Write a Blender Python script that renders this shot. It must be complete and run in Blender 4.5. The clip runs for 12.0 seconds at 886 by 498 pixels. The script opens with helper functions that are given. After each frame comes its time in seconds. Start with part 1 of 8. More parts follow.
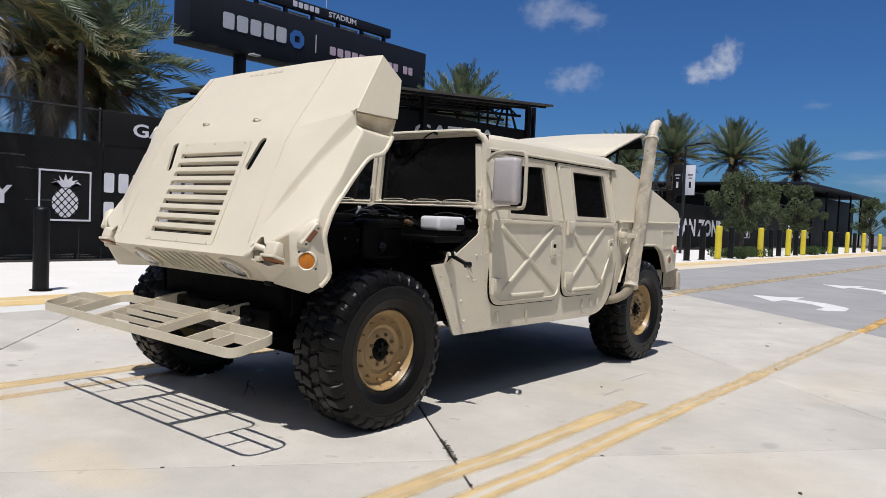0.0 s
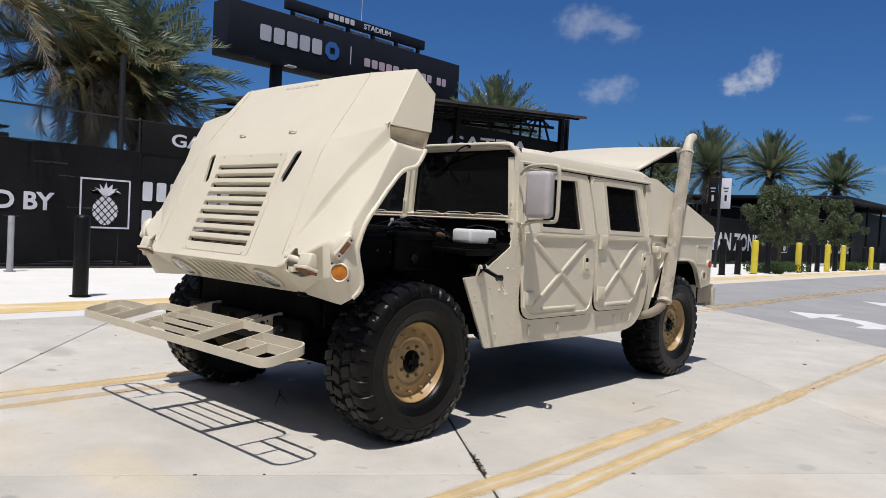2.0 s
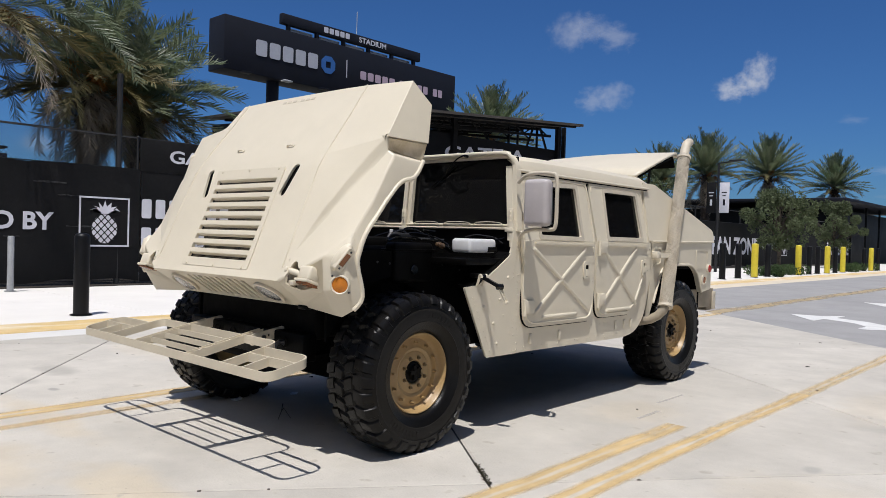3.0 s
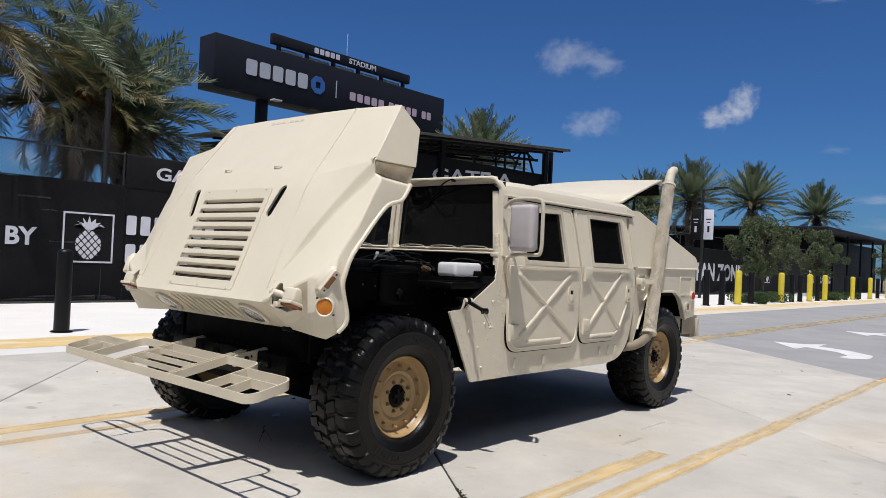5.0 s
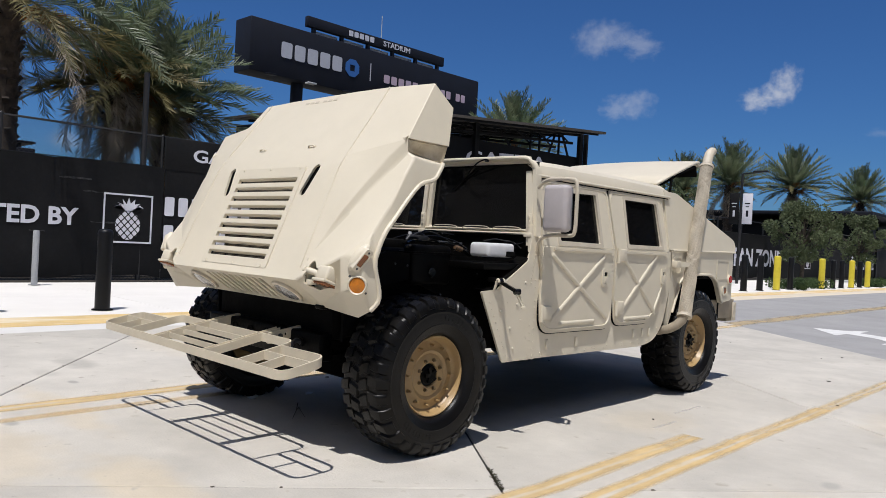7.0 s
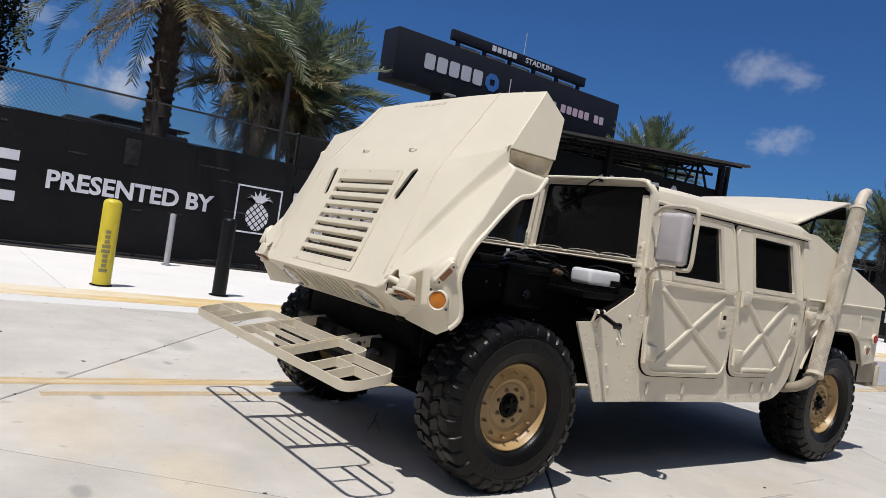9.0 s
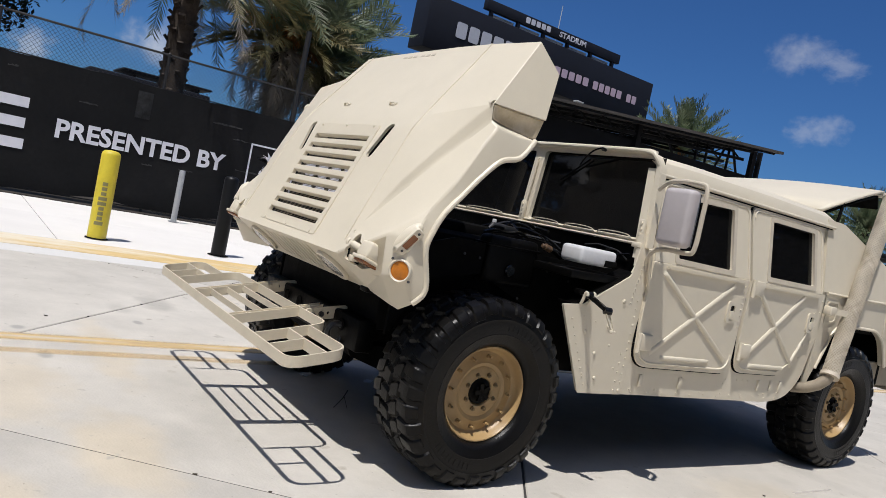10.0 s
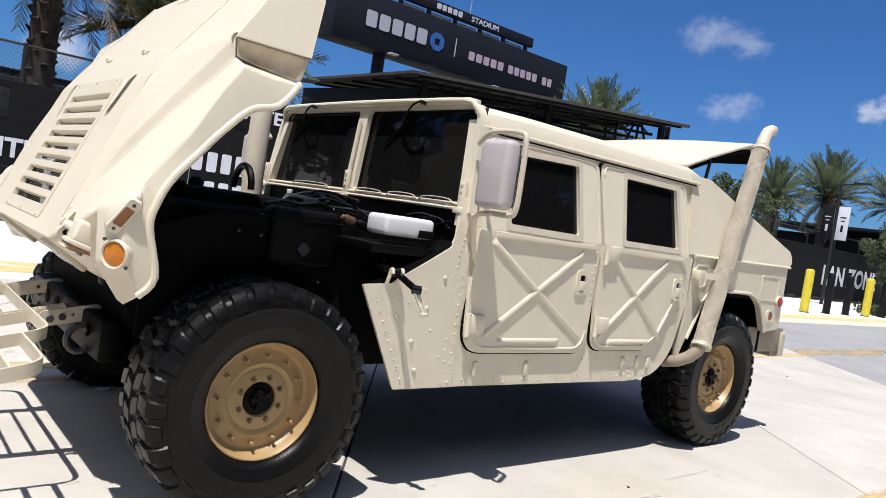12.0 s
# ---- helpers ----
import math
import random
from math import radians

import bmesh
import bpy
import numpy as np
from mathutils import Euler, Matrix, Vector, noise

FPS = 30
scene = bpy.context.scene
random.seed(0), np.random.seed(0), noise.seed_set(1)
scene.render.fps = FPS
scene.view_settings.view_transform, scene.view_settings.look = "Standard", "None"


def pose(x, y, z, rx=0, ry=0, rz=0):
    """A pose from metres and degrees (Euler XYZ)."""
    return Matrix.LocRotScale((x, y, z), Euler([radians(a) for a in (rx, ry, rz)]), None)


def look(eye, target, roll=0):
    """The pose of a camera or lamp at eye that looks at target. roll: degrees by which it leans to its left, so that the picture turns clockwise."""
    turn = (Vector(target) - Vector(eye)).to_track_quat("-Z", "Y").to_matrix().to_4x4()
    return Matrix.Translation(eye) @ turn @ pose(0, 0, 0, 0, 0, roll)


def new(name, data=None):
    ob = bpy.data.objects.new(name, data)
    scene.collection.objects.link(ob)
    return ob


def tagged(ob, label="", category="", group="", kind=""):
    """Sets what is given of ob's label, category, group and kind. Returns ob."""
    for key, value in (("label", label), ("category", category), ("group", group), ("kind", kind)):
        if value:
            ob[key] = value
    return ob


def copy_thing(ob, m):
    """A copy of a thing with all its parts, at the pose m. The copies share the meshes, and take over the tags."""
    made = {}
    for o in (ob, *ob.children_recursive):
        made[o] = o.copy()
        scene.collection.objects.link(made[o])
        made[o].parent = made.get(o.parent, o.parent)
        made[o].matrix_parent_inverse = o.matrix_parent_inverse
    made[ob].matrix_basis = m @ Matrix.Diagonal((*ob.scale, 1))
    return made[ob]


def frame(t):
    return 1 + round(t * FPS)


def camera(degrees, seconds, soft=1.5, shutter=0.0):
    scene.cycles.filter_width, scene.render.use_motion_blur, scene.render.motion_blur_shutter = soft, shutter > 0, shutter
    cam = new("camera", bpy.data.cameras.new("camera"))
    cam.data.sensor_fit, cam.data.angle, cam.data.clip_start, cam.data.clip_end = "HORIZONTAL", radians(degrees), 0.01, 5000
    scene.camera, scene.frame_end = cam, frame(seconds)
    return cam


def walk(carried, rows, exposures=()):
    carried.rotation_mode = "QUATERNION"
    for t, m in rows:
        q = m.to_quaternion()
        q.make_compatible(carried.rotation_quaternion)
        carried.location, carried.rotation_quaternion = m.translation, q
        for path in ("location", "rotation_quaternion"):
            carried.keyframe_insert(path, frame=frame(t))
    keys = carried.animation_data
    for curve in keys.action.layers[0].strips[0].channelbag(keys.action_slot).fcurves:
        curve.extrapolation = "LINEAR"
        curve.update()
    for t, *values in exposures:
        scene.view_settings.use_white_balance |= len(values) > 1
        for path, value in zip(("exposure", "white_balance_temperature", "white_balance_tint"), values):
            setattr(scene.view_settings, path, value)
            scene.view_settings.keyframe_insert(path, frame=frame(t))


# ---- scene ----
cam = camera(62.3, 12.0, soft=0.85)
PATH = [
    (0, (3.937, -2.984, 1.218), (2.654, -1.453, 1.132), 2.4),
    (0.5, (3.93, -2.989, 1.221), (2.66, -1.447, 1.147), 3.3),
    (1, (3.921, -2.994, 1.223), (2.606, -1.489, 1.14), 3.9),
    (1.5, (3.94, -2.993, 1.226), (2.602, -1.509, 1.152), 3.9),
    (2, (3.939, -2.992, 1.231), (2.59, -1.517, 1.17), 3.0),
    (2.5, (3.94, -2.996, 1.232), (2.586, -1.524, 1.189), 2.3),
    (3, (3.944, -2.996, 1.228), (2.594, -1.521, 1.196), 1.7),
    (5, (3.952, -3.002, 1.241), (2.628, -1.503, 1.269), 2.7),
    (5.5, (3.951, -3.004, 1.24), (2.634, -1.499, 1.281), 3.5),
    (6, (3.948, -3.009, 1.229), (2.619, -1.515, 1.275), 4.0),
    (6.5, (3.939, -3.015, 1.217), (2.578, -1.55, 1.219), 3.1),
    (6.7, (3.959, -3.004, 1.217), (2.584, -1.552, 1.197), 3.0),
    (8.3, (3.829, -2.898, 1.244), (2.34, -1.563, 1.256), 5.2),
    (8.5, (3.853, -2.824, 1.246), (2.314, -1.547, 1.251), 6.9),
    (8.8, (3.850, -2.724, 1.237), (2.265, -1.504, 1.242), 7.6),
    (9, (3.841, -2.665, 1.236), (2.228, -1.482, 1.223), 8.8),
    (9.3, (3.766, -2.557, 1.227), (2.093, -1.462, 1.180), 9.6),
    (9.5, (3.697, -2.468, 1.238), (1.972, -1.46, 1.15), 10.6),
    (9.8, (3.667, -2.322, 1.241), (1.982, -1.250, 1.138), 12.0),
    (10, (3.665, -2.225, 1.246), (2.023, -1.086, 1.149), 11.8),
    (10.3, (3.717, -2.080, 1.273), (2.049, -0.981, 1.161), 12.5),
    (10.5, (3.76, -1.982, 1.28), (2.051, -0.949, 1.173), 12.0),
    (10.8, (3.778, -1.849, 1.259), (2.099, -0.766, 1.170), 12.0),
    (11, (3.773, -1.757, 1.251), (2.18, -0.552, 1.156), 11.9),
    (11.3, (3.700, -1.605, 1.260), (2.159, -0.335, 1.133), 10.3),
    (11.5, (3.623, -1.525, 1.265), (2.118, -0.214, 1.148), 10.0),
    (11.8, (3.561, -1.393, 1.257), (2.069, -0.065, 1.155), 9.6),
    (12, (3.543, -1.327, 1.25), (2.012, -0.043, 1.163), 8.6),
]
walk(cam, [(t, look(eye, target, roll)) for t, eye, target, roll in PATH],
     exposures=[(0, 0.0), (9.0, 0.0), (10.0, 0.0), (10.5, 0.05), (11, 0.23), (11.5, 0.35), (12, 0.46)])

# world, sun, exposure
SUN_AWAY = Vector((0.195, -0.325, 1.0)).normalized()   # from the ground towards the sun
world = bpy.data.worlds.new("world")
scene.world = world
world.use_nodes = True
wn = world.node_tree.nodes
sky = wn.new("ShaderNodeTexSky")
sky.sky_type = "NISHITA"
sky.sun_disc = False
sky.sun_elevation = math.asin(SUN_AWAY.z)
sky.sun_rotation = math.atan2(SUN_AWAY.x, SUN_AWAY.y)
sky.altitude, sky.air_density, sky.dust_density, sky.ozone_density = 0, 1.0, 0.6, 3.0
wn["Background"].inputs["Strength"].default_value = 0.055
tint = wn.new("ShaderNodeMix")
tint.data_type, tint.blend_type = "RGBA", "MULTIPLY"
tint.inputs["Factor"].default_value = 1.0
tint.inputs["B"].default_value = (0.41, 0.79, 1.34, 1)      # a clear, deep tropical blue
world.node_tree.links.new(sky.outputs[0], tint.inputs["A"])
world.node_tree.links.new(tint.outputs["Result"], wn["Background"].inputs["Color"])
sun = new("sun", bpy.data.lights.new("sun", "SUN"))
sun.data.energy, sun.data.angle, sun.data.color = 4.25, radians(0.53), (1.0, 0.975, 0.955)
sun.matrix_world = look(SUN_AWAY * 50, (0, 0, 0))
scene.view_settings.exposure = 0.0


# materials
def mat(name, color, rough=0.6, metal=0.0, vary=0.12, scale=6.0, bump=0.0, bump_scale=60.0, color2=None, coat=0.0,
        transmission=0.0, random_piece=0.0, spec=0.5, stain=0.0, stain_color=(0.1, 0.09, 0.08)):
    m = bpy.data.materials.new(name)
    m.use_nodes = True
    nt = m.node_tree
    b = nt.nodes["Principled BSDF"]
    b.inputs["Roughness"].default_value = rough
    b.inputs["Metallic"].default_value = metal
    b.inputs["Coat Weight"].default_value = coat
    b.inputs["Transmission Weight"].default_value = transmission
    b.inputs["Specular IOR Level"].default_value = spec
    tc = nt.nodes.new("ShaderNodeTexCoord")
    big = nt.nodes.new("ShaderNodeTexNoise")
    big.inputs["Scale"].default_value = scale
    big.inputs["Detail"].default_value = 6
    big.inputs["Roughness"].default_value = 0.65
    fine = nt.nodes.new("ShaderNodeTexNoise")
    fine.inputs["Scale"].default_value = bump_scale
    fine.inputs["Detail"].default_value = 4
    for n in (big, fine):
        nt.links.new(tc.outputs["Object"], n.inputs["Vector"])
    mix = nt.nodes.new("ShaderNodeMix")
    mix.data_type = "RGBA"
    c2 = color2 or tuple(c * (1 - 2 * vary) for c in color)
    mix.inputs["A"].default_value = (*color, 1)
    mix.inputs["B"].default_value = (*c2, 1)
    ramp = nt.nodes.new("ShaderNodeValToRGB")
    ramp.color_ramp.elements[0].position, ramp.color_ramp.elements[1].position = 0.35, 0.7
    nt.links.new(big.outputs["Fac"], ramp.inputs["Fac"])
    nt.links.new(ramp.outputs["Color"], mix.inputs["Factor"])
    out = mix.outputs["Result"]
    grain = nt.nodes.new("ShaderNodeMix")
    grain.data_type, grain.blend_type = "RGBA", "MULTIPLY"
    gr = nt.nodes.new("ShaderNodeMapRange")
    gr.inputs["To Min"].default_value, gr.inputs["To Max"].default_value = 1 - vary, 1 + vary * 0.4
    nt.links.new(fine.outputs["Fac"], gr.inputs["Value"])
    grain.inputs["Factor"].default_value = 1
    nt.links.new(out, grain.inputs["A"])
    nt.links.new(gr.outputs["Result"], grain.inputs["B"])
    out = grain.outputs["Result"]
    if stain:
        sn = nt.nodes.new("ShaderNodeTexNoise")
        sn.inputs["Scale"].default_value, sn.inputs["Detail"].default_value = scale * 2.3, 9
        nt.links.new(tc.outputs["Object"], sn.inputs["Vector"])
        sr = nt.nodes.new("ShaderNodeValToRGB")
        sr.color_ramp.elements[0].position, sr.color_ramp.elements[1].position = 0.62, 0.78
        nt.links.new(sn.outputs["Fac"], sr.inputs["Fac"])
        sm = nt.nodes.new("ShaderNodeMath")
        sm.operation = "MULTIPLY"
        sm.inputs[1].default_value = stain
        nt.links.new(sr.outputs["Color"], sm.inputs[0])
        smix = nt.nodes.new("ShaderNodeMix")
        smix.data_type = "RGBA"
        smix.inputs["B"].default_value = (*stain_color, 1)
        nt.links.new(sm.outputs[0], smix.inputs["Factor"])
        nt.links.new(out, smix.inputs["A"])
        out = smix.outputs["Result"]
    if random_piece:
        oi = nt.nodes.new("ShaderNodeObjectInfo")
        rr = nt.nodes.new("ShaderNodeMapRange")
        rr.inputs["To Min"].default_value, rr.inputs["To Max"].default_value = 1 - random_piece, 1 + random_piece
        nt.links.new(oi.outputs["Random"], rr.inputs["Value"])
        pm = nt.nodes.new("ShaderNodeMix")
        pm.data_type, pm.blend_type = "RGBA", "MULTIPLY"
        pm.inputs["Factor"].default_value = 1
        nt.links.new(out, pm.inputs["A"])
        nt.links.new(rr.outputs["Result"], pm.inputs["B"])
        out = pm.outputs["Result"]
    nt.links.new(out, b.inputs["Base Color"])
    rmap = nt.nodes.new("ShaderNodeMapRange")
    rmap.inputs["To Min"].default_value, rmap.inputs["To Max"].default_value = rough * 0.85, min(1, rough * 1.15)
    nt.links.new(big.outputs["Fac"], rmap.inputs["Value"])
    nt.links.new(rmap.outputs["Result"], b.inputs["Roughness"])
    if bump:
        bn = nt.nodes.new("ShaderNodeBump")
        bn.inputs["Strength"].default_value = bump
        bn.inputs["Distance"].default_value = 0.01
        nt.links.new(fine.outputs["Fac"], bn.inputs["Height"])
        nt.links.new(bn.outputs["Normal"], b.inputs["Normal"])
    return m


def leaf_mat(name, color, color2, rough=0.7):
    m = mat(name, color, rough, vary=0.15, scale=0.9, color2=color2, bump_scale=9)
    nt = m.node_tree
    b = nt.nodes["Principled BSDF"]
    tr = nt.nodes.new("ShaderNodeBsdfTranslucent")
    src = b.inputs["Base Color"].links[0].from_socket
    nt.links.new(src, tr.inputs["Color"])
    mx = nt.nodes.new("ShaderNodeMixShader")
    mx.inputs[0].default_value = 0.42
    nt.links.new(b.outputs[0], mx.inputs[1])
    nt.links.new(tr.outputs[0], mx.inputs[2])
    nt.links.new(mx.outputs[0], nt.nodes["Material Output"].inputs[0])
    return m


TAN = mat("tan_paint", (0.692, 0.622, 0.490), 0.42, vary=0.035, scale=2.2, bump=0.06, bump_scale=220)
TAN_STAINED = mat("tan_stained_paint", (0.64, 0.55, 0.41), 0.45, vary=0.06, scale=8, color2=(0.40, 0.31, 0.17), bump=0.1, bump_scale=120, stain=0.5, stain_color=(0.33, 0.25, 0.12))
TAN_RACK = mat("tan_rack_paint", (0.63, 0.555, 0.425), 0.45, vary=0.06, scale=5, bump=0.08, bump_scale=160)
TAN_DUSTY = mat("tan_guard_paint", (0.60, 0.53, 0.42), 0.55, vary=0.08, scale=9, bump=0.1, bump_scale=120)
GOLD = mat("gold_rim_paint", (0.40, 0.265, 0.115), 0.42, vary=0.12, scale=7, bump=0.05, bump_scale=150, color2=(0.34, 0.22, 0.10))
RUBBER = mat("tyre_rubber", (0.0062, 0.0056, 0.0052), 0.36, vary=0.3, scale=7, bump=0.16, bump_scale=90, spec=0.21)
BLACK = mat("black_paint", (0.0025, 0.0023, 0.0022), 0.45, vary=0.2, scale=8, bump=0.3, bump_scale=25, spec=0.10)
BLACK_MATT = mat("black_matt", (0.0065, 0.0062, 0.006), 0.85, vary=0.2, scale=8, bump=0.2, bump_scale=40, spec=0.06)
BLACK_GLOSS = mat("black_gloss_rubber", (0.004, 0.004, 0.004), 0.22, vary=0.2, scale=8, spec=0.45)
BROWN_PLASTIC = mat("brown_plastic", (0.13, 0.075, 0.04), 0.4, vary=0.25, scale=20, spec=0.4)
DARK_METAL = mat("dark_metal", (0.09, 0.09, 0.095), 0.45, 0.7, vary=0.25, scale=12, bump=0.1)
NUT = mat("dusty_nut", (0.26, 0.18, 0.09), 0.5, 0.3, vary=0.2, scale=20)
STEEL = mat("steel", (0.45, 0.44, 0.42), 0.35, 0.9, vary=0.2, scale=15)
WHITE_PLASTIC = mat("white_plastic", (0.66, 0.66, 0.67), 0.35, vary=0.06, scale=12)
MIRROR_BACK = mat("mirror_back_plastic", (0.47, 0.43, 0.43), 0.45, vary=0.04, scale=10)
AMBER = mat("amber_lens", (0.62, 0.20, 0.015), 0.18, vary=0.1, scale=30, bump=0.3, bump_scale=260)
AMBER_DIM = mat("brown_amber_lens", (0.30, 0.11, 0.04), 0.25, vary=0.1, scale=30)
RED = mat("red_lens", (0.42, 0.02, 0.012), 0.2, vary=0.1, scale=30)
LENS = mat("headlight_lens", (0.66, 0.66, 0.65), 0.22, 0.6, vary=0.30, scale=28, bump=0.6, bump_scale=90, coat=0.6)
BUMPER = mat("rear_bumper_paint", (0.33, 0.275, 0.20), 0.55, vary=0.12, scale=8, bump=0.1)
GLASS = mat("tinted_glass", (0.009, 0.009, 0.0095), 0.03, vary=0.05, transmission=0.35, spec=0.075)
CONCRETE = mat("concrete", (0.55, 0.512, 0.452), 0.85, vary=0.06, scale=0.55, bump=0.25, bump_scale=70,
               color2=(0.45, 0.42, 0.372), random_piece=0.06, stain=0.5, stain_color=(0.40, 0.36, 0.30))


def spots(m, places, color):
    """Dried spill marks at fixed places on a paved surface, with soft uneven rims, and small dark specks all over."""
    nt = m.node_tree
    b = nt.nodes["Principled BSDF"]
    src = b.inputs["Base Color"].links[0].from_socket
    geo = nt.nodes.new("ShaderNodeNewGeometry")
    nz = nt.nodes.new("ShaderNodeTexNoise")
    nz.inputs["Scale"].default_value, nz.inputs["Detail"].default_value = 5.0, 6
    nt.links.new(geo.outputs["Position"], nz.inputs["Vector"])
    total = None
    for x, y, a, c, amount in places:
        sub = nt.nodes.new("ShaderNodeVectorMath")
        sub.operation = "SUBTRACT"
        sub.inputs[1].default_value = (x, y, 0)
        nt.links.new(geo.outputs["Position"], sub.inputs[0])
        sc = nt.nodes.new("ShaderNodeVectorMath")
        sc.operation = "MULTIPLY"
        sc.inputs[1].default_value = (1 / a, 1 / c, 0)
        nt.links.new(sub.outputs[0], sc.inputs[0])
        ln = nt.nodes.new("ShaderNodeVectorMath")
        ln.operation = "LENGTH"
        nt.links.new(sc.outputs[0], ln.inputs[0])
        ad = nt.nodes.new("ShaderNodeMath")
        nt.links.new(ln.outputs["Value"], ad.inputs[0])
        nt.links.new(nz.outputs["Fac"], ad.inputs[1])
        mr = nt.nodes.new("ShaderNodeMapRange")
        mr.interpolation_type = "SMOOTHSTEP"
        mr.inputs["From Min"].default_value, mr.inputs["From Max"].default_value = 0.9, 1.6
        mr.inputs["To Min"].default_value, mr.inputs["To Max"].default_value = amount, 0.0
        nt.links.new(ad.outputs[0], mr.inputs["Value"])
        if total is None:
            total = mr.outputs[0]
        else:
            mx = nt.nodes.new("ShaderNodeMath")
            mx.operation = "MAXIMUM"
            nt.links.new(total, mx.inputs[0])
            nt.links.new(mr.outputs[0], mx.inputs[1])
            total = mx.outputs[0]
    sp = nt.nodes.new("ShaderNodeTexNoise")
    sp.inputs["Scale"].default_value, sp.inputs["Detail"].default_value = 7.0, 6
    nt.links.new(geo.outputs["Position"], sp.inputs["Vector"])
    sr = nt.nodes.new("ShaderNodeMapRange")
    sr.inputs["From Min"].default_value, sr.inputs["From Max"].default_value = 0.66, 0.73
    sr.inputs["To Max"].default_value = 0.55
    nt.links.new(sp.outputs["Fac"], sr.inputs["Value"])
    mx = nt.nodes.new("ShaderNodeMath")
    mx.operation = "MAXIMUM"
    nt.links.new(total, mx.inputs[0])
    nt.links.new(sr.outputs[0], mx.inputs[1])
    mix = nt.nodes.new("ShaderNodeMix")
    mix.data_type = "RGBA"
    mix.inputs["B"].default_value = (*color, 1)
    nt.links.new(mx.outputs[0], mix.inputs["Factor"])
    nt.links.new(src, mix.inputs["A"])
    nt.links.new(mix.outputs["Result"], b.inputs["Base Color"])


spots(CONCRETE, ((-2.68, -0.60, 0.36, 0.17, 0.75), (-2.35, -0.95, 0.20, 0.10, 0.4), (0.45, -1.3, 0.5, 0.28, 0.35), (3.1, 2.7, 0.5, 0.22, 0.4), (-0.2, -0.95, 0.8, 0.22, 0.3),
                 (2.6, 5.2, 0.7, 0.4, 0.3), (-3.6, -2.2, 0.9, 0.5, 0.35), (1.2, 2.9, 0.5, 0.12, 0.3), (-1.8, -2.1, 0.4, 0.3, 0.3)), (0.37, 0.345, 0.305))
spots(CONCRETE, ((0.55, -1.45, 0.55, 0.25, 0.8), (1.05, -1.95, 0.4, 0.22, 0.75), (-0.35, -1.85, 0.7, 0.35, 0.65), (-1.1, -1.25, 0.9, 0.16, 0.6), (0.1, -2.5, 0.6, 0.3, 0.6), (2.9, 0.8, 0.5, 0.5, 0.35),
                 (2.7, 3.6, 0.4, 0.9, 0.35), (1.4, 1.9, 0.35, 0.5, 0.4), (-3.2, 0.6, 0.9, 0.5, 0.35), (3.8, 4.6, 0.9, 0.6, 0.3)), (0.53, 0.455, 0.345))


def mottle(m, low, high, scale):
    """Broad pale and dull clouds in a paved surface, and a scatter of pinhead pits."""
    nt = m.node_tree
    b = nt.nodes["Principled BSDF"]
    src = b.inputs["Base Color"].links[0].from_socket
    geo = nt.nodes.new("ShaderNodeNewGeometry")
    last = src
    for sc, a, c, lo, hi, det in ((scale, low, high, 0.3, 0.7, 9), (26.0, 1.0, 0.72, 0.69, 0.75, 2)):
        n = nt.nodes.new("ShaderNodeTexNoise")
        n.inputs["Scale"].default_value, n.inputs["Detail"].default_value, n.inputs["Roughness"].default_value = sc, det, 0.68
        nt.links.new(geo.outputs["Position"], n.inputs["Vector"])
        r = nt.nodes.new("ShaderNodeMapRange")
        for key, val in (("From Min", lo), ("From Max", hi), ("To Min", a), ("To Max", c)):
            r.inputs[key].default_value = val
        nt.links.new(n.outputs["Fac"], r.inputs["Value"])
        mx = nt.nodes.new("ShaderNodeMix")
        mx.data_type, mx.blend_type = "RGBA", "MULTIPLY"
        mx.inputs["Factor"].default_value = 1
        nt.links.new(last, mx.inputs["A"])
        nt.links.new(r.outputs[0], mx.inputs["B"])
        last = mx.outputs["Result"]
    nt.links.new(last, b.inputs["Base Color"])


mottle(CONCRETE, 0.87, 1.10, 1.7)
spots(CONCRETE, ((0.62, -1.95, 0.09, 0.05, 0.9), (1.22, -1.62, 0.07, 0.05, 0.8), (-0.9, -1.6, 0.10, 0.05, 0.8), (-1.9, -0.9, 0.07, 0.04, 0.8), (0.2, -2.25, 0.06, 0.05, 0.8), (-0.4, -2.4, 0.08, 0.05, 0.8), (2.75, 1.4, 0.06, 0.09, 0.6),
                 (-1.5, -1.7, 0.06, 0.05, 0.8), (1.6, -2.1, 0.08, 0.05, 0.8), (3.0, 4.0, 0.10, 0.06, 0.6)), (0.30, 0.285, 0.26))
WALKWAY = mat("pale_concrete", (0.74, 0.71, 0.67), 0.85, vary=0.04, scale=0.7, bump=0.2, bump_scale=60, random_piece=0.03)
GUTTER = mat("gutter_concrete", (0.66, 0.64, 0.61), 0.85, vary=0.05, scale=0.9, bump=0.2, bump_scale=60)
ASPHALT = mat("grey_asphalt", (0.335, 0.325, 0.32), 0.9, vary=0.08, scale=0.4, bump=0.5, bump_scale=110, color2=(0.29, 0.285, 0.28))
mottle(ASPHALT, 0.90, 1.08, 1.2)
JOINT = mat("joint_filler", (0.06, 0.055, 0.05), 0.9, vary=0.3, scale=3)
SOIL = mat("dark_soil", (0.045, 0.035, 0.025), 0.95, vary=0.3, scale=2, bump=0.6, bump_scale=20)
GROUND = mat("distant_ground", (0.20, 0.19, 0.16), 0.95, vary=0.2, scale=0.1)
BOLLARD_YELLOW = mat("bollard_yellow", (0.68, 0.55, 0.045), 0.4, vary=0.08, scale=8, bump=0.05)
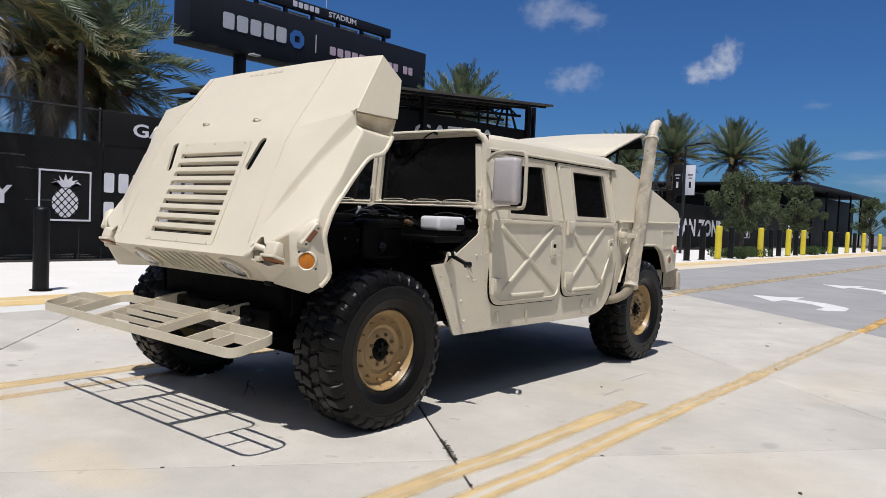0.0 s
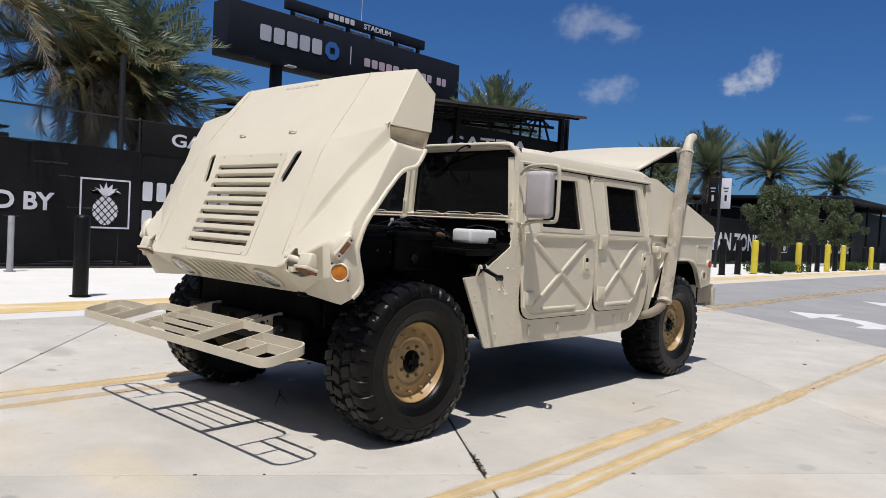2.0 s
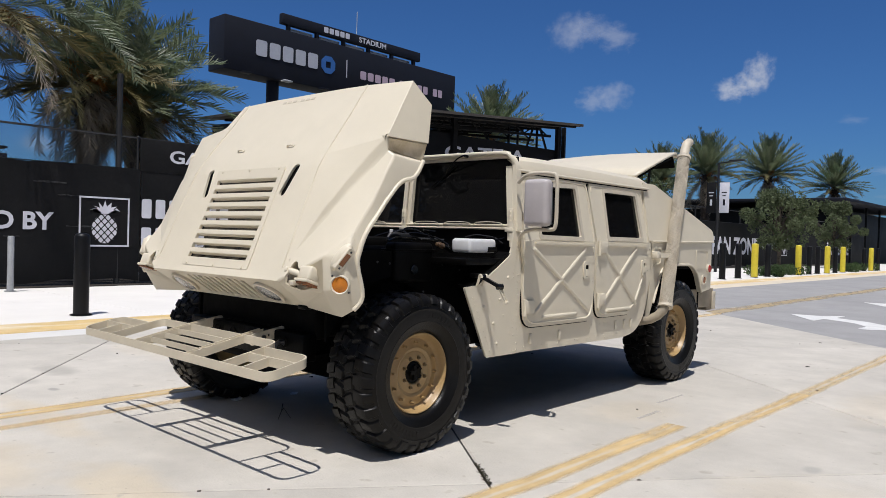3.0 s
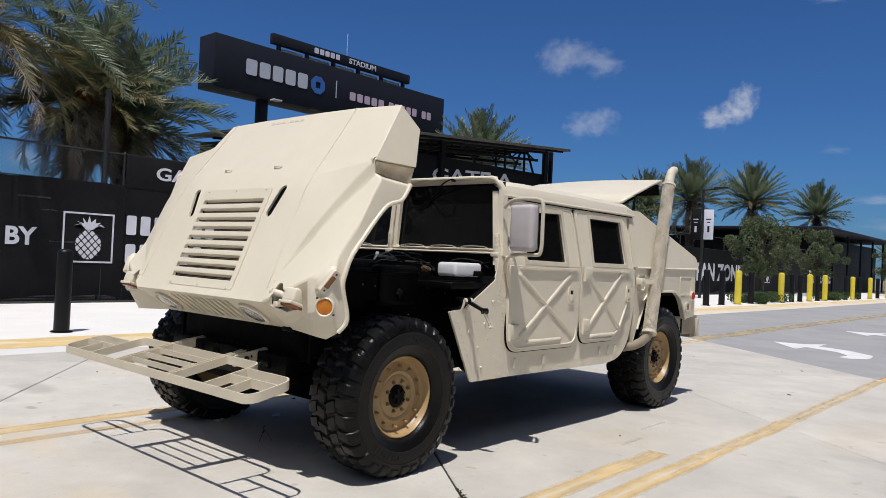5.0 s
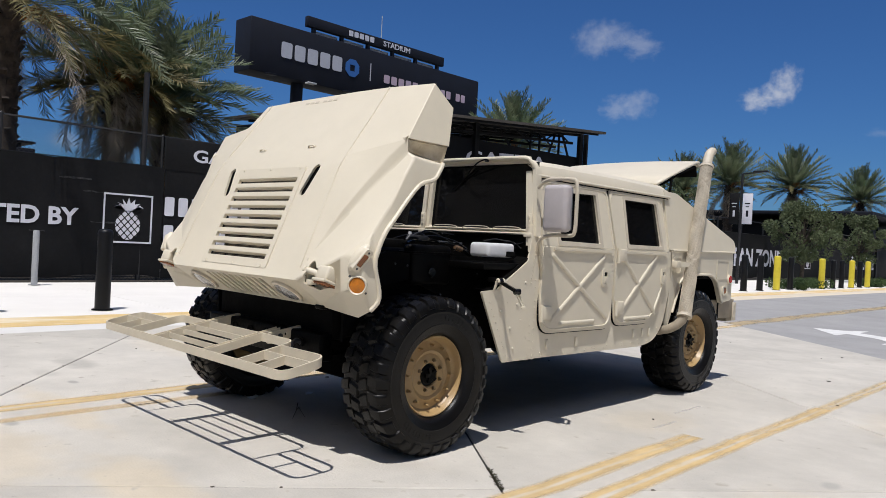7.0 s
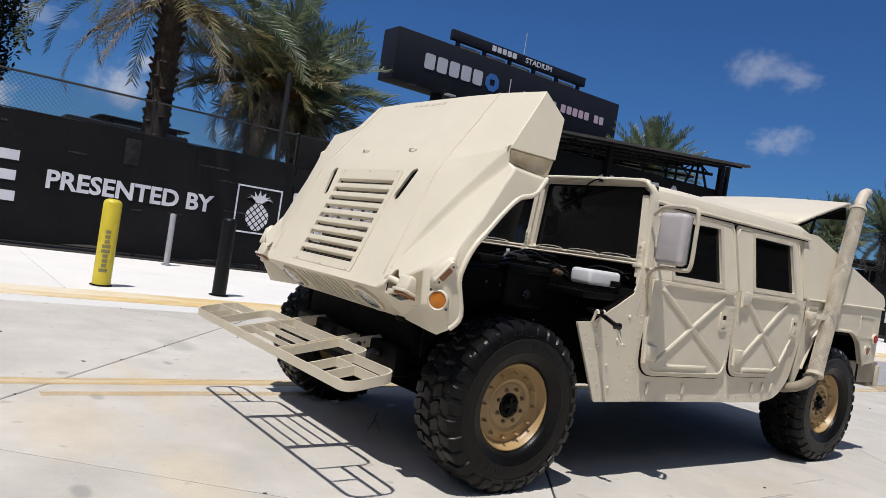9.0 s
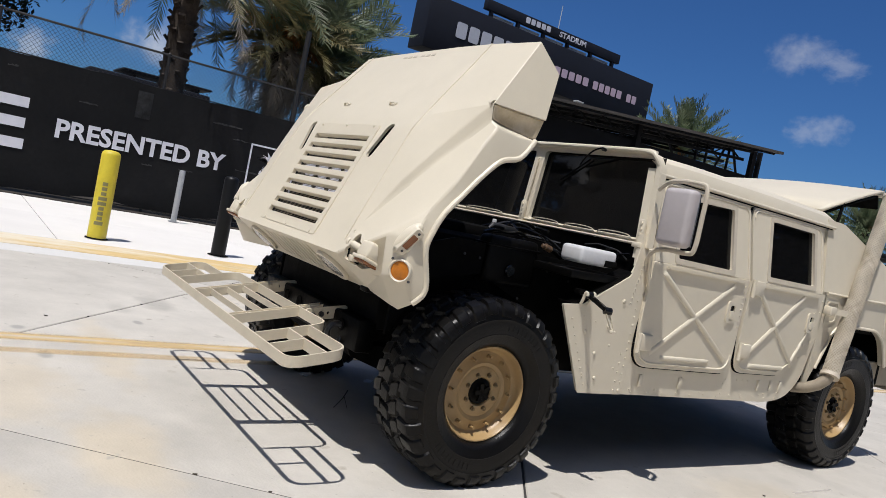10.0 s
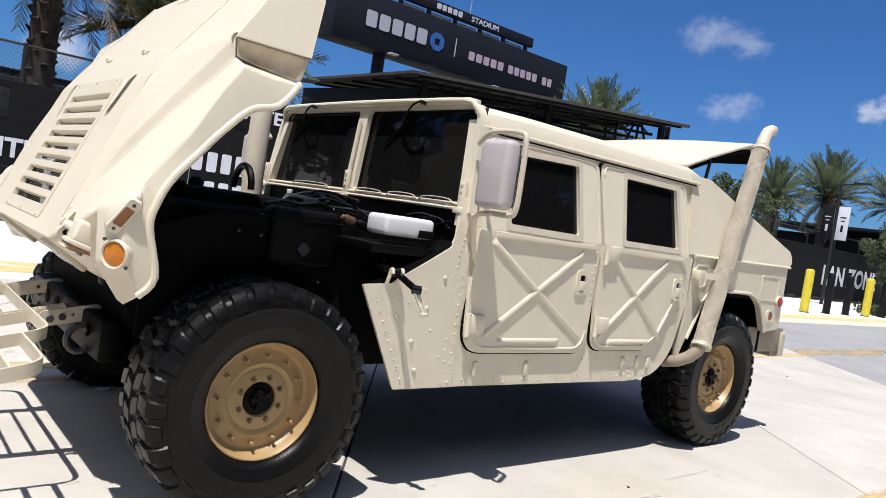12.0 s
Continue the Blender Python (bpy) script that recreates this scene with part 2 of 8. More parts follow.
BOLLARD_BLACK = mat("bollard_black", (0.006, 0.006, 0.007), 0.42, vary=0.2, scale=8, spec=0.3)
GREY_POST = mat("grey_post", (0.42, 0.43, 0.44), 0.5, 0.3, vary=0.1, scale=10)
FABRIC = mat("black_fence_fabric", (0.0075, 0.008, 0.009), 0.8, vary=0.3, scale=0.9, color2=(0.0145, 0.0145, 0.0155), bump=0.35, bump_scale=14, spec=0.12, stain=0.4, stain_color=(0.024, 0.024, 0.025))
SCUFF = mat("fabric_scuff", (0.07, 0.07, 0.073), 0.9, vary=0.4, scale=12, spec=0.1)
GUARD_CORE = mat("pipe_under_guard", (0.42, 0.365, 0.285), 0.6, vary=0.1, scale=9)
PATCH = mat("sewn_patch", (0.030, 0.031, 0.033), 0.85, vary=0.3, scale=6, spec=0.1)
FENCE_METAL = mat("black_fence_metal", (0.014, 0.014, 0.016), 0.5, vary=0.2, scale=8)
WHITE_PRINT = mat("white_print", (0.66, 0.66, 0.72), 0.7, vary=0.06, scale=3)
GREY_PRINT = mat("grey_print", (0.24, 0.22, 0.10), 0.6, vary=0.1)
PINK_PRINT = mat("pink_print", (0.55, 0.42, 0.50), 0.6, vary=0.05)
BLUE_PRINT = mat("blue_print", (0.03, 0.14, 0.42), 0.6, vary=0.05)
SIGN_NAVY = mat("sign_navy", (0.0115, 0.0135, 0.0215), 0.6, vary=0.1, scale=0.5, spec=0.2)
SIGN_GREY = mat("sign_text_grey", (0.52, 0.53, 0.58), 0.6, vary=0.05)
DARK_WALL = mat("dark_panel", (0.006, 0.0065, 0.008), 0.6, vary=0.2, scale=1, spec=0.2)
CANOPY = mat("canopy_sheet", (0.075, 0.068, 0.062), 0.6, vary=0.2, scale=0.8, spec=0.2)
FAR_GREY = mat("far_white_wall", (0.55, 0.56, 0.58), 0.8, vary=0.1, scale=1)
WHITE_PAINT = mat("white_road_paint", (0.72, 0.71, 0.69), 0.8, vary=0.08, scale=4, stain=0.4, stain_color=(0.4, 0.39, 0.37))
TRUNK = mat("palm_trunk", (0.075, 0.054, 0.040), 0.95, vary=0.4, scale=5, bump=0.9, bump_scale=22, color2=(0.026, 0.019, 0.015))
BARK = mat("bark", (0.10, 0.08, 0.06), 0.95, vary=0.3, scale=8, bump=0.6, bump_scale=30)
FROND = leaf_mat("palm_frond", (0.115, 0.165, 0.085), (0.20, 0.215, 0.13), 0.42)
FROND_OLD = leaf_mat("yellowing_frond", (0.24, 0.20, 0.085), (0.17, 0.165, 0.08), 0.5)
FROND_DRY = leaf_mat("dry_frond", (0.54, 0.46, 0.36), (0.31, 0.25, 0.18))
FROND_RUST = leaf_mat("rusty_fruit_stalk", (0.42, 0.19, 0.05), (0.30, 0.14, 0.04))
LEAF = leaf_mat("tree_leaf", (0.088, 0.118, 0.052), (0.13, 0.155, 0.075))
LEAF_MID = leaf_mat("deep_green_leaf", (0.035, 0.055, 0.024), (0.055, 0.075, 0.035))
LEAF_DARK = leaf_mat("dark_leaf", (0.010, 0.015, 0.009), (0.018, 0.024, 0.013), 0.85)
DRY_GRASS = leaf_mat("withered_grass", (0.045, 0.042, 0.022), (0.07, 0.055, 0.03))
HEDGE = leaf_mat("hedge_leaf", (0.045, 0.085, 0.025), (0.08, 0.12, 0.04))


def worn_paint(name, color, under, amount, scale):
    m = mat(name, color, 0.75, vary=0.1, scale=2.5, bump=0.2, bump_scale=70)
    nt = m.node_tree
    b = nt.nodes["Principled BSDF"]
    src = b.inputs["Base Color"].links[0].from_socket
    tc = nt.nodes.new("ShaderNodeTexCoord")
    n = nt.nodes.new("ShaderNodeTexNoise")
    n.inputs["Scale"].default_value, n.inputs["Detail"].default_value, n.inputs["Roughness"].default_value = scale, 9, 0.7
    mp = nt.nodes.new("ShaderNodeMapping")
    mp.inputs["Scale"].default_value = (1.0, 0.22, 1.0)
    nt.links.new(tc.outputs["Object"], mp.inputs["Vector"])
    nt.links.new(mp.outputs[0], n.inputs["Vector"])
    r = nt.nodes.new("ShaderNodeValToRGB")
    r.color_ramp.elements[0].position, r.color_ramp.elements[1].position = amount - 0.06, amount + 0.1
    nt.links.new(n.outputs["Fac"], r.inputs["Fac"])
    mx = nt.nodes.new("ShaderNodeMix")
    mx.data_type = "RGBA"
    mx.inputs["B"].default_value = (*under, 1)
    nt.links.new(src, mx.inputs["A"])
    nt.links.new(r.outputs["Color"], mx.inputs["Factor"])
    nt.links.new(mx.outputs["Result"], b.inputs["Base Color"])
    return m



def faded_line(name, color, pale, cover, scrape=0.5):
    """Old road paint: soft ragged edges, holes where it has worn through, and a pale scraped streak along it."""
    m = mat(name, color, 0.75, vary=0.12, scale=3.0, bump=0.2, bump_scale=70)
    nt = m.node_tree
    b = nt.nodes["Principled BSDF"]
    src = b.inputs["Base Color"].links[0].from_socket
    tc = nt.nodes.new("ShaderNodeTexCoord")

    def noise(scale, detail, stretch):
        mp = nt.nodes.new("ShaderNodeMapping")
        mp.inputs["Scale"].default_value = stretch
        nt.links.new(tc.outputs["Object"], mp.inputs["Vector"])
        n = nt.nodes.new("ShaderNodeTexNoise")
        n.inputs["Scale"].default_value, n.inputs["Detail"].default_value, n.inputs["Roughness"].default_value = scale, detail, 0.7
        nt.links.new(mp.outputs[0], n.inputs["Vector"])
        return n.outputs["Fac"]

    def math2(op, a, c):
        k = nt.nodes.new("ShaderNodeMath")
        k.operation = op
        for i, v in enumerate((a, c)):
            if isinstance(v, (int, float)):
                k.inputs[i].default_value = v
            else:
                nt.links.new(v, k.inputs[i])
        return k.outputs[0]

    def steps(v, lo, hi, a, c):
        r = nt.nodes.new("ShaderNodeMapRange")
        r.interpolation_type = "SMOOTHSTEP"
        for key, val in (("From Min", lo), ("From Max", hi), ("To Min", a), ("To Max", c)):
            r.inputs[key].default_value = val
        nt.links.new(v, r.inputs["Value"])
        return r.outputs[0]

    sep = nt.nodes.new("ShaderNodeSeparateXYZ")
    nt.links.new(tc.outputs["Generated"], sep.inputs[0])
    sway = math2("MULTIPLY", math2("SUBTRACT", noise(0.7, 2, (0.1, 1.0, 1.0)), 0.5), 0.35)
    off = math2("ABSOLUTE", math2("ADD", math2("SUBTRACT", sep.outputs["X"], 0.5), sway), 0)          # 0 in the middle, 0.5 at the edges
    n1, n2 = noise(11.0, 4, (1.0, 0.12, 1.0)), noise(0.8, 4, (1.5, 0.7, 1.0))
    edge = steps(math2("ADD", off, math2("MULTIPLY", math2("SUBTRACT", n1, 0.5), 0.14)), 0.14, 0.40, 1.0, 0.0)
    wear = steps(math2("ADD", math2("MULTIPLY", n1, 0.5), n2), 0.66, 0.98, cover, cover * 0.3)
    streak = math2("MULTIPLY", steps(math2("ADD", off, math2("MULTIPLY", n2, 0.3)), 0.15, 0.25, 1.0, 0.0), steps(noise(2.2, 5, (2.0, 0.3, 1.0)), 0.56 - 0.28 * scrape, 0.76 - 0.28 * scrape, 0.0, min(1.0, 0.4 + 0.6 * scrape)))
    mix = nt.nodes.new("ShaderNodeMix")
    mix.data_type = "RGBA"
    mix.inputs["B"].default_value = (*pale, 1)
    nt.links.new(streak, mix.inputs["Factor"])
    nt.links.new(src, mix.inputs["A"])
    nt.links.new(mix.outputs["Result"], b.inputs["Base Color"])
    tr = nt.nodes.new("ShaderNodeBsdfTransparent")
    mx = nt.nodes.new("ShaderNodeMixShader")
    nt.links.new(math2("MULTIPLY", edge, wear), mx.inputs[0])
    nt.links.new(tr.outputs[0], mx.inputs[1])
    nt.links.new(b.outputs[0], mx.inputs[2])
    nt.links.new(mx.outputs[0], nt.nodes["Material Output"].inputs[0])
    return m


YELLOW_LINE = faded_line("worn_yellow_paint", (0.81, 0.60, 0.305), (0.73, 0.67, 0.57), 0.64, 0.65)
YELLOW_SCRAPED = faded_line("scraped_yellow_paint", (0.81, 0.595, 0.295), (0.70, 0.65, 0.56), 0.70, 0.9)
YELLOW_THIN = faded_line("thin_yellow_paint", (0.79, 0.60, 0.32), (0.74, 0.68, 0.58), 0.40, 0.8)
YELLOW_FAINT = faded_line("faint_yellow_paint", (0.78, 0.56, 0.27), (0.70, 0.62, 0.50), 0.32)
YELLOW_KERB = worn_paint("kerb_yellow_paint", (0.70, 0.50, 0.22), (0.70, 0.62, 0.48), 0.52, 2.0)
YELLOW_ROAD = faded_line("road_yellow_paint", (0.58, 0.46, 0.28), (0.54, 0.46, 0.33), 0.62, 0.2)
YELLOW_FRESH = faded_line("fresh_yellow_paint", (0.76, 0.48, 0.16), (0.70, 0.55, 0.30), 0.9, 0.1)
PALE_SCUFF = faded_line("pale_scuff", (0.70, 0.66, 0.60), (0.72, 0.68, 0.62), 0.5)
SANDY = mat("sandy_apron", (0.66, 0.57, 0.44), 0.9, vary=0.08, scale=0.8, bump=0.2, bump_scale=50, color2=(0.58, 0.51, 0.41))


# mesh helpers
def finish(bm, name, material, angle=35):
    bmesh.ops.recalc_face_normals(bm, faces=bm.faces)
    me = bpy.data.meshes.new(name)
    for f in bm.faces:
        f.smooth = True
    bm.to_mesh(me)
    bm.free()
    me.set_sharp_from_angle(angle=radians(angle))
    me.materials.append(material)
    return me


def part(name, bm, material, parent, label="", angle=35):
    ob = new(name, finish(bm, name, material, angle))
    ob.parent = parent
    if label:
        tagged(ob, label)
    return ob


def again(ob, m, parent=None):
    """Another object on the same mesh."""
    o = new(ob.name.split(".")[0], ob.data)
    o.matrix_basis = m
    o.parent = parent or ob.parent
    return o


def thing(name, label, category, at=(0, 0, 0), group="", kind=""):
    e = new(name)
    e.location = at
    e.empty_display_size = 0.2
    return tagged(e, label, category, group, kind)


def solid(name, bm, material, label, category="", group="", kind="", angle=35):
    return tagged(new(name, finish(bm, name, material, angle)), label, category, group, kind)


def box(bm, x0, x1, y0, y1, z0, z1, bevel=0.0, m=None, segments=2):
    r = bmesh.ops.create_cube(bm, size=1)
    vs = r["verts"]
    mm = Matrix.Translation(((x0 + x1) / 2, (y0 + y1) / 2, (z0 + z1) / 2)) @ Matrix.Diagonal((x1 - x0, y1 - y0, z1 - z0, 1))
    bmesh.ops.transform(bm, matrix=mm, verts=vs)
    if bevel:
        es = list({e for v in vs for e in v.link_edges})
        out = bmesh.ops.bevel(bm, geom=es, offset=bevel, segments=segments, affect="EDGES", profile=0.5)
        vs = list({v for f in out["faces"] for v in f.verts} | {v for v in vs if v.is_valid})
    if m is not None:
        bmesh.ops.transform(bm, matrix=m, verts=vs)
    return vs


def beam(bm, a, b, w, h, up=(0, 0, 1)):
    """A bar of section w x h from a to b."""
    a, b = Vector(a), Vector(b)
    d = (b - a).normalized()
    s = d.cross(Vector(up))
    if s.length < 1e-4:
        s = d.cross(Vector((1, 0, 0)))
    s.normalize()
    u = s.cross(d)
    vs = [bm.verts.new(p + s * i * w / 2 + u * j * h / 2) for p in (a, b) for i, j in ((-1, -1), (1, -1), (1, 1), (-1, 1))]
    for f in ((0, 1, 2, 3), (7, 6, 5, 4), (0, 4, 5, 1), (1, 5, 6, 2), (2, 6, 7, 3), (3, 7, 4, 0)):
        bm.faces.new([vs[i] for i in f])
    return vs


def tube(bm, pts, r, seg=12, cap=True):
    """A round tube through points; r is one radius or one for each point."""
    pts = [Vector(p) for p in pts]
    rs = r if isinstance(r, (list, tuple)) else [r] * len(pts)
    rings, ref = [], None
    for i, p in enumerate(pts):
        d = (pts[min(i + 1, len(pts) - 1)] - pts[max(i - 1, 0)]).normalized()
        if ref is None:
            ref = d.cross(Vector((0, 0, 1)))
            if ref.length < 0.05:
                ref = d.cross(Vector((1, 0, 0)))
        ref = (ref - d * ref.dot(d)).normalized()
        other = d.cross(ref)
        rings.append([bm.verts.new(p + (ref * math.cos(2 * math.pi * k / seg) + other * math.sin(2 * math.pi * k / seg)) * rs[i]) for k in range(seg)])
    for a, b in zip(rings, rings[1:]):
        for k in range(seg):
            bm.faces.new((a[k], a[(k + 1) % seg], b[(k + 1) % seg], b[k]))
    if cap:
        bm.faces.new(rings[0][::-1])
        bm.faces.new(rings[-1])


def lathe(bm, profile, seg=48, m=None, close=False):
    """Turns (radius, height) points round the x axis."""
    rings = []
    for r, h in profile:
        rings.append([bm.verts.new((h, r * math.cos(2 * math.pi * k / seg), r * math.sin(2 * math.pi * k / seg))) for k in range(seg)])
    pairs = list(zip(rings, rings[1:])) + ([(rings[-1], rings[0])] if close else [])
    for a, b in pairs:
        for k in range(seg):
            bm.faces.new((a[k], a[(k + 1) % seg], b[(k + 1) % seg], b[k]))
    vs = [v for ring in rings for v in ring]
    if not close:
        bm.faces.new(rings[0])
        bm.faces.new(rings[-1][::-1])
    if m is not None:
        bmesh.ops.transform(bm, matrix=m, verts=vs)
    return vs


def rounded(pts, r, n=5):
    """A polygon with its corners rounded; r is one radius or one for each corner."""
    out = []
    rs = r if isinstance(r, (list, tuple)) else [r] * len(pts)
    for i, p in enumerate(pts):
        p = Vector(p)
        a, b = Vector(pts[i - 1]) - p, Vector(pts[(i + 1) % len(pts)]) - p
        q = min(rs[i], a.length * 0.45, b.length * 0.45)
        if q < 1e-4:
            out.append(p)
            continue
        s, e = p + a.normalized() * q, p + b.normalized() * q
        for k in range(n + 1):
            t = k / n
            out.append(s * (1 - t) ** 2 + p * 2 * t * (1 - t) + e * t * t)
    return out


def sheet(bm, outer, holes=(), place=None, thick=0.02, way=Vector((-1, 0, 0))):
    """A flat panel with holes, from 2D outlines; place maps 2D to 3D, and it is made thick along way."""
    edges, loops = [], []
    for loop in (outer, *holes):
        vs = [bm.verts.new((p[0], p[1], 0)) for p in loop]
        loops.append(vs)
        for a, b in zip(vs, vs[1:] + vs[:1]):
            edges.append(bm.edges.new((a, b)))
    r = bmesh.ops.triangle_fill(bm, edges=edges, use_beauty=True)
    faces = [g for g in r["geom"] if isinstance(g, bmesh.types.BMFace)]
    front = {v: bm.verts.new(place(v.co.x, v.co.y)) for f in faces for v in f.verts}
    back = {v: bm.verts.new(Vector(front[v].co) + way * thick) for v in front}
    for f in faces:
        bm.faces.new([front[v] for v in f.verts])
        bm.faces.new([back[v] for v in reversed(f.verts)])
    for vs in loops:
        for a, b in zip(vs, vs[1:] + vs[:1]):
            if a in front and b in front:
                bm.faces.new((front[a], front[b], back[b], back[a]))
    bmesh.ops.delete(bm, geom=[v for vs in loops for v in vs], context="VERTS")


def smooth(pts, n=5):
    """A rounded run through the points."""
    pts = [Vector(p) for p in pts]
    out = []
    for i in range(len(pts) - 1):
        p0, p1, p2, p3 = (pts[max(0, min(len(pts) - 1, i + j))] for j in (-1, 0, 1, 2))
        for k in range(n):
            u = k / n
            out.append(0.5 * (2 * p1 + (p2 - p0) * u + (2 * p0 - 5 * p1 + 4 * p2 - p3) * u * u + (3 * p1 - p0 - 3 * p2 + p3) * u ** 3))
    return out + [pts[-1]]


def disc(bm, c, normal, r, depth, seg=20, bevel=0.0):
    q = Vector(normal).normalized().to_track_quat("X", "Z").to_matrix().to_4x4()
    prof = [(r, 0), (r, depth - bevel), (r - bevel, depth)] if bevel else [(r, 0), (r, depth)]
    lathe(bm, prof, seg, Matrix.Translation(c) @ q)


def writing(name, text, parent, m, width, height, material, depth=0.004, bold=0.0, label=""):
    """Letters, as a mesh of the given width and height, on the plane of m (x right, y up)."""
    cu = bpy.data.curves.new(name, "FONT")
    cu.body, cu.extrude, cu.offset, cu.resolution_u = text, 0.01, bold, 3
    tmp = new(name, cu)
    bpy.context.view_layer.update()
    me = bpy.data.meshes.new_from_object(tmp.evaluated_get(bpy.context.evaluated_depsgraph_get()))
    bpy.data.objects.remove(tmp)
    co = np.empty(len(me.vertices) * 3)
    me.vertices.foreach_get("co", co)
    co = co.reshape(-1, 3)
    lo, hi = co.min(0), co.max(0)
    co = (co - lo) / (hi - lo) * (width, height, depth)
    me.vertices.foreach_set("co", co.ravel())
    me.materials.clear()
    me.materials.append(material)
    ob = new(name, me)
    ob.matrix_basis = m
    ob.parent = parent
    if label:
        tagged(ob, label)
    return ob


def facing_x(x, y, z):
    """A plane that faces +x: its x runs along +y, its y up."""
    return Matrix(((0, 0, 1, x), (1, 0, 0, y), (0, 1, 0, z), (0, 0, 0, 1)))


def letter_blocks(name, parent, m, width, height, n, material, depth=0.004, gap=0.22, label=""):
    """A row of plain rounded blocks in place of a trade name."""
    bm = bmesh.new()
    w = width / n
    for k in range(n):
        o = [(k * w + w * gap / 2, 0), ((k + 1) * w - w * gap / 2, 0), ((k + 1) * w - w * gap / 2, height), (k * w + w * gap / 2, height)]
        sheet(bm, rounded(o, w * 0.15, 3), [], lambda a, b: Vector((a, b, depth)), depth, Vector((0, 0, -1)))
    ob = part(name, bm, material, parent, label)
    ob.matrix_basis = m
    return ob


# the ground and the paving
def clip_poly(poly, a, b, c):
    """Keeps the part of a polygon where a x + b y >= c."""
    out = []
    for p, q in zip(poly, poly[1:] + poly[:1]):
        dp, dq = a * p[0] + b * p[1] - c, a * q[0] + b * q[1] - c
        if dp >= 0:
            out.append(p)
        if dp * dq < 0:
            t = dp / (dp - dq)
            out.append((p[0] + t * (q[0] - p[0]), p[1] + t * (q[1] - p[1])))
    return out


def slab_mesh(name, poly, z0, z1, material, bevel=0.006):
    bm = bmesh.new()
    top = [bm.verts.new((x, y, z1 - bevel)) for x, y in poly]
    if bevel:
        inner = []
        for p, a, b in zip(poly, poly[-1:] + poly[:-1], poly[1:] + poly[:1]):
            p = Vector(p)
            i = (Vector(a) - p).normalized() + (Vector(b) - p).normalized()
            inner.append(bm.verts.new((*(p + i * bevel), z1)))
        bm.faces.new(inner)
        for i in range(len(top)):
            j = (i + 1) % len(top)
            bm.faces.new((top[i], top[j], inner[j], inner[i]))
    else:
        bm.faces.new(top)
    low = [bm.verts.new((v.co.x, v.co.y, z0)) for v in top]
    for i in range(len(top)):
        j = (i + 1) % len(top)
        bm.faces.new((top[i], low[i], low[j], top[j]))
    return finish(bm, name, material, 20)


def strip(name, x0, x1, y0, y1, z, material, parent=None, label="", step=0.12, rag=0.008):
    """A painted line with ragged edges, two millimetres thick."""
    bm = bmesh.new()
    n = max(2, int((y1 - y0) / step))
    rnd = random.Random(int(abs(x0 * 971 + y0 * 37)))
    rows = []
    for k in range(n + 1):
        y = y0 + (y1 - y0) * k / n
        rows.append([bm.verts.new((x0 + rnd.uniform(-rag, rag), y, z)), bm.verts.new((x1 + rnd.uniform(-rag, rag), y, z))])
    for a, b in zip(rows, rows[1:]):
        bm.faces.new((a[0], a[1], b[1], b[0]))
    r = bmesh.ops.extrude_face_region(bm, geom=list(bm.faces))
    for g in r["geom"]:
        if isinstance(g, bmesh.types.BMVert):
            g.co.z -= 0.0007
    ob = new(name, finish(bm, name, material))
    if parent:
        ob.parent = parent
    if label:
        tagged(ob, label, "marking", kind="structure") if not parent else tagged(ob, label)
    return ob


bm = bmesh.new()
bmesh.ops.create_grid(bm, x_segments=24, y_segments=24, size=2500)
for v in bm.verts:
    v.co.z = -0.06
solid("ground", bm, GROUND, "flat distant ground round the paved lot", "ground", kind="structure")

U, V = Vector((0.62, 0.785)).normalized(), Vector((0.785, -0.62)).normalized()
U_END = 7.1
poly = [(-5.3, -40), (40, -40), (40, 90), (-5.3, 90)]
solid_lot = new("pavement", slab_mesh("pavement", clip_poly(poly, -U.x, -U.y, -U_END), -0.05, -0.0055, JOINT, 0))
tagged(solid_lot, "concrete driveway slabs with dark sawn joints", "pavement", kind="structure")


def road():
    m = slab_mesh("road", clip_poly(poly, U.x, U.y, U_END + 0.01), -0.05, -0.004, ASPHALT, 0)
    return tagged(new("road", m), "faded grey asphalt drive with painted arrows", "road", kind="structure")


the_road = road()


def concrete_slabs():
    us = [U_END, 3.98, 0.94, -2.18] + [-2.18 - 3.08 * k for k in range(1, 6)]
    vs = [1.385 + 4.6 * k for k in range(-5, 6)]
    for u1, u0 in zip(us, us[1:]):
        for v0, v1 in zip(vs, vs[1:]):
            g = 0.0055
            pl = [(U * a + V * b) for a, b in ((u0 + g, v0 + g), (u0 + g, v1 - g), (u1 - g, v1 - g), (u1 - g, v0 + g))]
            pl = clip_poly([tuple(q) for q in pl], 1, 0, -4.68)
            if len(pl) > 2:
                ob = new("slab", slab_mesh("slab", pl, -0.04, 0.0, CONCRETE))
                ob.parent = solid_lot


